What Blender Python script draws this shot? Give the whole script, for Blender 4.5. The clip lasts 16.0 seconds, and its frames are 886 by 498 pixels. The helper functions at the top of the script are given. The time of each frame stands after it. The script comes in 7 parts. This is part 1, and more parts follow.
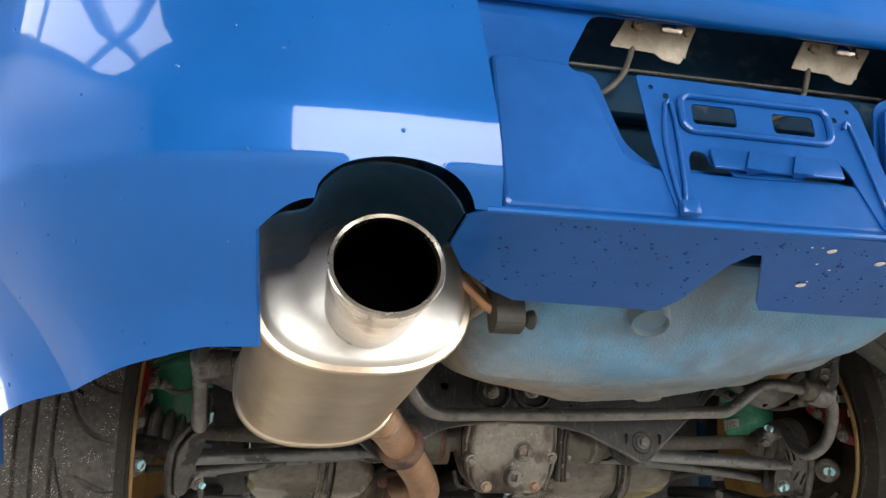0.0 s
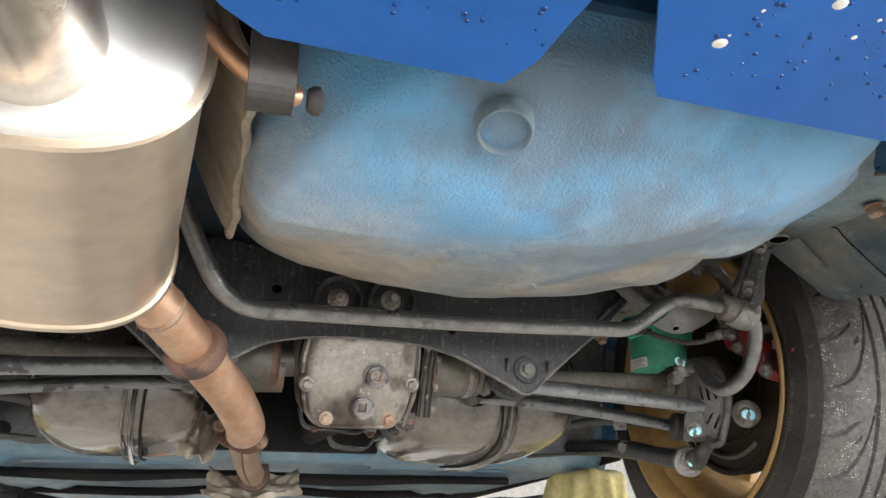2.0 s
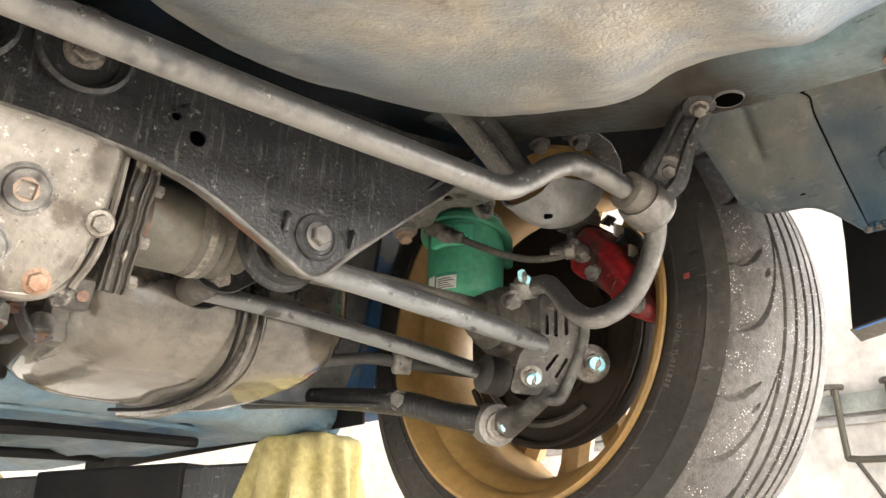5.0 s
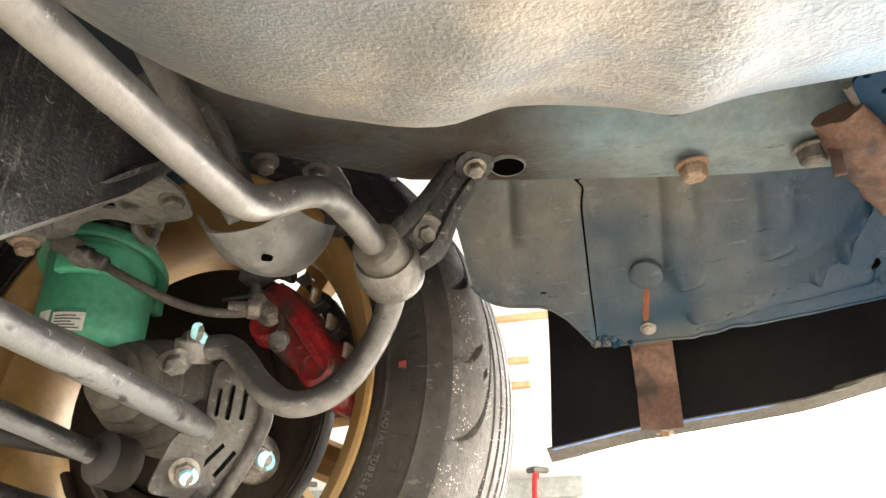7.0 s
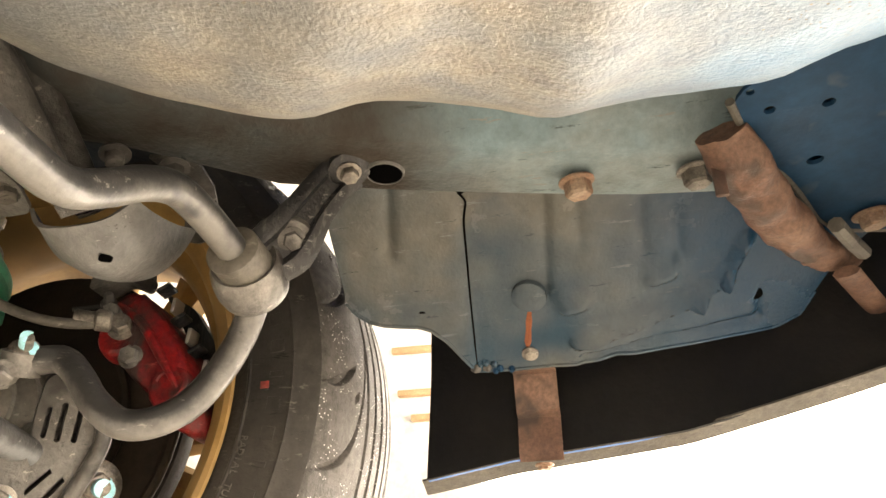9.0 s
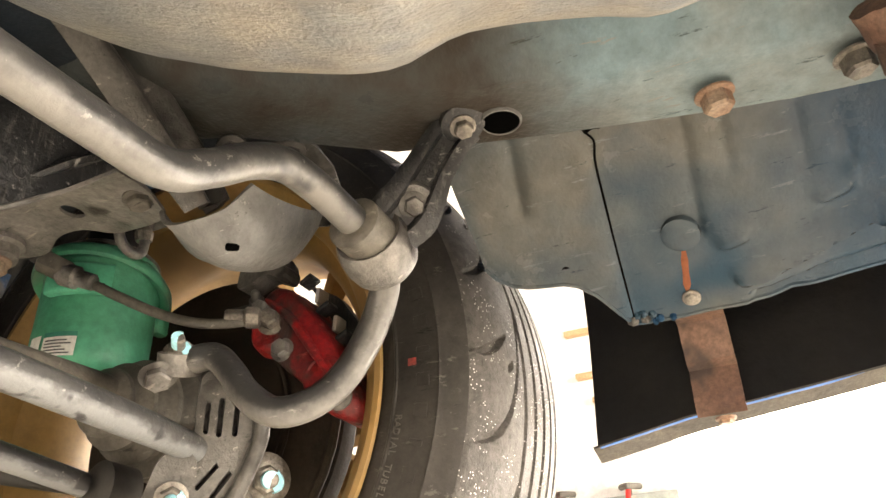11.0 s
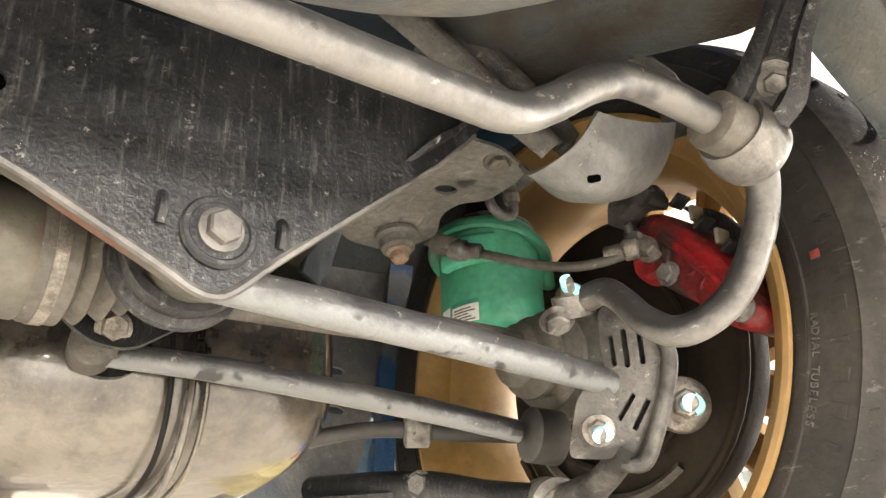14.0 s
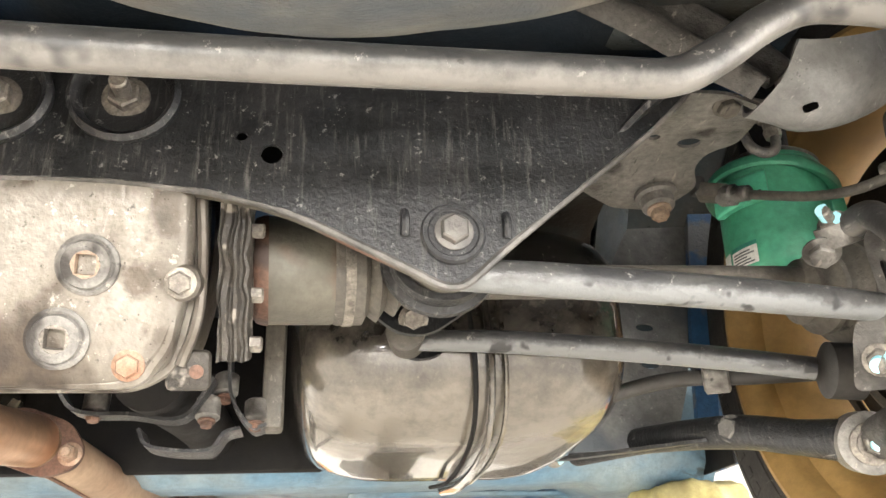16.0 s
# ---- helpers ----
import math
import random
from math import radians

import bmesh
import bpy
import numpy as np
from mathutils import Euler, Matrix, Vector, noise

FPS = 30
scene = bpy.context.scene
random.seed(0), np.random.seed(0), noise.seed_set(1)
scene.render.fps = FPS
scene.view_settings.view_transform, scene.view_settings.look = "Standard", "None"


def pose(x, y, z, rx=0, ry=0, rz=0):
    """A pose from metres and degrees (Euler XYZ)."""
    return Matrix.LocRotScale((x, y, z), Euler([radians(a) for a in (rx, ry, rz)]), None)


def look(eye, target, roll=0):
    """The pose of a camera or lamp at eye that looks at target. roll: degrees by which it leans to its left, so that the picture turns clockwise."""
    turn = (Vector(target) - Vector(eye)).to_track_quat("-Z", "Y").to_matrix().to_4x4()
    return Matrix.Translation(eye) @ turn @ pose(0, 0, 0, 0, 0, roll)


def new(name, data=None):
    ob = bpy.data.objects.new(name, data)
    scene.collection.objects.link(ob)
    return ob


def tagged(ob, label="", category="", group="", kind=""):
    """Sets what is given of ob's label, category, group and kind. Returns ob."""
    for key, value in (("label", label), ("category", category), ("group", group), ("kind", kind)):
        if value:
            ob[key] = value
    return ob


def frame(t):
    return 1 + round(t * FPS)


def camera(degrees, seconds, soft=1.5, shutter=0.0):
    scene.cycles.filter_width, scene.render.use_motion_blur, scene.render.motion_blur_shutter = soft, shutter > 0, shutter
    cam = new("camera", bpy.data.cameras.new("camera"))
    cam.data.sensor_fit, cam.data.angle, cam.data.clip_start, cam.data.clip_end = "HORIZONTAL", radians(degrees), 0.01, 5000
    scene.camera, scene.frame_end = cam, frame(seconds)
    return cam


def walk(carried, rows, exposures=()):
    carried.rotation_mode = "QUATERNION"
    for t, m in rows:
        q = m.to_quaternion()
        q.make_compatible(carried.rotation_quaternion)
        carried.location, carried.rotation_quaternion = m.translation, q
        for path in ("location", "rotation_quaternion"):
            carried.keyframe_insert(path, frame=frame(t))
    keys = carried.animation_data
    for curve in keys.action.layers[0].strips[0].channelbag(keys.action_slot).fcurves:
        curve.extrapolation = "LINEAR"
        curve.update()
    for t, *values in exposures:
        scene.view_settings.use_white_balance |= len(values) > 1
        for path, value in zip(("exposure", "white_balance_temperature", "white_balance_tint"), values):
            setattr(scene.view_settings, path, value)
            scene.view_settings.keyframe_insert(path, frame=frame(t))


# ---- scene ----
cam = camera(58.2, 16.0, shutter=0.0)
METRES = 1.75
ROWS = [
    (0.0, 0.0, 0.0, 0.0, 0.0, 0.0, -0.0),
    (0.5, -0.041, 0.0378, -0.0283, -4.79, -0.2, -1.45),
    (1.0, -0.0154, 0.0809, -0.0608, -6.3, -0.42, -2.02),
    (1.5, 0.0386, 0.129, -0.0807, -5.68, -0.2, -1.66),
    (2.0, 0.0808, 0.1657, -0.0972, -4.46, -0.34, -2.15),
    (2.5, 0.0785, 0.2044, -0.1159, -6.84, -1.16, -4.51),
    (3.0, 0.0423, 0.2722, -0.1397, -13.11, -1.18, -5.48),
    (5.5, 0.0996, 0.5053, -0.2112, -33.32, 3.14, -14.03),
    (6.0, 0.0941, 0.568, -0.2229, -44.01, 7.2, -15.34),
    (6.5, 0.0982, 0.5845, -0.222, -52.5, 11.12, -17.77),
    (7.0, 0.118, 0.5748, -0.211, -57.87, 14.84, -19.6),
    (7.5, 0.1283, 0.5711, -0.2069, -62.39, 17.71, -20.14),
    (8.0, 0.1333, 0.5703, -0.2049, -65.63, 19.7, -20.3),
    (10.5, 0.1727, 0.5786, -0.2084, -57.69, 17.32, -16.96),
    (11.0, 0.1762, 0.5739, -0.2098, -50.9, 14.61, -15.77),
    (11.5, 0.1739, 0.5721, -0.2122, -42.75, 11.65, -14.65),
    (12.0, 0.1787, 0.5658, -0.2132, -36.42, 9.7, -12.66),
    (12.5, 0.1823, 0.5626, -0.214, -32.25, 8.26, -10.68),
    (13.0, 0.1815, 0.5653, -0.216, -29.42, 7.22, -9.43),
    (13.5, 0.1836, 0.5666, -0.2181, -26.76, 6.44, -8.39),
    (14.0, 0.1788, 0.5776, -0.2196, -22.6, 5.73, -6.0),
    (14.5, 0.1512, 0.6076, -0.2243, -17.38, 5.51, -2.67),
    (15.0, 0.1668, 0.6061, -0.2238, -9.88, 4.83, -0.06),
    (15.5, 0.2012, 0.5694, -0.2178, -1.5, 3.33, 0.92),
    (16.0, 0.2179, 0.5355, -0.2144, 3.58, 2.17, 2.76),
]

BASE = pose(-0.4263, -1.3753, 1.4598, 22.498, 1.026, -12.274)
walk(cam, [(t, BASE @ pose(METRES * x, METRES * y, METRES * z, 90 + pitch, roll, yaw)) for t, x, y, z, yaw, pitch, roll in ROWS],
     exposures=[(0.0, -0.23, 6600, 9), (1.0, 0.28, 6500, 9), (2.5, 0.68, 6150, 9), (3.2, 0.97, 6400, 10), (5.5, 1.52, 6900, 11), (6.5, 1.66, 6850, 10), (8.0, 1.58, 8150, 13), (10.5, 1.76, 7900, 13), (12.5, 1.88, 7250, 11), (14.5, 2.06, 6950, 11), (16.0, 1.92, 6700, 10)])

# ---- light ----
LIFT = 1.65          # height of the car's own origin above the workshop floor
world = bpy.data.worlds.new("sky")
scene.world = world
world.use_nodes = True
sky = world.node_tree.nodes.new("ShaderNodeTexSky")
sky.sky_type, sky.sun_disc, sky.sun_elevation, sky.sun_rotation = "NISHITA", False, radians(40), radians(150)
world.node_tree.links.new(sky.outputs["Color"], world.node_tree.nodes["Background"].inputs["Color"])
world.node_tree.nodes["Background"].inputs["Strength"].default_value = 0.12


def area_lamp(name, place, target, w, h, power, colour=(1.0, 0.98, 0.95)):
    data = bpy.data.lights.new(name, "AREA")
    data.shape, data.size, data.size_y, data.energy, data.color = "RECTANGLE", w, h, power, colour
    ob = new(name, data)
    ob.matrix_world = look(place, target)
    return ob


area_lamp("side_door_daylight", (4.55, -2.9, 1.9), (0, -2.9, 1.9), 6.2, 3.6, 260)
area_lamp("rear_window_daylight", (0.06, -7.05, 1.95), (0.06, 0, 1.95), 2.92, 2.6, 385)
area_lamp("skylight_daylight", (-3.75, -2.3, 4.58), (-3.75, -2.3, 0), 1.9, 3.8, 200)
# added fill from the left, set in a made-up opening
area_lamp("left_fill_light", (-4.95, 2.0, 2.0), (0, 2.0, 1.6), 5.0, 2.4, 310)

# ---- materials ----
def mat(name, c1, c2=None, scale=12.0, rough=0.5, rough2=None, metal=0.0, bump=0.0, bscale=220.0, spots=None, coat=0.0, sscale=90.0, slow=None, hi=0.62, lo=0.38, along=None, spec=0.5, streak=None, grain=0.22, scuff=None, crack=None, dirt=None, under=None):
    """A surface with two scales of colour change, uneven gloss, fine relief and, if given, specks."""
    m = bpy.data.materials.new(name)
    m.use_nodes = True
    nt = m.node_tree
    b = nt.nodes["Principled BSDF"]
    co = nt.nodes.new("ShaderNodeTexCoord")
    link = nt.links.new

    def noise_at(sc, detail=6.0, rgh=0.6):
        n = nt.nodes.new("ShaderNodeTexNoise")
        n.inputs["Scale"].default_value, n.inputs["Detail"].default_value, n.inputs["Roughness"].default_value = sc, detail, rgh
        link(co.outputs["Object"], n.inputs["Vector"])
        return n.outputs["Fac"]

    def ramp(src, a, z, c, d):
        r = nt.nodes.new("ShaderNodeValToRGB")
        r.color_ramp.elements[0].position, r.color_ramp.elements[1].position = a, z
        r.color_ramp.elements[0].color, r.color_ramp.elements[1].color = c, d
        link(src, r.inputs["Fac"])
        return r.outputs["Color"]

    def blend(f, a, z, kind="MIX"):
        x = nt.nodes.new("ShaderNodeMix")
        x.data_type, x.blend_type = "RGBA", kind
        if isinstance(f, float):
            x.inputs[0].default_value = f
        else:
            link(f, x.inputs[0])
        for slot, v in ((6, a), (7, z)):
            if isinstance(v, tuple):
                x.inputs[slot].default_value = v
            else:
                link(v, x.inputs[slot])
        return x.outputs[2]

    k1 = (*c1, 1.0)
    k2 = (*(c2 or tuple(v * 0.72 for v in c1)), 1.0)
    colour = ramp(noise_at(scale), lo, hi, k1, k2)
    fine = ramp(noise_at(scale * 9, 8.0, 0.7), 0.34, 0.66, (1 - grain, 1 - grain, 1 - grain, 1), (1 + grain * 0.6, 1 + grain * 0.6, 1 + grain * 0.6, 1))
    colour = blend(1.0, colour, fine, "MULTIPLY")
    if scuff:
        # short dark and pale scratches that follow one another at a slant
        for turn, thr, tone in ((0.5, 0.665, scuff), (-0.9, 0.68, tuple(min(1.0, v * 0.25) for v in c1))):
            mp = nt.nodes.new("ShaderNodeMapping")
            mp.inputs["Rotation"].default_value = (turn, 0.4 * turn, turn)
            mp.inputs["Scale"].default_value = (1.0, 0.16, 1.0)
            link(co.outputs["Object"], mp.inputs["Vector"])
            sn = nt.nodes.new("ShaderNodeTexNoise")
            sn.inputs["Scale"].default_value, sn.inputs["Detail"].default_value, sn.inputs["Roughness"].default_value = 130.0, 5.0, 0.75
            link(mp.outputs["Vector"], sn.inputs["Vector"])
            colour = blend(ramp(sn.outputs["Fac"], thr - 0.05, thr, (0, 0, 0, 1), (0.85, 0.85, 0.85, 1)), colour, (*tone, 1.0))
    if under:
        # pale downward faces with a broken edge: floor light put into colour, plus dust
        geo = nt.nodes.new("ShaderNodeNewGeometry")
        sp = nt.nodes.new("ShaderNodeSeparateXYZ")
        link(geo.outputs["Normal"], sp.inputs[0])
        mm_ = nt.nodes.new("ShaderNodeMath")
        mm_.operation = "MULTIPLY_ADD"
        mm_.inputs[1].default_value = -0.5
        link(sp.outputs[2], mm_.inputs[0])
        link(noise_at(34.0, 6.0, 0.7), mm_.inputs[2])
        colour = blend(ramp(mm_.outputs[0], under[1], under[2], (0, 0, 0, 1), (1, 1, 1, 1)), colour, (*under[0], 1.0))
    if slow:
        colour = blend(ramp(noise_at(slow[1], 3.0), slow[2], slow[3], (0, 0, 0, 1), (1, 1, 1, 1)), colour, (*slow[0], 1.0))
    if streak:
        mp = nt.nodes.new("ShaderNodeMapping")
        mp.inputs["Scale"].default_value = (1.0, 1.0, 0.07)
        link(co.outputs["Object"], mp.inputs["Vector"])
        sn = nt.nodes.new("ShaderNodeTexNoise")
        sn.inputs["Scale"].default_value, sn.inputs["Detail"].default_value, sn.inputs["Roughness"].default_value = 260.0, 5.0, 0.7
        link(mp.outputs["Vector"], sn.inputs["Vector"])
        colour = blend(ramp(sn.outputs["Fac"], 0.54, 0.72, (0, 0, 0, 1), (0.85, 0.85, 0.85, 1)), colour, (*streak, 1.0))
    if crack:
        # branching stains with dark thin edges, in patches
        wob = nt.nodes.new("ShaderNodeTexNoise")
        wob.inputs["Scale"].default_value, wob.inputs["Detail"].default_value = 30.0, 5.0
        link(co.outputs["Object"], wob.inputs["Vector"])
        add = nt.nodes.new("ShaderNodeMix")
        add.data_type = "VECTOR"
        add.inputs[0].default_value = 0.06
        link(co.outputs["Object"], add.inputs[4])
        link(wob.outputs["Color"], add.inputs[5])
        v = nt.nodes.new("ShaderNodeTexVoronoi")
        v.feature = "DISTANCE_TO_EDGE"
        v.inputs["Scale"].default_value = 26.0
        link(add.outputs[1], v.inputs["Vector"])
        line_ = ramp(v.outputs["Distance"], 0.02, 0.10, (1, 1, 1, 1), (0, 0, 0, 1))
        gate = ramp(noise_at(8.0, 4.0), 0.57, 0.68, (0, 0, 0, 1), (0.6, 0.6, 0.6, 1))
        colour = blend(blend(1.0, line_, gate, "MULTIPLY"), colour, (*crack, 1.0))
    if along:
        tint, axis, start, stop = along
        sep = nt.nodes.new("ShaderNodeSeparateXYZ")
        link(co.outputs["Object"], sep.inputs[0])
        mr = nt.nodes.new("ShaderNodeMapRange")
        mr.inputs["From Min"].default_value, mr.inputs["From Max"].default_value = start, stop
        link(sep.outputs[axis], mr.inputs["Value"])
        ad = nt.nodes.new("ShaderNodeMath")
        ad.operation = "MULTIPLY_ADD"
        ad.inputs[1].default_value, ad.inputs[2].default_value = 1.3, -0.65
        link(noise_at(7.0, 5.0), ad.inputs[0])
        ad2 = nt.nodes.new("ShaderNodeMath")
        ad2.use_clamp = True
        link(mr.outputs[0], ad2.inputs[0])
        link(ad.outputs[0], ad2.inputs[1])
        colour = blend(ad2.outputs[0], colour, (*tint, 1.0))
    if dirt:
        k = dirt[4]
        colour = blend(ramp(noise_at(dirt[1], 6.0, 0.55), dirt[2], dirt[3], (0, 0, 0, 1), (k, k, k, 1)), colour, (*dirt[0], 1.0))
    if spots:
        v = nt.nodes.new("ShaderNodeTexVoronoi")
        v.inputs["Scale"].default_value = sscale
        link(co.outputs["Object"], v.inputs["Vector"])
        mask = ramp(v.outputs["Distance"], spots[1], spots[1] + 0.04, (1, 1, 1, 1), (0, 0, 0, 1))
        gate = ramp(noise_at(scale * 2.3), 0.5, 0.56, (0, 0, 0, 1), (1, 1, 1, 1))
        colour = blend(blend(1.0, mask, gate, "MULTIPLY"), colour, (*spots[0], 1.0))
    link(colour, b.inputs["Base Color"])
    r2 = rough2 if rough2 is not None else min(1.0, rough + 0.15)
    link(ramp(noise_at(scale * 2.0), 0.35, 0.65, (rough,) * 3 + (1,), (r2,) * 3 + (1,)), b.inputs["Roughness"])
    b.inputs["Metallic"].default_value = metal
    b.inputs["Specular IOR Level"].default_value = spec
    b.inputs["Coat Weight"].default_value = coat
    b.inputs["Coat Roughness"].default_value = 0.04
    if bump:
        bp = nt.nodes.new("ShaderNodeBump")
        bp.inputs["Strength"].default_value, bp.inputs["Distance"].default_value = bump, 0.002
        link(noise_at(bscale, 4.0), bp.inputs["Height"])
        link(bp.outputs["Normal"], b.inputs["Normal"])
    return m


BLUE = mat("blue_car_paint", (0.003, 0.102, 0.40), (0.004, 0.116, 0.455), 3, 0.30, 0.40, 0.15, 0.03, 60, coat=0.75, spec=0.10, grain=0.04)
BLUE_MATT = mat("blue_paint_thin", (0.006, 0.084, 0.325), (0.010, 0.100, 0.385), 5, 0.32, 0.46, 0.15, 0.04, 120, coat=0.5, spec=0.14, grain=0.10)
# much darker blue for the hollow, inner panels and rail end plate
BLUE_DARK = mat("dark_blue_inner", (0.006, 0.026, 0.056), (0.010, 0.043, 0.088), 6, 0.55, 0.7, 0, 0.15, 160, spec=0.12, slow=((0.04, 0.06, 0.08), 26, 0.60, 0.70))
UNDER = mat("underbody_coat", (0.325, 0.282, 0.224), (0.236, 0.232, 0.212), 5.5, 0.36, 0.55, 0, 1.0, 330, spots=((0.17, 0.150, 0.122), 0.17), sscale=300, slow=((0.150, 0.120, 0.090), 7, 0.57, 0.68), along=((0.125, 0.36, 0.61), 1, -0.37, -0.59), grain=0.26, crack=(0.065, 0.05, 0.037), dirt=((0.135, 0.145, 0.155), 5.5, 0.50, 0.64, 0.7))
UNDER_BLUE = mat("underbody_coat_blue", (0.10, 0.20, 0.29), (0.19, 0.24, 0.26), 6, 0.4, 0.6, 0, 0.5, 200, slow=((0.03, 0.11, 0.27), 3.0, 0.58, 0.72), grain=0.25, crack=(0.05, 0.05, 0.045))
# turns dark brown from just behind the rail hole forward
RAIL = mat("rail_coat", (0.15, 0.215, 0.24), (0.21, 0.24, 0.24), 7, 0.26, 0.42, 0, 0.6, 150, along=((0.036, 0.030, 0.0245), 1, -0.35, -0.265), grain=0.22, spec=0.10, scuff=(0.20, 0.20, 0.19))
LINER = mat("inner_panel_coat", (0.064, 0.086, 0.099), (0.104, 0.104, 0.094), 5, 0.16, 0.28, 0, 0.45, 260, slow=((0.014, 0.041, 0.066), 4.2, 0.55, 0.67), along=((0.006, 0.034, 0.072), 1, -0.39, -0.52), grain=0.18, scuff=(0.14, 0.15, 0.15), spec=0.25)
# boot floor: near black, so gaps and holes below it read as shaded
FLOOR_DARK = mat("dark_floor_coat", (0.010, 0.016, 0.024), (0.018, 0.022, 0.026), 8, 0.5, 0.7, 0, 0.5, 180, slow=((0.008, 0.030, 0.070), 4, 0.50, 0.62), spec=0.2)
WORN = mat("worn_black_edge", (0.05, 0.048, 0.045), (0.16, 0.15, 0.14), 30, 0.4, 0.6, 0.1, 0.3, 260)
COPPER = mat("brown_pipe_dusty", (0.30, 0.20, 0.135), (0.40, 0.29, 0.20), 8, 0.4, 0.55, 0.4, 0.2, 160)
OLIVE = mat("olive_joint_coat", (0.070, 0.066, 0.053), (0.115, 0.107, 0.087), 10, 0.4, 0.55, 0.1, 0.3, 240, slow=((0.13, 0.062, 0.038), 9, 0.58, 0.7))
FLAKY = mat("flaking_blue_paint", (0.012, 0.055, 0.14), (0.03, 0.10, 0.21), 20, 0.5, 0.7, 0, 0.8, 160, slow=((0.11, 0.115, 0.12), 22, 0.5, 0.58))
GREEN_CLIP = mat("light_green_plastic", (0.10, 0.50, 0.31), (0.075, 0.42, 0.26), 14, 0.4, 0.55, 0, 0.1, 220)
DROP = mat("water_on_blue_paint", (0.004, 0.03, 0.14), (0.006, 0.045, 0.19), 30, 0.15, 0.25, 0, spec=0.3)
IRON = mat("grimy_cast_iron", (0.048, 0.0455, 0.042), (0.094, 0.089, 0.082), 20, 0.38, 0.6, 0.15, 0.6, 300, slow=((0.016, 0.0145, 0.013), 22, 0.53, 0.62), grain=0.35, scuff=(0.24, 0.225, 0.20))
ARCH = mat("dusty_arch_coat", (0.16, 0.16, 0.155), (0.10, 0.102, 0.102), 9, 0.45, 0.6, 0, 0.5, 220, slow=((0.05, 0.06, 0.07), 8, 0.56, 0.66), grain=0.3, scuff=(0.26, 0.26, 0.25))
LETTER = mat("raised_rubber_letter", (0.075, 0.068, 0.06), (0.10, 0.09, 0.08), 30, 0.4, 0.55)
BLACK = mat("black_chassis_paint", (0.010, 0.011, 0.0125), (0.023, 0.0235, 0.0255), 14, 0.30, 0.48, 0, 0.6, 300, spots=((0.26, 0.25, 0.235), 0.06), sscale=320, streak=(0.095, 0.092, 0.087), grain=0.4, scuff=(0.21, 0.205, 0.195), spec=0.45)
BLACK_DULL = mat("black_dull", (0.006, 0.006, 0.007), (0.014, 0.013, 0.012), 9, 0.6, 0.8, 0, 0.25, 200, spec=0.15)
# bars and links: dark paint above, floor reflection and dust painted below
BAR = mat("dusty_bar_lit_below", (0.022, 0.022, 0.023), (0.040, 0.039, 0.038), 12, 0.27, 0.42, 0, 0.2, 260, under=((0.165, 0.158, 0.147), 0.52, 0.94), slow=((0.045, 0.045, 0.046), 16, 0.66, 0.72), grain=0.16, scuff=(0.24, 0.228, 0.21))
ARM = mat("dusty_arm_lit_below", (0.040, 0.040, 0.042), (0.075, 0.074, 0.072), 14, 0.28, 0.45, 0, 0.35, 240, under=((0.155, 0.161, 0.164), 0.56, 0.80), slow=((0.028, 0.028, 0.03), 26, 0.60, 0.64), grain=0.3, scuff=(0.30, 0.29, 0.275))
CAST = mat("grey_cast_iron", (0.12, 0.116, 0.108), (0.21, 0.20, 0.185), 16, 0.4, 0.6, 0.15, 0.5, 300, slow=((0.03, 0.026, 0.023), 18, 0.55, 0.63), grain=0.38, scuff=(0.34, 0.31, 0.27))
ALU = mat("dirty_cast_aluminium", (0.27, 0.252, 0.225), (0.16, 0.140, 0.115), 13, 0.28, 0.5, 0.35, 0.35, 240, along=((0.050, 0.040, 0.031), 0, 0.050, 0.092), slow=((0.035, 0.027, 0.021), 14, 0.56, 0.66), spots=((0.05, 0.038, 0.03), 0.10), sscale=210, grain=0.2, scuff=(0.46, 0.43, 0.38), dirt=((0.07, 0.054, 0.040), 32, 0.58, 0.68, 0.8))
CRUST = mat("crusted_black_casting", (0.022, 0.019, 0.016), (0.05, 0.043, 0.035), 26, 0.4, 0.7, 0.1, 0.9, 260, slow=((0.20, 0.18, 0.155), 60, 0.58, 0.66), grain=0.4)
DISC = mat("dark_brown_brake_dust", (0.018, 0.014, 0.011), (0.034, 0.026, 0.019), 12, 0.6, 0.8, 0.05, 0.3, 240, spec=0.15)
STEEL = mat("stainless_steel", (0.76, 0.64, 0.51), (0.66, 0.55, 0.43), 3, 0.3, 0.44, 0.9, 0.06, 120, grain=0.1)
STEEL_BRIGHT = mat("bright_stainless", (0.72, 0.66, 0.59), (0.64, 0.58, 0.51), 5, 0.2, 0.3, 1.0, 0.04, 140)
STEEL_MATT = mat("matt_stainless", (0.82, 0.81, 0.79), (0.74, 0.72, 0.69), 5, 0.38, 0.48, 0.8, 0.04, 140, grain=0.06)
# near-black for the sooty bore and for discs standing in for shaded holes
DEEP_BLACK = mat("soot_and_hole_black", (0.0012, 0.0012, 0.0012), (0.002, 0.002, 0.002), 20, 0.9, 0.95, spec=0.0)
PIPE = mat("heat_tinted_pipe", (0.50, 0.29, 0.17), (0.62, 0.43, 0.30), 8, 0.32, 0.5, 0.75, 0.15, 160, slow=((0.42, 0.16, 0.08), 6, 0.55, 0.69), grain=0.15)
RUST = mat("rust", (0.10, 0.048, 0.032), (0.165, 0.095, 0.066), 24, 0.6, 0.8, 0.05, 0.6, 260, slow=((0.05, 0.032, 0.026), 20, 0.54, 0.64), grain=0.4)
RUST_ORANGE = mat("orange_brown_rust", (0.22, 0.062, 0.020), (0.14, 0.042, 0.016), 40, 0.7, 0.85, 0, 0.4, 300)
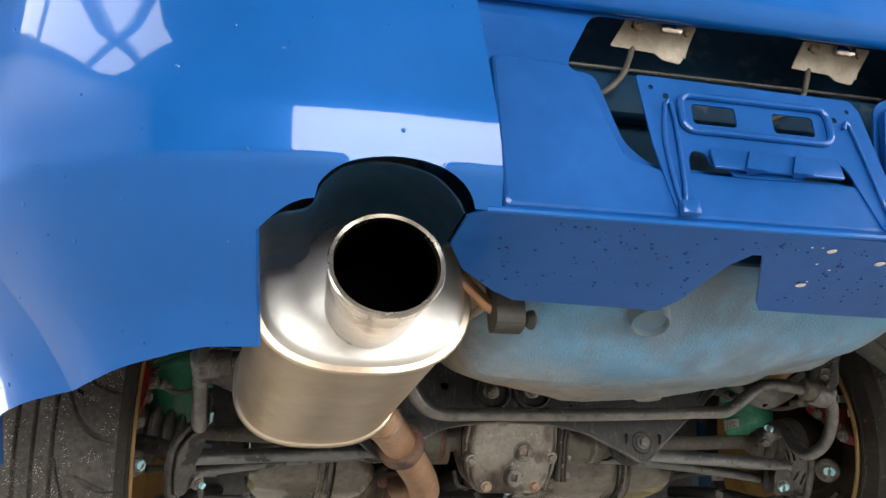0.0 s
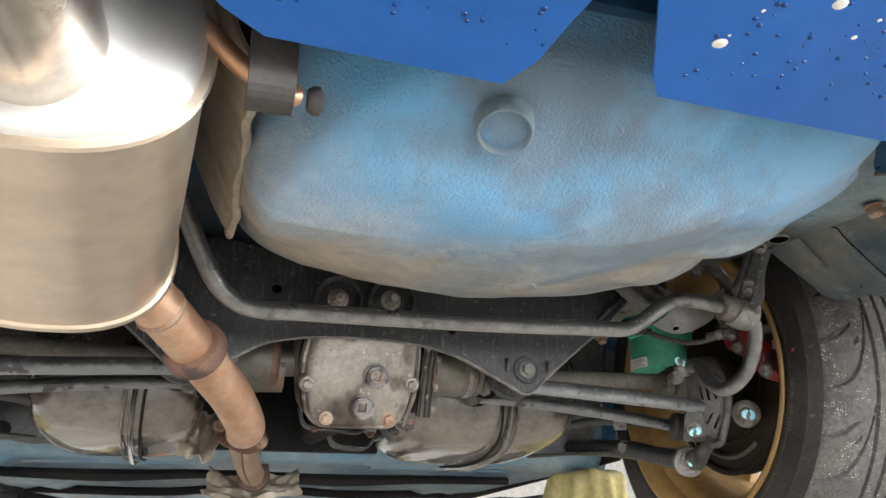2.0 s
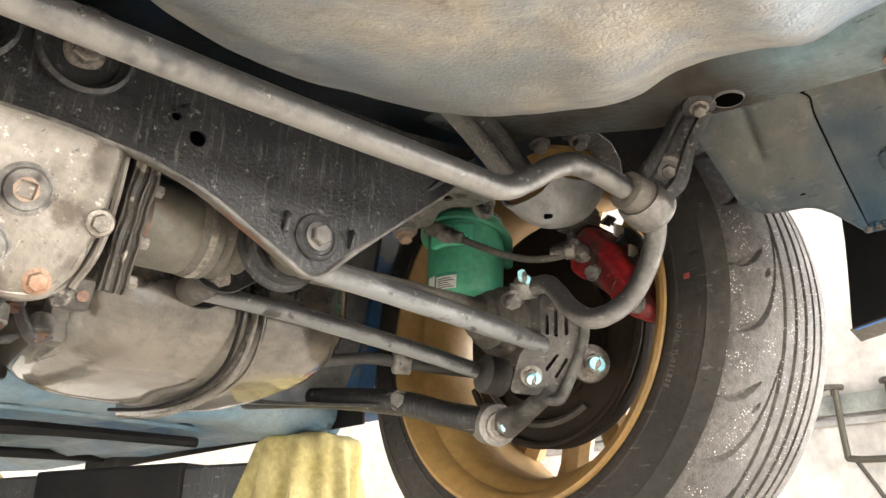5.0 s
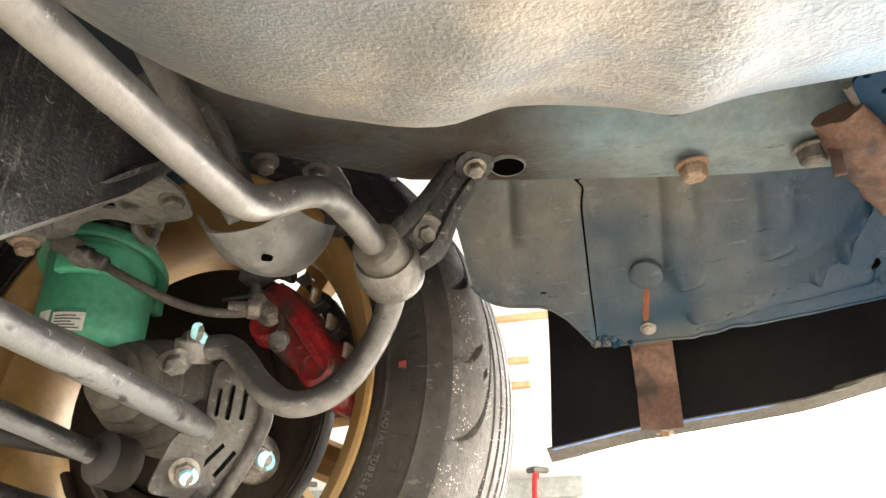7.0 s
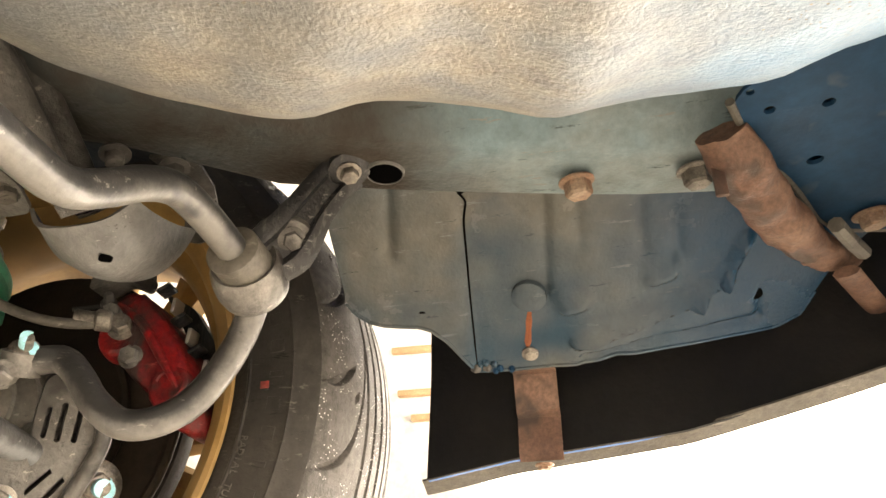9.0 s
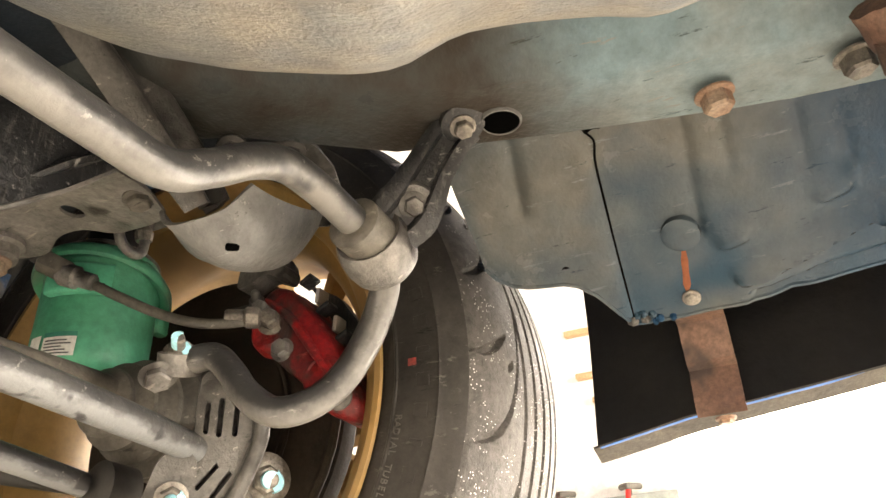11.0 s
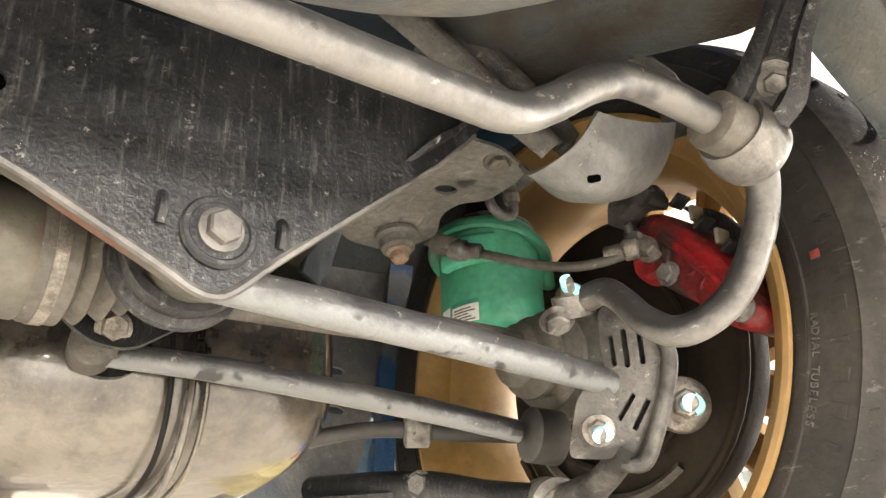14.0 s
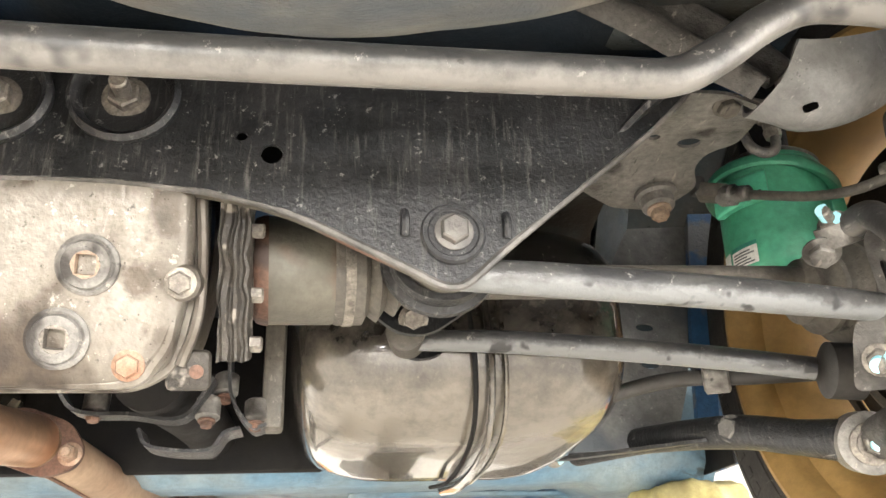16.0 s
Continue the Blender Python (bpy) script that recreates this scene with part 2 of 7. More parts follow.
RUSTY = mat("rusty_bolt_metal", (0.25, 0.135, 0.085), (0.32, 0.24, 0.18), 40, 0.42, 0.65, 0.3, 0.4, 300, grain=0.35)
BOLT = mat("zinc_bolt", (0.29, 0.265, 0.23), (0.12, 0.108, 0.096), 60, 0.35, 0.55, 0.5, 0.4, 300, grain=0.35)
MARK = mat("pale_blue_paint_mark", (0.35, 0.78, 0.90), (0.45, 0.85, 0.95), 30, 0.5)
GOLD = mat("gold_rim_paint", (0.25, 0.142, 0.042), (0.305, 0.188, 0.066), 6, 0.5, 0.6, 0.08, 0.08, 160, slow=((0.18, 0.112, 0.045), 5, 0.52, 0.7))
GOLD_DUSTY = mat("gold_rim_dusty", (0.36, 0.23, 0.09), (0.42, 0.28, 0.13), 5, 0.55, 0.65, 0.05, 0.1, 160)
RUBBER = mat("tyre_rubber", (0.022, 0.020, 0.018), (0.040, 0.036, 0.032), 9, 0.55, 0.75, 0, 0.4, 260, grain=0.3, scuff=(0.085, 0.078, 0.07), spec=0.25)
# white spots: grit, with its wet sparkle put into the colour
TREAD = mat("wet_gritty_tread", (0.062, 0.057, 0.053), (0.10, 0.093, 0.086), 14, 0.55, 0.78, 0, 0.9, 420, spots=((0.6, 0.58, 0.55), 0.18), sscale=330, spec=0.22, grain=0.4)
RUB = mat("black_rubber", (0.028, 0.027, 0.026), (0.055, 0.052, 0.048), 14, 0.55, 0.7, 0, 0.2, 200)
GRIT = mat("dusty_rubber", (0.066, 0.060, 0.051), (0.112, 0.102, 0.086), 16, 0.48, 0.68, 0, 0.45, 240, grain=0.35, scuff=(0.19, 0.175, 0.15))
RED = mat("red_caliper_paint", (0.32, 0.012, 0.015), (0.14, 0.010, 0.012), 30, 0.3, 0.55, 0, 0.6, 220, slow=((0.045, 0.024, 0.021), 26, 0.50, 0.60), grain=0.4, scuff=(0.42, 0.10, 0.09))
GREEN = mat("green_strut_paint", (0.045, 0.27, 0.155), (0.075, 0.35, 0.215), 12, 0.42, 0.6, 0, 0.3, 220, slow=((0.17, 0.24, 0.18), 10, 0.55, 0.7), grain=0.2)
# pale underside: dried mud, with the floor's reflection put into the colour
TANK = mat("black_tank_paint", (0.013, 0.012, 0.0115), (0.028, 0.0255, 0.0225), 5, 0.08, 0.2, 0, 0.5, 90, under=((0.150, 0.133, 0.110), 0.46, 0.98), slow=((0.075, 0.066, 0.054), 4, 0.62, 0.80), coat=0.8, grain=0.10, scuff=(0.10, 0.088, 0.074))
WHITE_LABEL = mat("paper_label", (0.75, 0.74, 0.70), (0.68, 0.67, 0.63), 30, 0.6)
INK = mat("print_ink", (0.08, 0.08, 0.09), (0.1, 0.1, 0.1), 30, 0.6)
GREEN_INK = mat("green_ink", (0.05, 0.30, 0.22), None, 30, 0.6)
RED_INK = mat("red_ink", (0.30, 0.035, 0.028), (0.12, 0.03, 0.026), 160, 0.6)
RAG = mat("yellow_rag_cloth", (0.36, 0.30, 0.11), (0.46, 0.395, 0.19), 10, 0.85, 0.95, 0, 0.6, 400, slow=((0.20, 0.16, 0.065), 8, 0.54, 0.68), grain=0.25)
FOIL = mat("aged_heat_shield", (0.42, 0.37, 0.30), (0.26, 0.22, 0.17), 9, 0.4, 0.55, 0.3, 0.4, 180)
WALL = mat("white_wall_paint", (0.80, 0.78, 0.74), (0.74, 0.72, 0.68), 1.2, 0.7, 0.85, 0, 0.1, 60)
CONCRETE = mat("sealed_concrete", (0.52, 0.48, 0.42), (0.44, 0.405, 0.355), 0.9, 0.4, 0.65, 0, 0.1, 40, slow=((0.38, 0.35, 0.31), 0.6, 0.5, 0.85))
# unseen ceiling and rear walls, kept dark to weaken reflections in the paint
ROOF = mat("dark_grey_surround", (0.11, 0.11, 0.11), (0.08, 0.08, 0.08), 1.5, 0.7, 0.85, 0, 0.1, 40)
GREY_METAL = mat("grey_painted_steel", (0.55, 0.55, 0.53), (0.45, 0.45, 0.43), 5, 0.4, 0.5, 0.2)
RACK = mat("grey_green_rack_steel", (0.36, 0.38, 0.35), (0.28, 0.30, 0.28), 5, 0.4, 0.5, 0.1)
RACK_DARK = mat("dark_olive_tube_paint", (0.075, 0.07, 0.05), (0.10, 0.095, 0.07), 12, 0.4, 0.5)
RED_STRAP = mat("red_strap", (0.75, 0.03, 0.02), (0.6, 0.02, 0.02), 12, 0.6)
WOOD = mat("pale_wood", (0.50, 0.32, 0.17), (0.60, 0.42, 0.24), 12, 0.6)
ORANGE = mat("orange_board", (0.80, 0.32, 0.08), (0.7, 0.28, 0.07), 4, 0.6)
TOOL_BLUE = mat("blue_drum_paint", (0.03, 0.12, 0.42), None, 4, 0.4)


# ---- mesh tools ----
V = Vector


def part(name, bm, material, parent=None, label="", smooth=True, sharp=40):
    bmesh.ops.recalc_face_normals(bm, faces=bm.faces[:])
    for f in bm.faces:
        f.smooth = smooth
    for e in bm.edges:
        if len(e.link_faces) == 2 and e.calc_face_angle(0) > radians(sharp):
            e.smooth = False
    me = bpy.data.meshes.new(name)
    bm.to_mesh(me)
    bm.free()
    mats = material if isinstance(material, (list, tuple)) else [material]
    for m in mats:
        me.materials.append(m)
    ob = new(name, me)
    if parent is not None:
        ob.parent = parent
    if label:
        ob["label"] = label
    return ob


def empty(name, place, label, category, group="", kind=""):
    ob = new(name)
    ob.empty_display_size = 0.05
    ob.location = place
    return tagged(ob, label, category, group, kind)


def curve(pts, sub=8):
    """A smooth line through points."""
    p = [V(q) for q in pts]
    if len(p) < 3 or sub < 2:
        return p
    out = []
    ext = [2 * p[0] - p[1]] + p + [2 * p[-1] - p[-2]]
    for i in range(1, len(ext) - 2):
        a, b, c, d = ext[i - 1:i + 3]
        for k in range(sub):
            t = k / sub
            out.append(0.5 * ((2 * b) + (c - a) * t + (2 * a - 5 * b + 4 * c - d) * t * t + (3 * b - a - 3 * c + d) * t ** 3))
    out.append(p[-1])
    return out


def grid(bm, rows, close_u=False, close_v=False):
    vs = [[bm.verts.new(p) for p in row] for row in rows]
    nu, nv = len(vs), len(vs[0])
    faces = []
    for i in range(nu if close_u else nu - 1):
        for j in range(nv if close_v else nv - 1):
            a, b, c, d = vs[i][j], vs[(i + 1) % nu][j], vs[(i + 1) % nu][(j + 1) % nv], vs[i][(j + 1) % nv]
            faces.append(bm.faces.new((a, b, c, d)))
    return vs, faces


def tube(pts, r, n=14, sub=8, caps=True, bm=None, flat=1.0):
    """A round bar along a smooth line; r: one radius, or one at each given point."""
    bm = bm or bmesh.new()
    line = curve(pts, sub)
    if isinstance(r, (list, tuple)):
        xs = np.linspace(0, 1, len(r))
        rad = np.interp(np.linspace(0, 1, len(line)), xs, r)
    else:
        rad = [r] * len(line)
    rows, up = [], None
    for i, p in enumerate(line):
        d = (line[min(i + 1, len(line) - 1)] - line[max(i - 1, 0)]).normalized()
        if up is None:
            up = d.cross(V((0, 0, 1)) if abs(d.z) < 0.9 else V((1, 0, 0))).normalized()
        up = (up - d * up.dot(d)).normalized()
        side = d.cross(up)
        rows.append([p + (up * math.cos(a) + side * math.sin(a) * flat) * rad[i] for a in (2 * math.pi * k / n for k in range(n))])
    vs, _ = grid(bm, rows, close_v=True)
    if caps:
        bm.faces.new(vs[0])
        bm.faces.new(vs[-1][::-1])
    return bm


def axes(axis, ref=(0, 0, 1)):
    a = V(axis).normalized()
    r = V(ref)
    if abs(a.dot(r.normalized())) > 0.95:
        r = V((0, 1, 0)) if abs(a.y) < 0.9 else V((1, 0, 0))
    u = (r - a * r.dot(a)).normalized()
    return a, u, a.cross(u)


def lathe(prof, centre, axis, n=40, bm=None, caps=True, arc=None, ref=(0, 0, 1)):
    """A turned body: prof is a line of (distance along the axis, radius)."""
    bm = bm or bmesh.new()
    a, u, w = axes(axis, ref)
    c = V(centre)
    if arc:
        angs = [radians(arc[0] + (arc[1] - arc[0]) * k / n) for k in range(n + 1)]
    else:
        angs = [2 * math.pi * k / n for k in range(n)]
    rows = [[c + a * h + (u * math.cos(t) + w * math.sin(t)) * r for t in angs] for h, r in prof]
    vs, _ = grid(bm, rows, close_v=not arc)
    if caps and not arc:
        if prof[0][1] > 1e-5:
            bm.faces.new(vs[0])
        if prof[-1][1] > 1e-5:
            bm.faces.new(vs[-1][::-1])
    bmesh.ops.remove_doubles(bm, verts=bm.verts[:], dist=1e-6)
    return bm


def block(centre, size, bev=0.003, m=None, bm=None, seg=2):
    bm2 = bmesh.new()
    bmesh.ops.create_cube(bm2, size=1.0, matrix=Matrix.Diagonal((*size, 1)))
    if bev:
        bmesh.ops.bevel(bm2, geom=bm2.edges[:], offset=bev, segments=seg, affect="EDGES", profile=0.5)
    bm2.transform(Matrix.Translation(centre) @ (m or Matrix()))
    if bm is None:
        return bm2
    join(bm, bm2)
    return bm


def join(bm, other):
    me = bpy.data.meshes.new("tmp")
    other.to_mesh(me)
    other.free()
    bm.from_mesh(me)
    bpy.data.meshes.remove(me)
    return bm


def thicken(bm, t):
    bmesh.ops.recalc_face_normals(bm, faces=bm.faces[:])
    bmesh.ops.solidify(bm, geom=bm.faces[:], thickness=t)
    return bm


def frame3(o, u, v):
    """A matrix with origin o whose x runs along u and whose y lies towards v."""
    u = V(u).normalized()
    v = (V(v) - u * V(v).dot(u)).normalized()
    w = u.cross(v)
    return Matrix(((u.x, v.x, w.x, o[0]), (u.y, v.y, w.y, o[1]), (u.z, v.z, w.z, o[2]), (0, 0, 0, 1)))


def ring2(c, r, n=20, ry=None):
    return [(c[0] + r * math.cos(2 * math.pi * k / n), c[1] + (ry or r) * math.sin(2 * math.pi * k / n)) for k in range(n)]


def rect2(x0, y0, x1, y1, r=0.004, n=4):
    out = []
    for cx, cy, a0 in ((x1 - r, y1 - r, 0), (x0 + r, y1 - r, 90), (x0 + r, y0 + r, 180), (x1 - r, y0 + r, 270)):
        for k in range(n + 1):
            a = radians(a0 + 90 * k / n)
            out.append((cx + r * math.cos(a), cy + r * math.sin(a)))
    return out


def round2(pts, r, n=4):
    """A polygon with rounded corners."""
    out = []
    for i, p in enumerate(pts):
        p, a, b = V(p), V(pts[i - 1]), V(pts[(i + 1) % len(pts)])
        da, db = (a - p), (b - p)
        k = min(r, da.length * 0.45, db.length * 0.45)
        s, e = p + da.normalized() * k, p + db.normalized() * k
        for j in range(n + 1):
            t = j / n
            out.append(tuple(s * (1 - t) ** 2 + p * 2 * t * (1 - t) + e * t * t))
    return out


def plate(outline, thick, m, holes=(), bm=None, bend=None):
    """A sheet cut to an outline with holes, lying in the x-y plane of m; bend(x, y): its height there."""
    bm2 = bmesh.new()
    edges = []
    for loop in (outline, *holes):
        vs = [bm2.verts.new((p[0], p[1], 0)) for p in loop]
        edges += [bm2.edges.new((vs[i], vs[(i + 1) % len(vs)])) for i in range(len(vs))]
    bmesh.ops.triangle_fill(bm2, use_beauty=True, edges=edges)
    if bend:
        bmesh.ops.subdivide_edges(bm2, edges=[e for e in bm2.edges if e.calc_length() > 0.03], cuts=2, use_grid_fill=False)
        bmesh.ops.triangulate(bm2, faces=bm2.faces[:])
        for v in bm2.verts:
            v.co.z = bend(v.co.x, v.co.y)
    up = [f for f in bm2.faces if f.normal.z < 0]
    bmesh.ops.reverse_faces(bm2, faces=up)
    bmesh.ops.solidify(bm2, geom=bm2.faces[:], thickness=thick)
    bm2.transform(m)
    if bm is None:
        return bm2
    return join(bm, bm2)


def hexhead(at, way, r=0.009, h=0.008, washer=1.35, stub=0.0, bm=None):
    """A flanged hexagon head that stands out along way."""
    bm = bm or bmesh.new()
    a, u, w = axes(way)
    c = V(at)
    lathe([(0, r * washer), (0.0015, r * washer), (0.0022, r * 1.05), (0.0022, 0)], c, a, 20, bm)
    rows = []
    for k, (hh, rr) in enumerate(((0.002, r), (h * 0.85, r), (h, r * 0.86), (h, 0.0005))):
        rows.append([c + a * hh + (u * math.cos(t) + w * math.sin(t)) * rr for t in (2 * math.pi * i / 6 for i in range(6))])
    grid(bm, rows, close_v=True)
    if stub:
        lathe([(h, r * 0.55), (h + stub * 0.9, r * 0.55), (h + stub, r * 0.45), (h + stub, 0)], c, a, 12, bm)
    return bm


def bolt(parent, at, way, r=0.009, h=0.008, material=None, stub=0.0, mark=False, washer=1.35, label=""):
    ob = part("bolt", hexhead(at, way, r, h, washer, stub), material or BOLT, parent, label, sharp=25)
    if mark:
        a, u, w = axes(way)
        bm = bmesh.new()
        c = V(at) + a * (h * 0.55)
        rows = [[c + a * hh + (u * math.cos(t) + w * math.sin(t)) * r * (1.06 + 0.12 * math.sin(3 * t + 1)) * g for t in (0.26 * i - 2.6 for i in range(8))] for hh, g in ((-h * 0.3, 1.03), (h * 0.2, 1.03), (h * 0.5, 0.9), (h * 0.56, 0.6), (h * 0.56, 0.35))]
        grid(bm, rows)
        if stub:
            q = V(at) + a * (h + stub)
            grid(bm, [[q + a * hh + (u * math.cos(t) + w * math.sin(t)) * r * g for t in (0.45 * i - 0.6 for i in range(9))] for hh, g in ((-stub * 0.75, 0.62), (0.0006, 0.6), (0.0012, 0.3), (0.0013, 0.05))])
        thicken(bm, 0.0006)
        part("paint_mark", bm, MARK, parent, "pale blue inspection paint dab")
    return ob


# ---- workshop ----
def slab(name, lo, hi, material, label, bev=0.0, kind="structure", category="wall"):
    c = [(a + b) / 2 for a, b in zip(lo, hi)]
    ob = part(name, block((0, 0, 0), [b - a for a, b in zip(lo, hi)], bev), material, None, smooth=False)
    ob.location = c
    return tagged(ob, label, category, "", kind)


slab("floor", (-5.2, -7.3, -0.1), (4.7, 8.2, 0.0), CONCRETE, "pale sealed concrete workshop floor with grey stains", category="floor")
slab("ground", (-40, -40, -0.3), (40, 40, -0.12), CONCRETE, "pale concrete yard outside the workshop doors", category="ground")
# added white strip, so the gap above the tyre shows bright
slab("ceiling_bright_strip", (3.3, 0.25, 4.6), (4.7, 8.2, 4.75), WALL, "added white ceiling strip that brightens the gap above the tyre", category="ceiling")
slab("ceiling_door", (3.3, -7.3, 4.6), (4.7, 0.25, 4.75), ROOF, "grey workshop ceiling above the side door", category="ceiling")
slab("ceiling", (-2.8, -7.3, 4.6), (3.3, 8.2, 4.75), ROOF, "unseen workshop ceiling, dark grey to weaken reflections", category="ceiling")
slab("ceiling_left", (-5.2, -7.3, 4.6), (-4.7, 8.2, 4.75), ROOF, "grey workshop ceiling beside the skylight", category="ceiling")
slab("ceiling_rear", (-4.7, -7.3, 4.6), (-2.8, -4.2, 4.75), ROOF, "grey workshop ceiling behind the skylight", category="ceiling")
slab("ceiling_front", (-4.7, -0.4, 4.6), (-2.8, 8.2, 4.75), ROOF, "grey workshop ceiling ahead of the skylight", category="ceiling")
skylight = slab("window_2", (-4.75, -2.36, 4.62), (-2.75, -2.24, 4.72), GREY_METAL, "grey framed roof skylight", 0.01, category="window")
for nm, lo, hi in (("mullion", (-3.84, -4.2, 4.50), (-3.66, -0.4, 4.60)), ("mullion", (-4.7, -3.36, 4.50), (-2.8, -3.18, 4.60)), ("mullion", (-4.7, -1.36, 4.50), (-2.8, -1.18, 4.60))):
    bm = block([(a + b) / 2 for a, b in zip(lo, hi)], [b - a for a, b in zip(lo, hi)], 0.008)
    bm.transform(Matrix.Translation((3.75, 2.3, -4.67)))
    part(nm, bm, GREY_METAL, skylight, smooth=False)
slab("wall_front", (-5.2, 8.0, 0), (4.7, 8.2, 4.6), WALL, "white painted workshop end wall")
slab("wall_right", (4.5, 0.25, 0), (4.7, 8.0, 4.6), WALL, "white painted workshop side wall beside the open door")
slab("wall_right_lintel", (4.5, -6.1, 3.7), (4.7, 0.25, 4.6), WALL, "white wall above the open side door")
slab("wall_right_end", (4.5, -7.1, 0), (4.7, -6.1, 4.6), WALL, "white wall at the end of the side door")
# left wall, with a made-up opening for the fill lamp
slab("wall_left_low", (-5.2, -7.1, 0), (-5.0, 8.0, 0.8), WALL, "white wall under the added side opening")
slab("wall_left_high", (-5.2, -7.1, 3.2), (-5.0, 8.0, 4.6), WALL, "white wall above the added side opening")
slab("wall_left_rear", (-5.2, -7.1, 0.8), (-5.0, -0.5, 3.2), WALL, "white wall beside the added side opening")
slab("wall_left_front", (-5.2, 4.5, 0.8), (-5.0, 8.0, 3.2), WALL, "white wall beside the added side opening")
# unseen rear walls in the same dark grey, for calmer reflections
slab("wall_rear_left", (-5.2, -7.3, 0), (-1.4, -7.1, 4.6), ROOF, "grey wall beside the rear window")
slab("wall_rear_right", (1.52, -7.3, 0), (4.7, -7.1, 4.6), ROOF, "grey wall beside the rear window")
slab("wall_rear_lintel", (-1.4, -7.3, 3.25), (1.52, -7.1, 4.6), ROOF, "grey wall above the rear window")
slab("wall_rear_low", (-1.4, -7.3, 0), (1.52, -7.1, 0.65), ROOF, "grey wall under the rear window")
GLOW = bpy.data.materials.new("overcast_daylight")
GLOW.use_nodes = True
GLOW.node_tree.nodes["Principled BSDF"].inputs["Base Color"].default_value = (0.9, 0.9, 0.9, 1)
GLOW.node_tree.nodes["Principled BSDF"].inputs["Emission Color"].default_value = (1.0, 0.99, 0.97, 1)
GLOW.node_tree.nodes["Principled BSDF"].inputs["Emission Strength"].default_value = 2.4
slab("backdrop", (9.0, -14, -0.1), (9.1, 6, 9), GLOW, "hazy white daylight beyond the open side door", category="backdrop")

# ---- the car ----
car = empty("car", (0, 0, LIFT), "blue saloon car with dusty underbody raised on a lift", "car")

# plan line of the rear bumper's widest level, from the middle of the seam round the corner to the wheel opening
PLAN = [(-0.25, -0.845), (-0.35, -0.845), (-0.45, -0.838), (-0.55, -0.818), (-0.64, -0.775), (-0.71, -0.705), (-0.755, -0.62), (-0.78, -0.50), (-0.79, -0.38), (-0.795, -0.24)]


def tuck(z):
    return float(np.interp(z, [-0.06, -0.01, 0.02, 0.05, 0.08, 0.11, 0.15, 0.2, 0.35, 0.45, 0.6], [0.16, 0.125, 0.10, 0.068, 0.038, 0.014, 0.002, 0, 0.0, 0.02, 0.06]))


def bumper_corner(side, cut, inset=0.0):
    """One corner of the bumper, from the seam to the wheel opening; cut: with the hollow for the tail pipe."""
    dense = curve([(x, y, 0) for x, y in PLAN], 42)
    rows = []
    for i, p in enumerate(dense):
        d = (dense[min(i + 1, len(dense) - 1)] - dense[max(0, i - 1)]).normalized()
        inward = V((-d.y, d.x, 0)) if d.x < 0 else V((d.y, -d.x, 0))
        if inward.dot(V((0.0, -0.35, 0)) - p) < 0:
            inward = -inward
        along = i / (len(dense) - 1)
        if side > 0:
            low = -0.009 - 0.022 * max(0, min(1, (-0.5 - p.x) / 0.2)) - 0.016 * max(0, min(1, (along - 0.55) / 0.25))
        else:
            low = float(np.interp(p.y, [-0.84, -0.80, -0.66, -0.47, -0.316, -0.235], [0.095, 0.09, 0.071, 0.034, 0.02, 0.006]))
        inward = (inward + V((0, 0.6, 0)) * max(0.0, 1 + p.x / 0.6)).normalized()
        if cut and -0.452 < p.x < -0.272:
            if p.x < -0.402:
                low = 0.064 + 0.022 * math.sin((p.x + 0.452) / 0.05 * 1.57)
            else:
                low = 0.084 + 0.032 * max(0.0, 1 - ((p.x + 0.338) / 0.066) ** 2) ** 0.5
        elif p.x >= -0.272:
            low = 0.086
        amount = 1.0 - 0.72 * max(0, min(1, (along - 0.55) / 0.35))
        if side < 0 and p.y > -0.80:
            amount = 0.2
        edge = max(0.0, 1 - along / 0.10)
        row = []
        for k in range(47):
            z = max(low, -0.062 + 0.202 * k / 28 if k <= 28 else 0.14 + 0.36 * (k - 28) / 18)
            q = p + inward * (tuck(z) * amount + inset)
            row.append(((q.x - edge * max(0.0, z - 0.09) * 0.125) * side, q.y, z))
        rows.append(row)
    bm = bmesh.new()
    grid(bm, rows)
    bmesh.ops.remove_doubles(bm, verts=bm.verts[:], dist=1e-5)
    return thicken(bm, 0.0035)


bumper = part("rear_bumper", bumper_corner(1, True), BLUE, car, "glossy blue painted bumper skin with specks of mud")
part("bumper_corner", bumper_corner(-1, False), [BLUE], bumper)
# beads of water that cling to the painted corner
src = bumper_corner(1, True)
src.normal_update()
rng = random.Random(12)
spray = bmesh.new()
out = [v for v in src.verts if v.normal.dot(V((-0.4, -1, 0))) > 0.5 and -0.02 < v.co.z < 0.30]
for v in rng.sample(out, 60):
    r = rng.choice((0.0008, 0.001, 0.0014, 0.0022))
    jig = V((rng.uniform(-1, 1), rng.uniform(-1, 1), rng.uniform(-1, 1))) * 0.008
    q = v.co + jig - v.normal * jig.dot(v.normal)
    lathe([(-0.0008, r), (0.0004, r * 0.85), (0.001, r * 0.4), (0.0012, 0)], q, v.normal, 8, spray, caps=False)
src.free()
part("water_beads", spray, BLUE, bumper, "scattered beads of water on the blue paint")["kind"] = "stuff"
# dark inner face and lower lip of the far bumper corner
part("bumper_inner_skin", bumper_corner(-1, False, 0.006), BLACK_DULL, bumper, "dull black inner face of the bumper")
line = curve([(-x - 0.012, y + 0.008, 0) for x, y in PLAN[3:]], 8)
lip = bmesh.new()
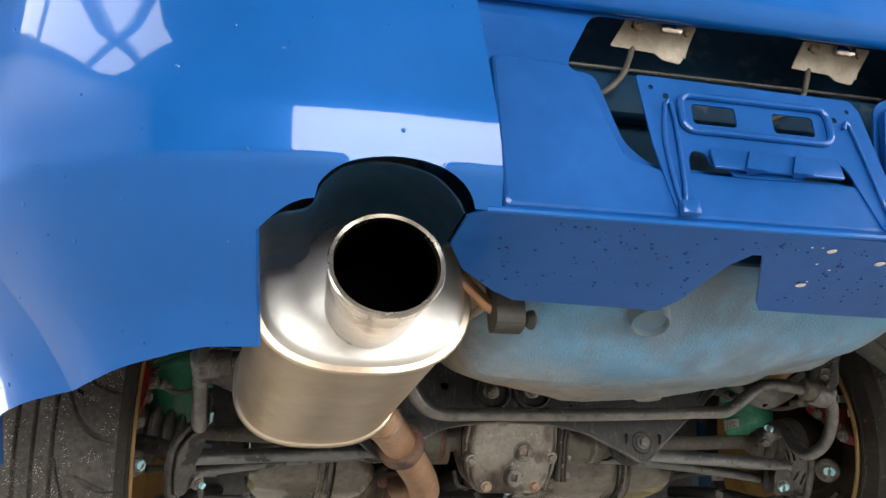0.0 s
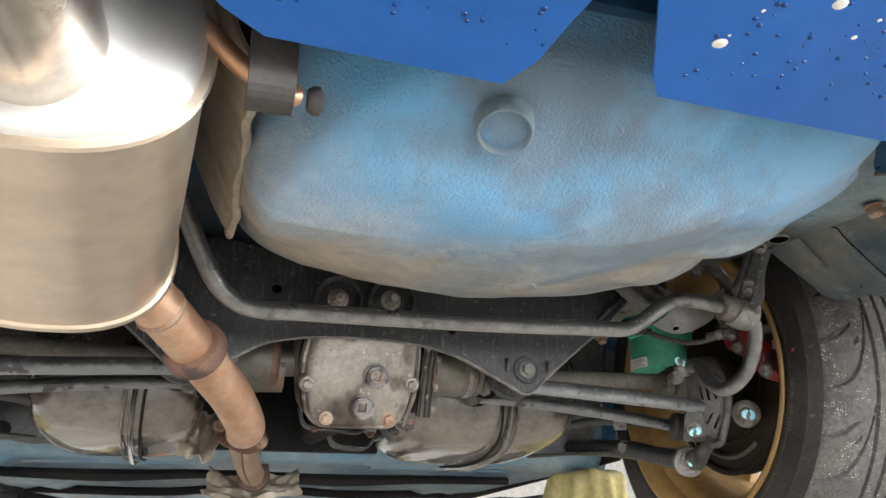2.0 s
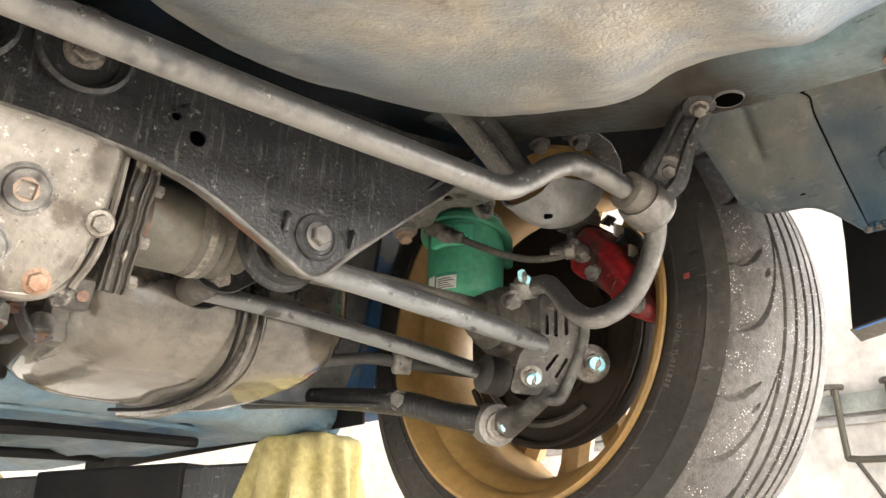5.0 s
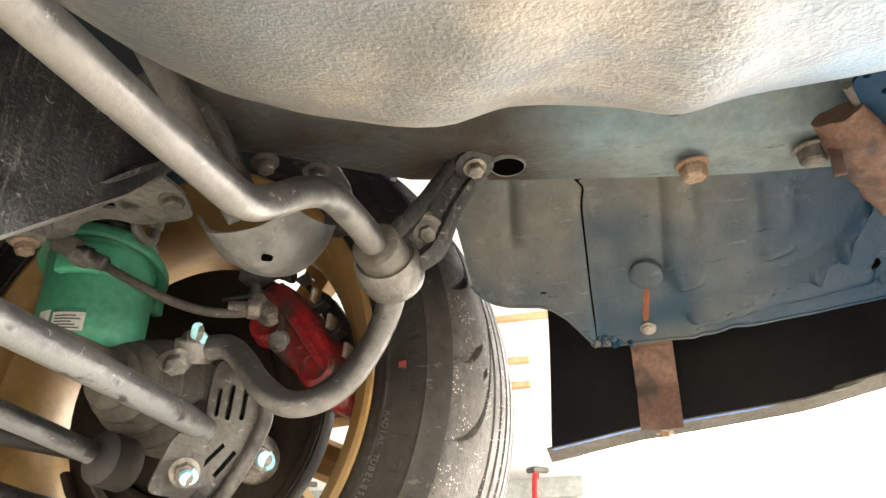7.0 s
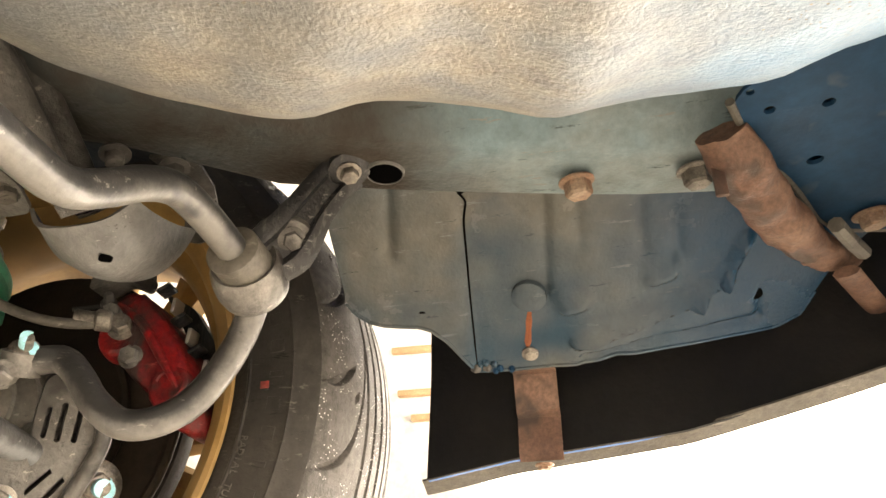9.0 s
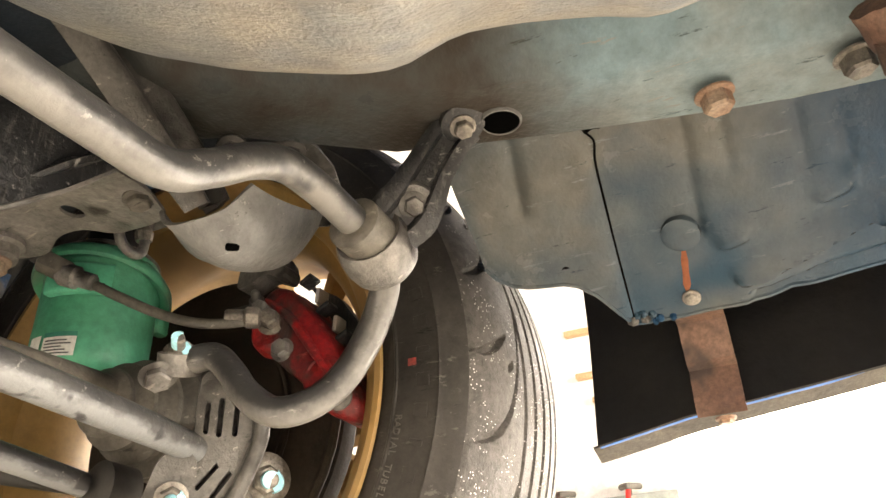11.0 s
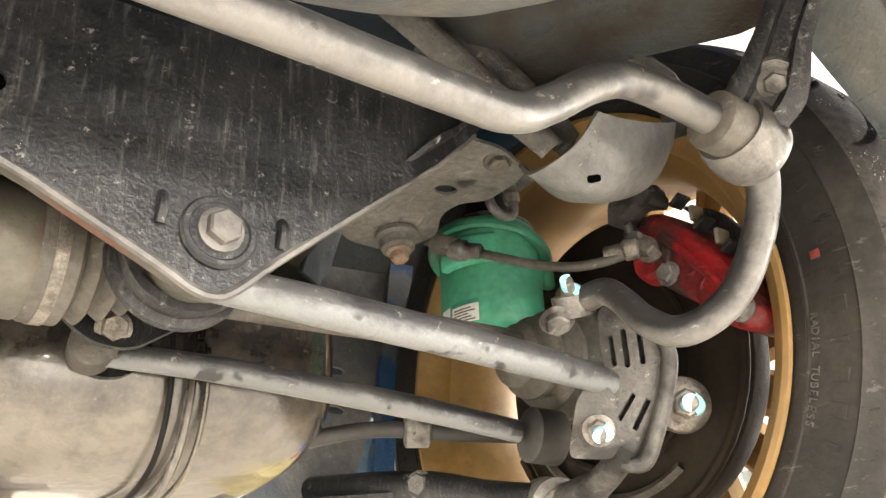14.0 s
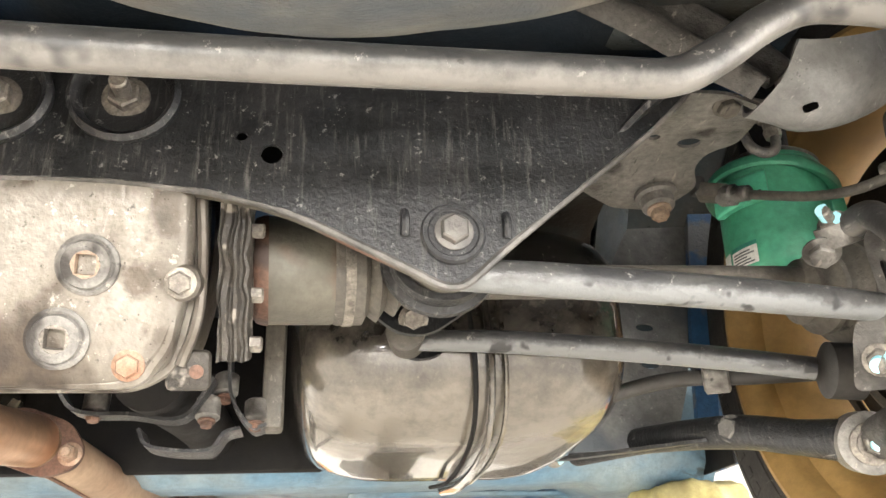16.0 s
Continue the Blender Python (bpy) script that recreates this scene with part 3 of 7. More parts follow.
grid(lip, [[(p.x + 0.015 - 0.023 * w - 0.02 * max(0, -0.3 - p.y), p.y, float(np.interp(p.y, [-0.84, -0.66, -0.47, -0.316, -0.235], [0.088, 0.067, 0.030, 0.016, 0.002])) + 0.008 * w) for w in (0, 0.4, 0.8, 1)] for p in line])
part("bumper_lip", thicken(lip, 0.002), GRIT, bumper, "scuffed grey lower lip of the bumper")

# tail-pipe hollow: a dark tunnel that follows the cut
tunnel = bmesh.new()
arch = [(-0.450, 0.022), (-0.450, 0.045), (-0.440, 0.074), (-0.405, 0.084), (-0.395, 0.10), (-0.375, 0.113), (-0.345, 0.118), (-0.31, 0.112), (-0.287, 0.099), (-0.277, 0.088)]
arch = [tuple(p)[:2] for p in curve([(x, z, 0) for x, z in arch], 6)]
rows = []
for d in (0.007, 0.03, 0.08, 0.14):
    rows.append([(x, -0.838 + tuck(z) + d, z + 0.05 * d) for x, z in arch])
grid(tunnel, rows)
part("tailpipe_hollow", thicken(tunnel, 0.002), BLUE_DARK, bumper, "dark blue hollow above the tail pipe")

# recess for the number plate, with its opening
m_rec = frame3((0, -0.805, 0), (1, 0, 0), (0, 0, 1))
outer = [(-0.262, 0.089), (0.60, 0.105), (0.60, 0.40), (-0.285, 0.40), (-0.266, 0.24)]
hole = round2([(-0.176, 0.250), (-0.147, 0.306), (0.20, 0.314), (0.214, 0.30), (0.200, 0.252), (0.158, 0.246), (0.144, 0.235), (0.124, 0.152), (0.112, 0.145), (-0.105, 0.145), (-0.130, 0.165), (-0.152, 0.236), (-0.176, 0.238)], 0.012)
recess = part("plate_recess", plate(outer, 0.003, m_rec, [hole]), BLUE_MATT, bumper, "blue recessed panel round the open number plate bay", smooth=False)
step = round2([(-0.254, 0.2385), (-0.184, 0.2385), (-0.160, 0.221), (-0.150, 0.19), (-0.133, 0.140), (-0.100, 0.130), (0.108, 0.132), (0.130, 0.142), (0.148, 0.228), (0.164, 0.2385), (0.45, 0.2385), (0.45, 0.10), (0.2, 0.092), (-0.249, 0.0895)], 0.006)
bm = bmesh.new()
rows = []
for g, d in ((0.0, 0.0), (0.0, 0.009), (0.0015, 0.0115), (0.004, 0.0125)):
    cxm, czm = -0.19, 0.165
    rows.append([(x + math.copysign(g, cxm - x), -0.8045 - d, z + math.copysign(g, czm - z)) for x, z in step])
vs, _ = grid(bm, rows, close_v=True)
bmesh.ops.triangle_fill(bm, use_beauty=True, edges=[bm.edges.get((vs[-1][i], vs[-1][(i + 1) % len(step)])) for i in range(len(step))])
part("recess_step", bm, BLUE_MATT, bumper, "raised lower part of the blue plate recess", smooth=False)
# band of the bumper above the bay
bm = bmesh.new()
grid(bm, [[(x, -0.845 + 0.02 * k * k - 0.0 * x, z) for k, z in ((1.4, 0.309), (1.3, 0.303), (1.2, 0.3015), (1.1, 0.303), (0.9, 0.308), (0.6, 0.320), (0.3, 0.336), (0, 0.36), (0.3, 0.45), (0.6, 0.5))] for x in np.linspace(-0.262, 0.62, 14)])
part("upper_band", thicken(bm, 0.003), BLUE, bumper)

# flat underside of the bumper with its notch
under_out = [(-0.262, -0.812), (-0.276, -0.80), (-0.281, -0.76), (-0.262, -0.722), (-0.225, -0.688), (-0.200, -0.672), (-0.045, -0.666), (-0.030, -0.690), (-0.022, -0.725), (-0.013, -0.757), (0.0, -0.775), (0.010, -0.775), (0.022, -0.752), (0.053, -0.692), (0.064, -0.678), (0.30, -0.668), (0.62, -0.60), (0.66, -0.72), (0.45, -0.782), (0.20, -0.806), (0.0, -0.812)]
under = part("bumper_underside", plate(under_out, 0.003, Matrix.Translation((0, 0, 0.0)), (), bend=lambda x, y: 0.0885 - (y + 0.81) * 0.19 + 0.02 * max(0, x - 0.1)), BLUE_MATT, bumper, "blue underside of the bumper with water drops and white specks", smooth=False)
part("lower_edge", tube([(-0.262, -0.811, 0.0875), (0.0, -0.812, 0.088), (0.2, -0.808, 0.092), (0.45, -0.785, 0.097)], 0.0035, 8, 4), BLUE, bumper)
rng = random.Random(4)
drops = bmesh.new()
for k in range(230):
    x, y = rng.uniform(-0.25, 0.32), rng.uniform(-0.805, -0.70)
    if -0.03 < x < 0.07 and y > -0.775:
        continue
    r = rng.uniform(0.0007, 0.0021)
    z = 0.0885 - (y + 0.81) * 0.19 + 0.02 * max(0, x - 0.1) - 0.0032
    lathe([(0, r), (0.0007, r * 0.8), (0.0012, 0)], (x, y, z), (0, 0, -1), 8, drops, caps=False)
part("water_spray", drops, DROP, bumper, "beads of water on the blue paint")["kind"] = "stuff"
specks = bmesh.new()
for k in range(26):
    x, y = rng.uniform(0.03, 0.34), rng.uniform(-0.80, -0.71)
    if x < 0.07 and y > -0.775:
        continue
    r = rng.choice((0.0012, 0.0015, 0.002, 0.004, 0.0055)) * rng.uniform(0.7, 1.1)
    z = 0.0885 - (y + 0.81) * 0.19 + 0.02 * max(0, x - 0.1) - 0.0034
    lathe([(0, r), (0.0004, r * 0.9), (0.0006, 0)], (x, y, z), (0, 0, -1), 9, specks, caps=False)
part("paint_spatter", specks, WHITE_LABEL, bumper, "specks of white paint")["kind"] = "stuff"

# hinged bracket for the number plate
m_br = frame3((0, -0.819, 0), (1, 0, 0), (0, 0, 1))
br_out = round2([(-0.118, 0.231), (0.104, 0.229), (0.112, 0.218), (0.124, 0.15), (0.132, 0.092), (0.108, 0.092), (0.084, 0.150), (0.078, 0.157), (0.066, 0.156), (0.058, 0.142), (0.036, 0.142), (0.034, 0.135), (-0.036, 0.134), (-0.038, 0.142), (-0.056, 0.143), (-0.060, 0.155), (-0.072, 0.157), (-0.077, 0.15), (-0.080, 0.096), (-0.095, 0.094), (-0.110, 0.16)], 0.004, 3)
br_holes = [rect2(-0.067, 0.185, -0.023, 0.206, 0.004), rect2(0.015, 0.184, 0.058, 0.205, 0.004), ring2((-0.105, 0.219), 0.0025, 10), ring2((-0.091, 0.211), 0.0032, 10), ring2((0.098, 0.216), 0.0025, 10), ring2((0.082, 0.205), 0.0032, 10)]
bracket = part("plate_bracket", plate(br_out, 0.0018, m_br, br_holes), BLUE_MATT, car, "blue sprayed metal bracket for a number plate", smooth=False)
ring = rect2(-0.079, 0.1765, 0.073, 0.2135, 0.011, 5)
bm = tube([(x, -0.8212, z) for x, z in ring + ring[:1]], 0.0034, 8, 1, False)
part("pressed_rim", bm, BLUE_MATT, bracket)
bm = tube([(-0.094, -0.821, 0.201), (-0.089, -0.8215, 0.203), (-0.086, -0.8215, 0.17), (-0.087, -0.8215, 0.11), (-0.093, -0.821, 0.108), (-0.0985, -0.821, 0.16), (-0.094, -0.821, 0.201)], 0.002, 8, 5, False)
part("pressed_leg_rib", bm, BLUE_MATT, bracket)
part("pressed_leg_rib", tube([(0.088, -0.8215, 0.195), (0.096, -0.8215, 0.197), (0.114, -0.8215, 0.11), (0.119, -0.8215, 0.108)], 0.002, 8, 5), BLUE_MATT, bracket)
part("hinge_bar", block((0.007, -0.8245, 0.1475), (0.130, 0.0035, 0.021), 0.0014, Matrix.Rotation(-0.12, 4, "X")), BLUE_MATT, bracket, "folded hinge strip of the bracket")
for x in (-0.020, 0.026):
    bm = bmesh.new()
    lathe([(0, 0.012), (0.026, 0.0008)], (x, -0.826, 0.1365), (0.05, -0.10, 1), 3, bm)
    part("gusset", bm, BLUE_MATT, bracket, smooth=False)
for x in (-0.0865, 0.122):
    part("clip", block((x, -0.824, 0.0965), (0.017, 0.009, 0.013), 0.002), BLUE_MATT, bracket)

# behind the bay: rear panel dark for the shaded void, beam and two lamp brackets
part("rear_panel", block((0.1, -0.712, 0.295), (0.80, 0.012, 0.40), 0.004), BLUE_DARK, car, "rear body panel coloured dark for the shaded bay")
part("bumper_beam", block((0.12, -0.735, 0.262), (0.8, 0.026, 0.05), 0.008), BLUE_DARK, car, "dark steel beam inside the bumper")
part("beam_lip", tube([(-0.28, -0.750, 0.287), (0.12, -0.750, 0.288), (0.52, -0.750, 0.287)], 0.002, 8, 2), IRON, car, "dusty folded edge of the bumper beam")
for x, w in ((-0.0735, 0.0), (0.126, -0.004)):
    # lamp plate tilted towards the road, with a hanging tab
    m_l = frame3((x, -0.772, 0.294), (1, 0, 0), (0, -0.45, 1))
    lb = part("lamp_bracket", plate(round2([(-0.043 - w, 0.003), (0.006, 0.001), (0.014, -0.005), (0.034, -0.007), (0.039, 0.004), (0.049 - w, 0.032), (-0.027, 0.033)], 0.003), 0.0015, m_l, [ring2((-0.020, 0.025), 0.0022, 10)]), FOIL, car, "dirty metal bracket of a number plate lamp", smooth=False)
    part("side_flange", plate([(0.0, 0.0), (0.016, 0.004), (0.016, 0.034), (0.0, 0.032)], 0.0015, frame3(m_l @ V((0.040, 0.0, -0.001)), (0.1, 1, 0.2), (0.28, -0.45, 1))), FOIL, lb, smooth=False)
    lens = bmesh.new()
    block((0, 0, 0), (0.024, 0.011, 0.010), 0.004, m_l @ Matrix.Translation((0.019, 0.026, 0.004)), lens)
    part("lamp_lens", lens, STEEL_BRIGHT, lb, "small bright lamp lens")
    part("rivet", lathe([(0, 0.0055), (0.003, 0.005), (0.004, 0)], m_l @ V((-0.015, 0.026, 0.001)), (0, -1, -0.45), 14), RUSTY, lb)
    part("rivet", lathe([(0, 0.0035), (0.003, 0.003), (0.004, 0)], m_l @ V((0.038, 0.024, 0.001)), (0, -1, -0.45), 12), RUSTY, lb)
    part("cable", tube([m_l @ V((-0.018, 0.004, -0.002)), (x - 0.024, -0.773, 0.283), (x - 0.034, -0.774, 0.262), (x - 0.052, -0.772, 0.243), (x - 0.075, -0.755, 0.236)], 0.003, 8, 6), GRIT, lb, "thin dirty lamp cable")

# ---- exhaust ----
muf = bmesh.new()
MC0, MC1 = V((-0.338, -0.615, 0.083)), V((-0.362, -0.268, 0.062))


def oval(c, hw, hh, n=48, e=2.5):
    out = []
    for k in range(n):
        a = 2 * math.pi * k / n
        ca, sa = math.cos(a), math.sin(a)
        out.append(c + V((hw * math.copysign(abs(ca) ** (2 / e), ca), 0, hh * math.copysign(abs(sa) ** (2 / e), sa))))
    return out


rows = [oval(MC0.lerp(MC1, t), 0.108 + g, 0.084 + g) for t, g in ((0.0, -0.004), (0.0, 0.003), (0.008, 0.0045), (0.016, 0.003), (0.02, 0.0), (0.3, 0.0), (0.6, 0.0), (0.95, 0.0), (0.955, 0.003), (0.97, 0.0045), (0.985, 0.003), (0.99, -0.003))]
grid(muf, rows, close_v=True)
muffler = part("silencer", muf, STEEL, car, "brushed stainless steel oval silencer, slightly browned")
cap = bmesh.new()
rows = [oval(MC0 + V((0, d, 0)), 0.106 * g, 0.082 * g) for g, d in ((1.0, 0.002), (0.97, -0.003), (0.9, -0.006), (0.8, -0.006), (0.62, -0.012), (0.45, -0.018), (0.0005, -0.02))]
grid(cap, rows, close_v=True)
part("end_cap", cap, STEEL_MATT, muffler, "bright pressed stainless end cap")
cap = bmesh.new()
rows = [oval(MC1 + V((0, d, 0)), 0.106 * g, 0.082 * g) for g, d in ((1.0, -0.004), (0.95, 0.002), (0.7, 0.006), (0.0005, 0.008))]
grid(cap, rows, close_v=True)
part("front_cap", cap, STEEL, muffler)
# tail pipe: slash cut, rolled edge
TIP0, TIP1 = V((-0.334, -0.622, 0.063)), V((-0.342, -0.803, 0.038))
tip = bmesh.new()
ax, uu, ww = axes(TIP1 - TIP0)
L = (TIP1 - TIP0).length
n = 56
prof = [(0.0, 0.044, 0), (0.3, 0.0445, 0), (0.8, 0.0455, 0.5), (0.97, 0.046, 1), (0.995, 0.0468, 1), (1.005, 0.0455, 1), (1.0, 0.0425, 1), (0.95, 0.0415, 0.9), (0.3, 0.0405, 0), (0.05, 0.040, 0)]
rows = []
for h, r, s in prof:
    rows.append([TIP0 + ax * (L * h - s * 0.019 * math.cos(2 * math.pi * k / n)) + (uu * math.cos(2 * math.pi * k / n) + ww * math.sin(2 * math.pi * k / n)) * r for k in range(n)])
vs, fs = grid(tip, rows, close_v=True)
for f in fs[7 * n:]:
    f.material_index = 1
part("tail_pipe", tip, [STEEL_BRIGHT, DEEP_BLACK], muffler, "polished stainless tail pipe with a sooty bore")
part("pipe_bore", lathe([(0, 0.041), (0.01, 0.041)], TIP0 + ax * 0.012, ax, 32), DEEP_BLACK, muffler)
part("neck_ring", lathe([(-0.012, 0.036), (0.004, 0.036), (0.010, 0.040), (0.014, 0.036)], TIP0, ax, 36), STEEL, muffler)
# outlet pipe forward of the silencer
pipe = part("exhaust_pipe", tube([(-0.300, -0.30, 0.040), (-0.268, -0.245, 0.022), (-0.236, -0.185, 0.004), (-0.204, -0.115, -0.015), (-0.176, -0.050, -0.031), (-0.157, 0.005, -0.046), (-0.148, 0.055, -0.051), (-0.144, 0.12, -0.046), (-0.139, 0.25, -0.028), (-0.134, 0.395, -0.008)], 0.0265, 28, 8), PIPE, car, "copper-brown heat-tinted exhaust pipe")
part("pipe_flange", lathe([(-0.014, 0.0270), (-0.012, 0.033), (-0.006, 0.0355), (0.006, 0.036), (0.011, 0.034), (0.013, 0.0275)], (-0.224, -0.160, -0.003), (0.42, 0.86, -0.27), 32), RUST, pipe, "rusty weld collar")
part("pipe_seam", lathe([(-0.004, 0.0265), (0, 0.0285), (0.004, 0.0265)], (-0.262, -0.234, 0.018), (0.48, 0.84, -0.26), 28), RUSTY, pipe)
part("pipe_dent", tube([(-0.204, -0.163, 0.010), (-0.200, -0.171, 0.004), (-0.203, -0.178, -0.003)], [0.002, 0.0035, 0.002], 8, 4), RUST, pipe, "dark scar beside the weld")
m_fl = frame3((-0.134, 0.400, -0.008), (1, 0.05, -0.35), (0.35, 0.0, 1))
part("joint_flange", plate(round2([(-0.050, -0.010), (-0.026, -0.030), (0.026, -0.030), (0.050, -0.010), (0.050, 0.010), (0.026, 0.030), (-0.026, 0.030), (-0.050, 0.010)], 0.012), 0.010, m_fl, [ring2((0, 0), 0.02, 20)]), RUST, pipe, "rusty two-bolt exhaust flange")
for k in (-0.039, 0.039):
    bolt(pipe, m_fl @ V((k, 0, -0.001)), (0, -1, 0), 0.009, 0.014, RUSTY, 0.006)
front = part("front_pipe", tube([(-0.134, 0.40, -0.008), (-0.122, 0.50, -0.012), (-0.105, 0.65, -0.020), (-0.072, 0.86, -0.030), (-0.05, 1.0, 0.0), (-0.02, 1.5, 0.03), (0.0, 2.2, 0.03)], 0.0265, 22, 6), COPPER, car, "long tan exhaust pipe in the floor tunnel")
part("pipe_weld", tube([(-0.128, 0.43, -0.0365), (-0.108, 0.64, -0.0465), (-0.076, 0.84, -0.0565)], 0.002, 6, 4), RUST, front)


def crumple(c, u, v, w, h, seed, fold=0.012):
    """A crumpled sheet bent round the pipe."""
    bm = bmesh.new()
    u, v = V(u).normalized(), V(v).normalized()
    n_ = u.cross(v)
    rows = []
    for i in range(25):
        a = i / 12 - 1
        rows.append([V(c) + u * (w * a * (1 + 0.15 * noise.noise((b_ * 2, seed, 1)))) + v * (h * b_ * (1 + 0.2 * noise.noise((a * 2, seed, 4)))) + n_ * (0.03 * (a * a) + fold * noise.noise((a * 1.8, b_ * 1.8, seed)) + 0.25 * fold * noise.noise((a * 5, b_ * 5, seed))) for b_ in (j / 10 - 1 for j in range(21))])
    grid(bm, rows)
    return thicken(bm, 0.002)


part("crumpled_shield", crumple((-0.070, 0.885, -0.060), (1, 0, 0.05), (0.05, 0.6, 0.8), 0.105, 0.040, 3, 0.030), FOIL, front, "crumpled tan heat shield sheet")
part("pipe_joint", lathe([(-0.02, 0.028), (-0.018, 0.036), (0.004, 0.037), (0.006, 0.03)], (-0.072, 0.86, -0.030), (0.16, 0.98, 0.02), 26), RUST, front, "dark slip joint")
part("crumpled_shield", crumple((-0.205, 0.42, -0.008), (1, 0.1, -0.3), (0.2, 0.3, 0.9), 0.034, 0.050, 7, 0.022), FOIL, pipe, "crumpled tan gasket sheet beside the flange")
# hanger and rubber
hang = part("hanger_rod", tube([(-0.255, -0.50, 0.135), (-0.248, -0.585, 0.135), (-0.236, -0.61, 0.105), (-0.210, -0.614, 0.075), (-0.182, -0.614, 0.060), (-0.172, -0.611, 0.061)], 0.0075, 12, 8), PIPE, car, "bent rusty exhaust hanger rod")
rub = rect2(-0.019, -0.034, 0.019, 0.042, 0.015, 5)
part("rubber_mount", plate(rub, 0.030, frame3((-0.176, -0.622, 0.076), (0, 1, 0), (0, 0, 1)), [ring2((0, 0.02), 0.006, 12)]), RUB, hang, "dark grey dusty rubber hanger block", smooth=False)
part("pin_head", lathe([(0, 0.0075), (0.004, 0.0105), (0.008, 0.0105), (0.011, 0.006), (0.011, 0)], (-0.165, -0.607, 0.061), (1, 0, 0.02), 16), RUB, hang)
part("mount_arm", tube([(-0.196, -0.64, 0.10), (-0.20, -0.645, 0.14), (-0.20, -0.62, 0.19)], 0.007, 10, 5), BLACK_DULL, hang)
# side heat shield beside the silencer
bm = bmesh.new()
rows = []
for k, y in enumerate(np.linspace(-0.60, -0.232, 22)):
    w = 0.002 * math.sin(k * 0.9) + 0.001 * math.sin(k * 2.1)
    low = float(np.interp(y, [-0.60, -0.55, -0.45, -0.40, -0.30, -0.262, -0.245, -0.232], [0.085, 0.09, 0.100, 0.098, 0.094, 0.096, 0.110, 0.150]))
    rows.append([(-0.199 - 0.062 * t ** 0.8 + w * (1 - t), y, low + (0.23 - low) * t) for t in (0, 0.05, 0.12, 0.3, 0.6, 1)])
grid(bm, rows)
shield = part("heat_shield", thicken(bm, 0.003), FOIL, car, "aged tan heat shield hanging beside the silencer")
part("rolled_edge", tube([r[0] for r in rows], 0.0045, 8, 1), FOIL, shield, "rolled tan lower edge")

# ---- floor pan and spare wheel well ----
WC = V((0.045, -0.445))


def well_radius(a):
    """Plan radius of the well's flat bottom by direction, from the car's right, anticlockwise."""
    ang = [0, 34, 48, 71, 90, 101, 122, 140, 160, 180, 210, 250, 270, 300, 330, 360]
    rad = [0.203, 0.190, 0.190, 0.190, 0.192, 0.198, 0.200, 0.212, 0.224, 0.215, 0.205, 0.178, 0.168, 0.186, 0.213, 0.203]
    return float(np.interp(a % 360, ang, rad))


def well_rim(a):
    """Plan radius of the well's outer edge, with its two bulges on the right."""
    ang = [0, 4, 10, 14, 21, 25.5, 29, 35, 41, 48, 57, 68, 84, 97, 105, 120, 135, 150, 170, 215, 250, 290, 320, 338, 348, 350, 360]
    rad = [0.380, 0.382, 0.393, 0.381, 0.382, 0.388, 0.416, 0.423, 0.427, 0.425, 0.411, 0.391, 0.352, 0.319, 0.350, 0.348, 0.332, 0.291, 0.252, 0.238, 0.210, 0.218, 0.330, 0.360, 0.362, 0.379, 0.380]
    return float(np.interp(a % 360, ang, rad))


well = bmesh.new()
rows = []
for k in range(240):
    a = 1.5 * k
    R = well_radius(a)
    F = sum(well_rim(a + d) for d in (-1.5, 0, 1.5)) / 3 / R
    ca, sa = math.cos(radians(a)), math.sin(radians(a))
    row = []
    rear = max(0, -sa)
    front = max(0.0, min(1.0, (118 - a) / 20)) if a < 180 else max(0.0, min(1.0, (a - 318) / 20))
    shoulder = math.exp(-(((a - 117) / 17) ** 2))
    lift_a = float(np.interp(a, [0, 30, 60, 90, 120, 150, 180, 360], [0.020, 0.024, 0.020, 0.015, 0.008, 0.022, 0.0, 0.020]))
    for f, z in ((0.0, 0.036), (0.15, 0.036), (0.3, 0.036), (0.45, 0.0355), (0.6, 0.0355), (0.72, 0.036), (0.82, 0.037), (0.9, 0.0385), (1.0, 0.042), (1.06, 0.0455), (1.12, 0.050), (1.18, 0.055), (1.25, 0.0615), (1.32, 0.070), (1.39, 0.080), (1.46, 0.092), (1.51, 0.1025), (1.55, 0.112), (1.565, 0.117), (1.57, 0.128), (1.572, 0.15), (1.57, 0.20)):
        zz = z + rear * 0.07 * min(f, 1.2) ** 2 * (1 - front)
        zz += shoulder * 0.017 * max(0.0, min(1.0, (f - 0.70) / 0.25)) * max(0.0, min(1.0, (1.6 - f) / 0.3))
        zz += lift_a * max(0.0, min(1.0, (f - 0.5) / 0.5))
        zz += 0.0035 * noise.noise((ca * f * 2.2, sa * f * 2.2, 3.1)) + 0.0012 * noise.noise((ca * f * 8, sa * f * 8, 8.1))
        fade = max(0.0, min(1.0, (f - 0.9) / 0.3)) * max(0.0, min(1.0, (1.56 - f) / 0.25))
        zz -= fade * (0.008 * math.exp(-(((a - 32) / 5.5) ** 2)) + 0.007 * math.exp(-(((a - 9) / 4.0) ** 2)) - 0.004 * math.exp(-(((a - 20) / 4.0) ** 2)) + 0.005 * math.exp(-(((a - 347) / 5.0) ** 2)))
        g = f if f < 1 else 1 + (f - 1) / 0.57 * (F - 1)
        row.append((WC.x + ca * R * g, WC.y + sa * R * g, zz))
    rows.append(row)
grid(well, rows, close_u=True)
bmesh.ops.remove_doubles(well, verts=well.verts[:], dist=1e-5)
spare = part("spare_wheel_well", thicken(well, 0.002), UNDER, car, "dusty grey and pale blue spare wheel well with textured coating", sharp=60)
DR = V((-0.012, -0.588, 0.0755))
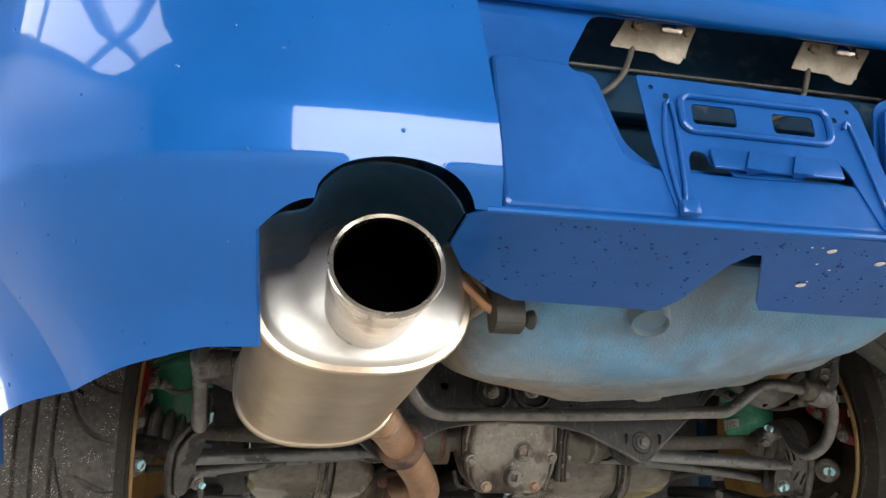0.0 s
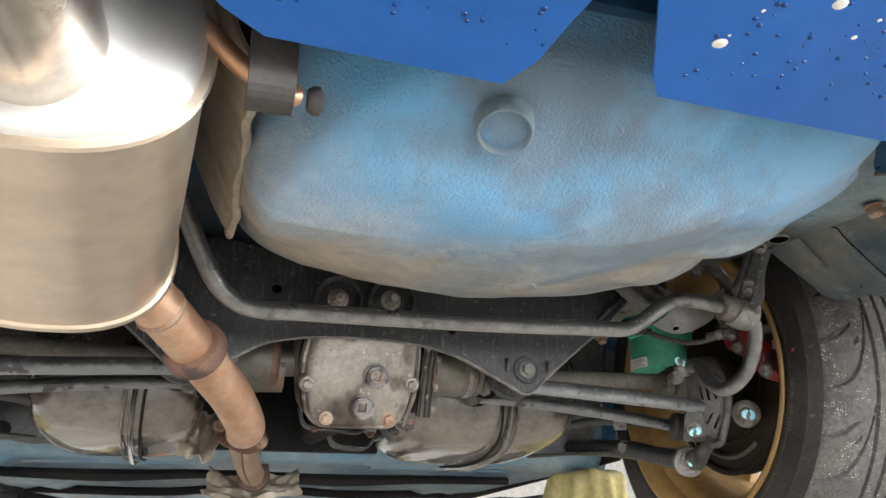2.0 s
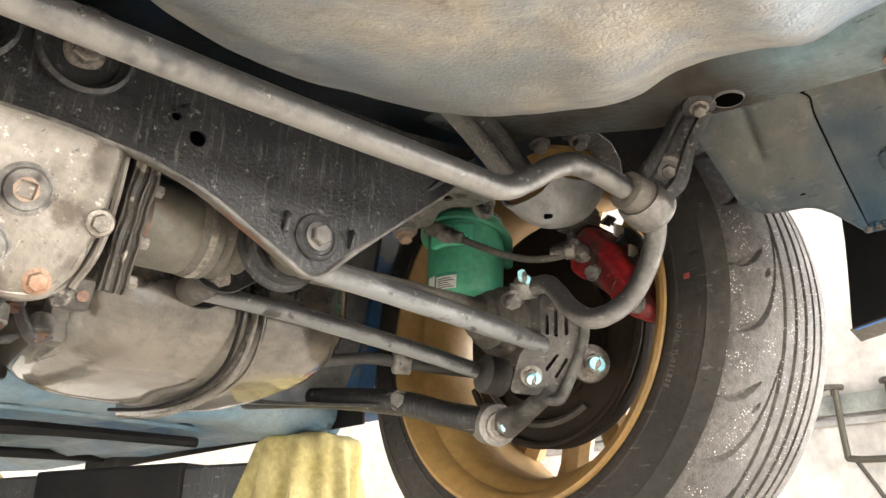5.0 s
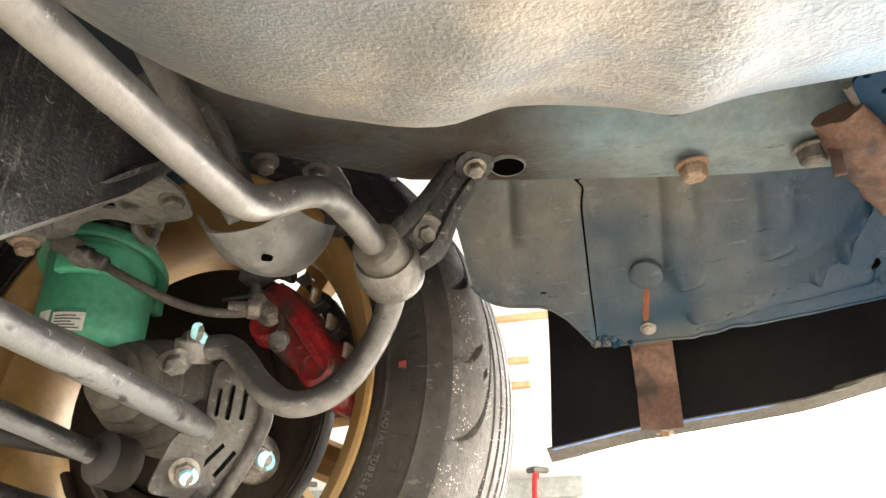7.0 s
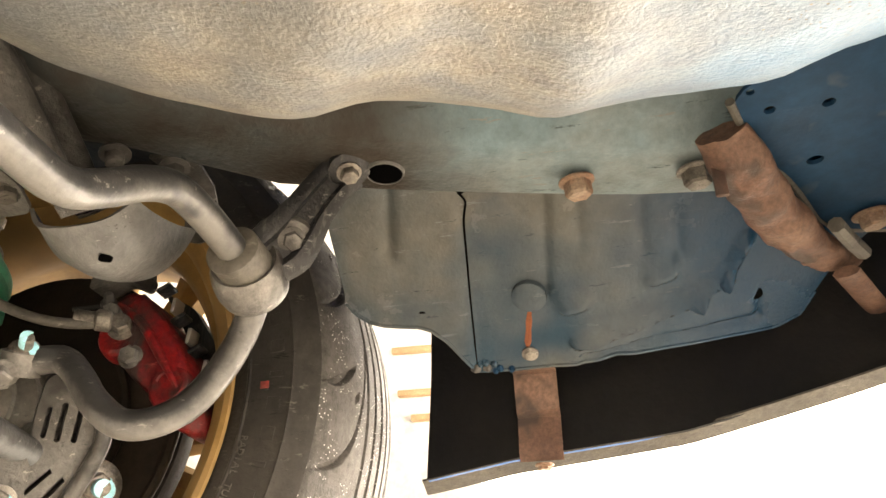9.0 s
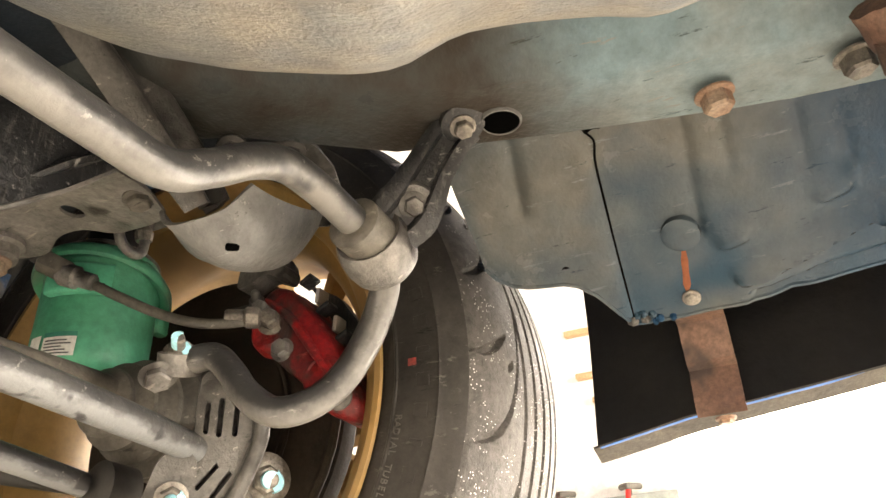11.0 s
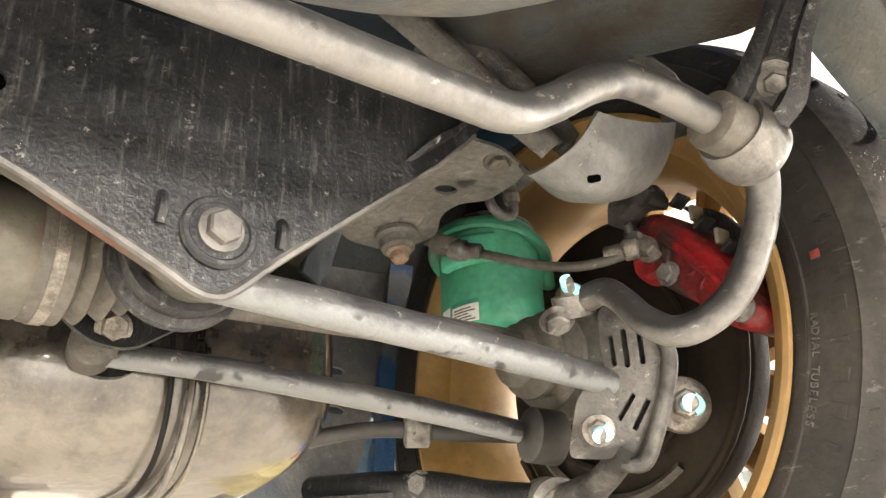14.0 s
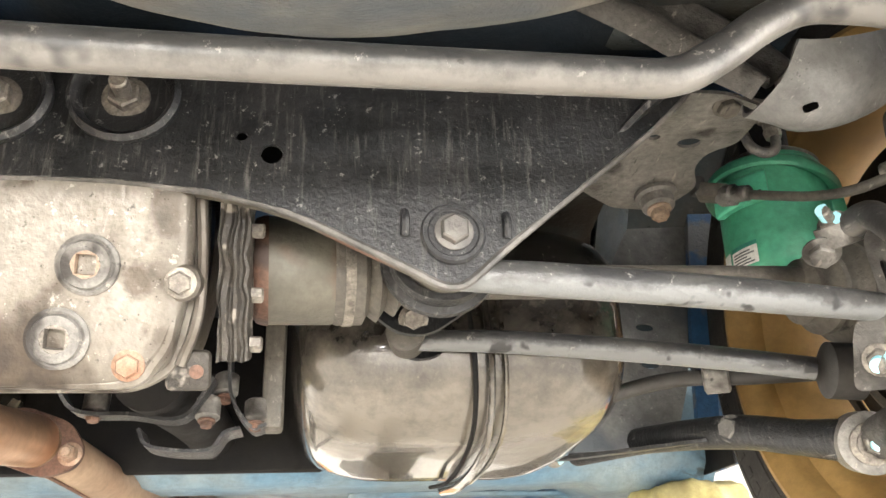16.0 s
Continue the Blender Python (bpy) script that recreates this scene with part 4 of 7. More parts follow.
part("drain_rim", lathe([(0.010, 0.0235), (0.0, 0.0228), (-0.006, 0.0222), (-0.0085, 0.0214), (-0.0088, 0.0204), (-0.0078, 0.0196), (0.001, 0.0188)], DR, (0.17, 0.44, 1), 36, caps=False), UNDER_BLUE, spare, "raised rim of the drain hole")
part("drain_plug", lathe([(-0.0005, 0.0192), (0.0012, 0)], DR, (0.17, 0.44, 1), 28), UNDER, spare, "sealed drain hole")
part("embossed_disc", lathe([(0.006, 0.021), (0.0, 0.0185), (-0.0012, 0.0165), (-0.0006, 0.014), (-0.0008, 0)], (0.098, -0.345, 0.0385), (0, -0.05, 1), 32), UNDER, spare, "low round embossing")
# the pan round the well
pan = bmesh.new()
rows = []
for y in np.linspace(-0.70, 0.64, 36):
    row = []
    for x in np.linspace(-0.50, 0.50, 30):
        x *= 1.0 if y < 0.10 else 0.60
        z = 0.20 + 0.006 * noise.noise((x * 6, y * 6, 1))
        if y < -0.40 and 0.1 < x < 0.36:
            z -= 0.075 * min(1, (-0.40 - y) / 0.18) * min(1, (x - 0.1) / 0.1)
        row.append((x, y, z))
    rows.append(row)
grid(pan, rows)
part("boot_floor", thicken(pan, 0.002), FLOOR_DARK, car, "coated boot floor from below, near black for the shade there")

# ---- frame rails ----
def rail(side):
    bm = bmesh.new()
    rows = []
    for y, xi, xo, z, h in ((-0.52, 0.530, 0.592, 0.166, 0.07), (-0.43, 0.518, 0.586, 0.170, 0.07), (-0.32, 0.492, 0.562, 0.173, 0.07), (-0.25, 0.474, 0.545, 0.175, 0.07), (-0.18, 0.445, 0.525, 0.177, 0.07), (-0.09, 0.385, 0.46, 0.180, 0.07), (0.0, 0.36, 0.45, 0.20, 0.07), (0.12, 0.36, 0.45, 0.23, 0.07), (0.35, 0.38, 0.47, 0.22, 0.07), (0.55, 0.40, 0.50, 0.06, 0.1), (0.75, 0.42, 0.54, 0.0, 0.1)):
        ring = [(xi - 0.15, z + 0.055), (xi - 0.09, z + 0.040), (xi - 0.04, z + 0.021), (xi - 0.008, z + 0.006), (xi - 0.002, z + 0.001), (xi + 0.006, z), (xo - 0.008, z), (xo - 0.002, z + 0.001), (xo, z + 0.006), (xo, z + h), (xi - 0.15, z + h)]
        rows.append([(side * x, y, zz) for x, zz in ring])
    grid(bm, rows, close_v=True)
    return bm


rails = part("frame_rail", rail(1), RAIL, car, "coated grey-blue underbody rail, dark brown towards the front")
part("frame_rail", rail(-1), RAIL, car, "coated grey-blue underbody rail, dark brown towards the front")
# black disc and pale ring stand for the hole's shade and light through it
part("rail_hole_disc", lathe([(-0.0016, 0.0128), (-0.0016, 0)], (0.5195, -0.2615, 0.1742), (0.02, 0, 1), 28, caps=False), DEEP_BLACK, rails, "black disc standing for the open hole in the rail")
part("hole_light_ring", lathe([(0.001, 0.0146), (-0.0010, 0.0142), (-0.0022, 0.0136), (-0.0024, 0.0130), (-0.0012, 0.0126)], (0.5195, -0.2615, 0.1742), (0.02, 0, 1), 28, caps=False), ARCH, rails, "pale ring standing for the bright crescent at the hole")
for p, mm in (((0.548, -0.396, 0.166), RUSTY), ((0.548, -0.478, 0.164), BOLT)):
    bolt(rails, p, (0.1, -0.1, -1), 0.0100, 0.013, mm, 0, washer=1.3, label="large hexagon bolt")
# rear tow bracket and rear plate
tp = round2([(0.455, -0.488), (0.50, -0.505), (0.63, -0.582), (0.648, -0.64), (0.60, -0.69), (0.42, -0.68), (0.385, -0.57), (0.430, -0.52)], 0.018)
tow_plate = part("rail_end_plate", plate(tp, 0.003, Matrix.Translation((0, 0, 0.152)), [ring2((0.530, -0.551), 0.0055, 14), ring2((0.469, -0.513), 0.0035, 12), ring2((0.470, -0.547), 0.004, 12), ring2((0.452, -0.500), 0.0025, 10)], bend=lambda x, y: 0.004 * noise.noise((x * 14, y * 14, 2)) + 0.012 * max(0, (0.47 - x) / 0.08)), BLUE_DARK, car, "dark blue rail end plate with punched holes", sharp=30)
part("plate_edge", tube([(x, y, 0.1515) for x, y in ((0.458, -0.489), (0.50, -0.507), (0.56, -0.542), (0.63, -0.583), (0.646, -0.63))], 0.003, 8, 4), GRIT, tow_plate, "scuffed dirty edge of the plate")
bolt(tow_plate, (0.612, -0.606, 0.148), (0.1, -0.1, -1), 0.0100, 0.011, RUSTY, label="rusty hexagon bolt")
bm = tube([(0.486, -0.487, 0.150), (0.505, -0.497, 0.140), (0.535, -0.512, 0.134), (0.570, -0.531, 0.130), (0.608, -0.554, 0.130), (0.643, -0.578, 0.132), (0.668, -0.600, 0.138)], [0.015, 0.018, 0.019, 0.0195, 0.018, 0.015, 0.011], 24, 12, flat=0.7)
for v in bm.verts:
    v.co += V((1, 1, 1)) * 0.004 * noise.noise(v.co * 45) + V((0, 0, 1)) * 0.003 * noise.noise(v.co * 110)
tow = part("tow_bracket", bm, RUST, car, "rust-brown towing bracket caked with dirt")
part("bracket_tab", block((0.505, -0.484, 0.128), (0.004, 0.008, 0.026), 0.0012), RUST, tow)
part("weld_bead", tube([(0.575, -0.568, 0.123), (0.60, -0.583, 0.122), (0.63, -0.600, 0.126)], 0.006, 8, 4), GRIT, tow, "lumpy weld bead")
part("brace_strap", tube([(0.64, -0.588, 0.116), (0.69, -0.615, 0.116), (0.74, -0.640, 0.122), (0.78, -0.66, 0.13)], 0.010, 8, 5, flat=0.45), RUST, car, "rust-brown bumper brace")

# ---- inner quarter panel ----
def near(x, y, a, b):
    """Distance from a point to a stretch of line in the plan."""
    p, a, b = V((x, y)), V(a), V(b)
    k = max(0.0, min(1.0, (p - a).dot(b - a) / (b - a).length_squared))
    return (p - a - (b - a) * k).length


PRESS = [((0.562, -0.252), (0.600, -0.244), 0.006, 0.005), ((0.575, -0.371), (0.646, -0.364), 0.005, 0.004),
         ((0.680, -0.384), (0.668, -0.484), 0.004, -0.007), ((0.668, -0.484), (0.655, -0.506), 0.004, -0.007), ((0.655, -0.506), (0.632, -0.521), 0.004, -0.006),
         ((0.696, -0.388), (0.696, -0.436), 0.003, 0.004), ((0.696, -0.436), (0.708, -0.534), 0.003, 0.004), ((0.708, -0.534), (0.690, -0.533), 0.003, 0.003),
         ((0.652, -0.379), (0.650, -0.390), 0.007, -0.006), ((0.643, -0.450), (0.642, -0.461), 0.008, -0.006),
         ((0.584, -0.395), (0.612, -0.394), 0.005, 0.003), ((0.592, -0.442), (0.626, -0.442), 0.005, 0.0035), ((0.597, -0.468), (0.634, -0.469), 0.005, 0.0035)]


def quarter(x, y):
    """Height of the panel over the plan, with its pressings."""
    t = (x - 0.555) / 0.14
    z = 0.185 - 0.105 * t
    z += 0.05 * max(0, (-0.40 - y) / 0.2) * max(0, t)
    for a, b, w, h in PRESS:
        z += 1.5 * h * math.exp(-(near(x, y, a, b) / w) ** 2)
    lap = 1 / (1 + math.exp((y + 0.302 - 0.06 * (x - 0.60)) / 0.0016))
    z += 0.006 * lap
    z += 0.0018 * noise.noise((x * 25, y * 25, 4))
    return z


q_low = {-0.2005: 0.632, -0.204: 0.639, -0.209: 0.643, -0.215: 0.647, -0.227: 0.651, -0.256: 0.656, -0.266: 0.660, -0.278: 0.669, -0.290: 0.684, -0.300: 0.699, -0.332: 0.700, -0.416: 0.699, -0.50: 0.713, -0.55: 0.722, -0.57: 0.718, -0.585: 0.69, -0.60: 0.665, -0.66: 0.62}
ys = sorted(q_low)
rows = []
for y in np.linspace(-0.66, -0.2005, 150):
    xl = float(np.interp(y, ys, [q_low[k] for k in ys]))
    rows.append([(x, y, quarter(x, y)) for x in np.linspace(0.54, xl, 56)])
bm = bmesh.new()
grid(bm, rows)
qp = part("inner_quarter_panel", thicken(bm, 0.0018), LINER, car, "dusty grey-blue inner quarter panel with seams and ribs", sharp=60)
bm = bmesh.new()
grid(bm, [[(-x, y, z) for x, y, z in row] for row in rows])
part("inner_quarter_panel", thicken(bm, 0.0018), UNDER_BLUE, car, "pale blue inner quarter panel beside the wheel", sharp=60)
edge_line = [(float(np.interp(y, ys, [q_low[k] for k in ys])), y) for y in np.linspace(-0.58, -0.20, 70)]
part("panel_flange", tube([(x, y, quarter(x, y) - 0.001) for x, y in edge_line], 0.0022, 6, 1), LINER, qp, "worn edge flange of the panel")
sl = [(0.560, -0.304), (0.567, -0.307), (0.573, -0.311), (0.580, -0.309), (0.588, -0.307), (0.615, -0.3045), (0.642, -0.302), (0.670, -0.300), (0.692, -0.298)]
part("sealer_seam", tube([(x, y, quarter(x, y - 0.003) - 0.0034) for x, y in sl], 0.0009, 6, 3), DEEP_BLACK, qp, "cracked black seam sealer line")
part("sealer_seam", tube([(0.567, -0.318, quarter(0.567, -0.318) - 0.0015), (0.566, -0.312, quarter(0.566, -0.312) - 0.0015), (0.568, -0.306, quarter(0.568, -0.309) - 0.0015)], 0.0022, 6, 3), DEEP_BLACK, qp)
part("rubber_plug", lathe([(0, 0.0145), (0.005, 0.014), (0.007, 0.010), (0.007, 0)], (0.643, -0.350, quarter(0.643, -0.350) - 0.001), (-0.5, 0.1, -0.85), 24), LINER, qp, "round rubber plug")
bm = tube([(x, -0.3495 + 0.2 * (x - 0.655), quarter(x, -0.349) - 0.0012) for x in (0.654, 0.662, 0.670, 0.678, 0.684)], [0.0035, 0.0045, 0.004, 0.0045, 0.003], 8, 3, flat=0.25)
part("rust_streak", bm, RUST_ORANGE, qp, "orange rust streak below the plug")
bolt(qp, (0.688, -0.344, quarter(0.688, -0.344) - 0.002), (-0.5, 0, -0.85), 0.0052, 0.004, BOLT)
# black discs laid on the panel in place of shaded holes
for p, r in (((0.647, -0.261), 0.0035), ((0.683, -0.530), 0.0060)):
    part("punched_hole_disc", lathe([(0, r), (0.0012, r), (0.0012, 0)], (p[0], p[1], quarter(*p) - 0.0006), (-0.5, 0, -0.85), 16), DEEP_BLACK, qp)
# crumbling sealer at the panel's lower corner
rng = random.Random(9)
for k in range(9):
    y = -0.296 - 0.035 * rng.random()
    x = 0.690 + 0.010 * rng.random()
    part("sealer_lump", lathe([(-0.002, 0.003), (0.001, 0.003 + 0.002 * rng.random()), (0.004, 0.002), (0.005, 0)], (x, y, quarter(x, y) - 0.001), (-0.5 + rng.random() * 0.4, rng.random() - 0.5, -0.85), 7), (LINER, BLUE_DARK, IRON)[k % 3], qp)
# bracket strap from the panel to the bumper edge
bm = bmesh.new()
grid(bm, [[(x, y, z) for y in (-0.362, -0.324)] for x, z in ((0.700, 0.095), (0.738, 0.090), (0.748, 0.06), (0.757, 0.055), (0.752, 0.022), (0.755, 0.016))])
part("bumper_strap", thicken(bm, 0.002), RUST, bumper, "brown rusted steel strap")
bolt(bumper, (0.752, -0.345, 0.012), (0, 0, -1), 0.006, 0.005, RUSTY)


# ---- rear crossmember ----
cm_out = [(-0.415, 0.152), (-0.377, 0.112), (-0.306, 0.052), (-0.269, 0.020), (-0.246, 0.001), (-0.237, -0.004), (-0.228, -0.002), (-0.210, 0.006), (-0.174, 0.024), (-0.134, 0.046), (-0.087, 0.056), (-0.03, 0.060), (0.03, 0.060), (0.087, 0.055), (0.134, 0.043), (0.174, 0.024), (0.210, 0.006), (0.226, -0.003), (0.238, -0.005), (0.249, 0.001), (0.269, 0.020), (0.306, 0.052), (0.377, 0.112), (0.416, 0.152), (0.408, 0.172), (0.324, 0.160), (0.252, 0.157), (0.187, 0.150), (0.105, 0.150), (0.0, 0.155), (-0.10, 0.165), (-0.187, 0.185), (-0.30, 0.185), (-0.41, 0.175)]
cm_holes = [ring2((0.124, 0.080), 0.0068, 18), ring2((0.105, 0.092), 0.0037, 12), ring2((-0.126, 0.120), 0.007, 18)]
m_cm = frame3((0, -0.030, 0), (1, 0, 0), (0, 0, 1))
cross = part("rear_crossmember", plate(cm_out, 0.003, m_cm, cm_holes, bend=lambda x, y: 0.006 * math.exp(-((y - 0.10) / 0.05) ** 2) + (0.004 if y > 0.14 else 0)), BLACK, car, "black painted pressed steel rear crossmember with scratches and dust", sharp=50)
# back wall of the box, coloured black so the holes look shaded
part("rear_wall", plate([(x * 0.97, z + (0.032 if i < 24 else 0.0)) for i, (x, z) in enumerate(cm_out)], 0.003, frame3((0, 0.016, 0), (1, 0, 0), (0, 0, 1))), BLACK_DULL, cross, "black inner wall of the box section")
edge = [p for p in cm_out[:24]]
part("folded_edge", tube([(x, -0.029, z) for x, z in edge], 0.0028, 8, 3), WORN, cross, "worn folded lower edge")
# return flange that runs forward from the lower edge
bm = bmesh.new()
loop = [V((x, 0, z)) for x, z in edge]
grid(bm, [[(p.x, -0.029 + d, p.z + d * 0.12) for d in (0, 0.005, 0.010, 0.014)] for p in curve(loop, 3)])
part("lower_flange", thicken(bm, 0.0025), OLIVE, cross, "dusty inward flange")
for sx in (1, -1):
    c = (0.2365 * sx, -0.034, 0.029)
    part("bolt_pad", lathe([(0, 0.0205), (0.002, 0.0192), (0.002, 0.0165), (0.001, 0.0155), (0.001, 0)], (c[0], c[1] + 0.001, c[2]), (0, -1, 0), 32), BLACK, cross)
    bolt(cross, (c[0], c[1] - 0.001, c[2]), (0, -1, -0.05), 0.0094, 0.009, WORN, washer=1.3, label="large domed hexagon bolt")
    for dx in (-0.030, 0.034):
        part("slot_lug", tube([(c[0] + dx * sx, -0.033, 0.043), (c[0] + dx * sx, -0.0365, 0.036), (c[0] + dx * sx, -0.033, 0.027)], 0.0028, 8, 5), BLACK, cross)
for x, z in ((0.033, 0.116), (-0.042, 0.112)):
    part("bushing_cup", lathe([(0, 0.033), (-0.008, 0.034), (-0.011, 0.031), (-0.007, 0.027), (0.006, 0.025), (0.006, 0)], (x, -0.034, z), (0, 1, 0.05), 36), BLACK, cross, "round pressed bushing seat")
    part("stud_nut", hexhead((x, -0.035, z), (0, -1, -0.1), 0.0105, 0.010, 1.4, 0.014), BOLT, cross, "nut on a threaded stud", sharp=25)
for x, z in ((0.30, 0.137), (0.345, 0.105)):
    part("spot_weld", lathe([(0, 0.005), (0.0015, 0.004), (0.001, 0)], (x, -0.0345, z), (0, -1, 0), 12), BLACK, cross)
# wing plate that ties the crossmember to the body
wing_out = round2([(0.33, 0.0), (0.40, -0.024), (0.445, -0.026), (0.482, -0.012), (0.489, 0.022), (0.492, 0.05), (0.473, 0.066), (0.470, 0.088), (0.484, 0.112), (0.474, 0.135), (0.462, 0.158), (0.42, 0.155), (0.375, 0.12)], 0.010)
wing_h = [ring2((0.451, 0.052), 0.010, 16, 0.008), ring2((0.418, 0.045), 0.005, 12), ring2((0.405, 0.062), 0.002, 8)]
for sx in (1, -1):
    m_w = Matrix.Translation((0, 0, 0.150)) @ Matrix.Diagonal((sx, 1, 1, 1))
    wing = part("crossmember_wing", plate(wing_out, 0.003, m_w, wing_h, bend=lambda x, y: 0.008 + 0.004 * math.cos((y - 0.06) * 40)), CAST, cross, "dusty pressed bracket wing", sharp=50)
    b = (0.449 * sx, 0.124, 0.150)
    bolt(cross, (0.452 * sx, -0.012, 0.152), (0, -0.2, -1), 0.0085, 0.008, GRIT)
    part("mount_boss", lathe([(0, 0.019), (0.004, 0.019), (0.006, 0.0155), (0.014, 0.0145), (0.016, 0.012)], b, (0, -0.15, -1), 28), CAST, cross)
    bolt(cross, (b[0], b[1] - 0.0025, b[2] - 0.016), (0, -0.15, -1), 0.0080, 0.010, RUSTY)
    part("rolled_lip", tube([(0.352 * sx, -0.030, 0.105), (0.372 * sx, -0.036, 0.125), (0.395 * sx, -0.034, 0.145), (0.412 * sx, -0.036, 0.162)], [0.005, 0.007, 0.0065, 0.004], 6, 5, flat=0.5), BLACK, cross)
    # pressed arm and half-round cup over the bar
    spine = curve([(0.300 * sx, -0.062, 0.240), (0.345 * sx, -0.068, 0.212), (0.382 * sx, -0.074, 0.185), (0.412 * sx, -0.080, 0.158), (0.432 * sx, -0.086, 0.136), (0.444 * sx, -0.090, 0.120)], 5)
    ch = bmesh.new()
    rows = []
    across = V((0.80 * sx, 0.30, 0.52)).normalized()
    for i, p in enumerate(spine):
        d = (spine[min(i + 1, len(spine) - 1)] - spine[max(0, i - 1)]).normalized()
        w_ = (across - d * across.dot(d)).normalized()
        n_ = d.cross(w_)
        if n_.y > 0:
            n_ = -n_
        k = 1.0 - 0.18 * max(0.0, i / (len(spine) - 1) - 0.7) / 0.3
        rows.append([p + w_ * x * k + n_ * h * k for x, h in ((-0.030, -0.016), (-0.029, -0.004), (-0.025, 0.002), (-0.019, 0.002), (-0.013, -0.006), (-0.006, -0.006), (0.0, 0.004), (0.006, 0.009), (0.012, 0.008), (0.018, 0.0), (0.026, -0.003), (0.029, -0.008), (0.030, -0.020))])
    grid(ch, rows)
    part("upper_arm", thicken(ch, 0.003), IRON, cross, "grey pressed steel arm with a raised ridge", sharp=60)
    # half-open cup of bent sheet round the arm's end
    ribs = ((0.436, -0.125, 0.119), (0.432, -0.104, 0.104), (0.428, -0.068, 0.102), (0.440, -0.045, 0.125)), \
           ((0.458, -0.126, 0.121), (0.450, -0.113, 0.097), (0.455, -0.086, 0.084), (0.468, -0.050, 0.105)), \
           ((0.488, -0.124, 0.130), (0.482, -0.113, 0.104), (0.490, -0.086, 0.092), (0.500, -0.050, 0.110)), \
           ((0.522, -0.117, 0.146), (0.520, -0.107, 0.122), (0.524, -0.086, 0.111), (0.528, -0.055, 0.125)), \
           ((0.546, -0.106, 0.162), (0.547, -0.098, 0.148), (0.546, -0.085, 0.140), (0.544, -0.060, 0.142))
    lines = [curve([(x * sx, y, z) for x, y, z in rib], 6) for rib in ribs]
    cup = bmesh.new()
    grid(cup, [curve([ln[i] for ln in lines], 5) for i in range(len(lines[0]))])
    part("bush_cup", thicken(cup, 0.003), ARCH, cross, "dusty grey half-round steel cup", sharp=60)
    # a black patch on the cup stands for its shaded hole
    hole_at = V((0.4505 * sx, -0.1010, 0.0885))
    hd = V((-0.55 * sx, -0.55, -0.63)).normalized()
    part("drip_hole_patch", plate(rect2(-0.0045, -0.0024, 0.0045, 0.0024, 0.0016, 3), 0.002, frame3(hole_at + hd * 0.002, (1 * sx, -0.4, 0.35), hd.cross(V((1 * sx, -0.4, 0.35))))), DEEP_BLACK, cross, "small black patch standing for a punched hole", smooth=False)
    part("breather_hose", tube([(0.448 * sx, -0.03, 0.275), (0.452 * sx, -0.03, 0.250), (0.456 * sx, -0.03, 0.234), (0.466 * sx, -0.032, 0.221), (0.485 * sx, -0.038, 0.212)], 0.005, 10, 6), BLACK, cross, "thin black hose behind the arm")
    st_b = bmesh.new()
    grid(st_b, [[(x * sx, y - 0.013, z), (x * sx, y, z - 0.003), (x * sx, y + 0.013, z)] for x, y, z in ((0.478, -0.112, 0.186), (0.500, -0.115, 0.187), (0.522, -0.115, 0.183), (0.538, -0.113, 0.170), (0.545, -0.110, 0.150))])
    part("cup_strap", thicken(st_b, 0.003), IRON, cross, "dark bent strap from the rail to the cup")
    for q, r_ in (((0.459 * sx, -0.085, 0.176), 0.0085), ((0.486 * sx, -0.115, 0.178), 0.0085)):
        bolt(cross, q, (-0.1 * sx, -0.2, -1), r_ * 0.85, 0.010, WORN, washer=1.5)

# ---- anti-roll bar ----
bar_pts = [(-0.30, -0.27, 0.20), (-0.262, -0.255, 0.15), (-0.225, -0.222, 0.085), (-0.200, -0.198, 0.055), (-0.165, -0.183, 0.043), (-0.10, -0.176, 0.045), (0.10, -0.165, 0.051), (0.29, -0.154, 0.061), (0.335, -0.153, 0.064), (0.362, -0.155, 0.078), (0.390, -0.159, 0.098), (0.415, -0.163, 0.109), (0.445, -0.166, 0.109), (0.475, -0.169, 0.104), (0.505, -0.170, 0.100), (0.530, -0.165, 0.092), (0.543, -0.157, 0.078), (0.546, -0.144, 0.052), (0.543, -0.125, 0.024), (0.535, -0.105, 0.008), (0.528, -0.082, 0.005), (0.526, -0.060, 0.020), (0.527, -0.042, 0.042), (0.529, -0.026, 0.055), (0.528, -0.006, 0.056)]
bar = part("anti_roll_bar", tube(bar_pts, [0.0105] * 21 + [0.0105, 0.0102, 0.0102, 0.0105], 18, 6), BAR, car, "dusty grey steel anti-roll bar, floor light painted below")
part("bar_eye", lathe([(-0.009, 0.012), (-0.008, 0.016), (0.008, 0.016), (0.009, 0.012)], (0.527, 0.004, 0.055), (-0.35, -0.25, 0.9), 22), CAST, bar)
bolt(bar, (0.521, 0.0, 0.060), (-0.75, -0.6, 0.25), 0.0085, 0.008, BOLT, 0.012, mark=True)
bolt(bar, (0.515, 0.012, 0.044), (-0.3, -0.4, -0.85), 0.010, 0.009, CAST)
bar_l = [(-min(p[0], 0.518) - 0.004 * (p[0] > 0.52), p[1] - 0.05, p[2] + (0.022 if p[2] < 0.06 else 0.004)) for p in bar_pts[12:]]
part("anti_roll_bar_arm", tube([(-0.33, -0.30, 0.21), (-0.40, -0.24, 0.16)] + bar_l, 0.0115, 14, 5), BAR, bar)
bolt(bar, (-0.524, -0.02, 0.056), (0.6, -0.7, 0.2), 0.0085, 0.008, BOLT, 0.012, mark=True)
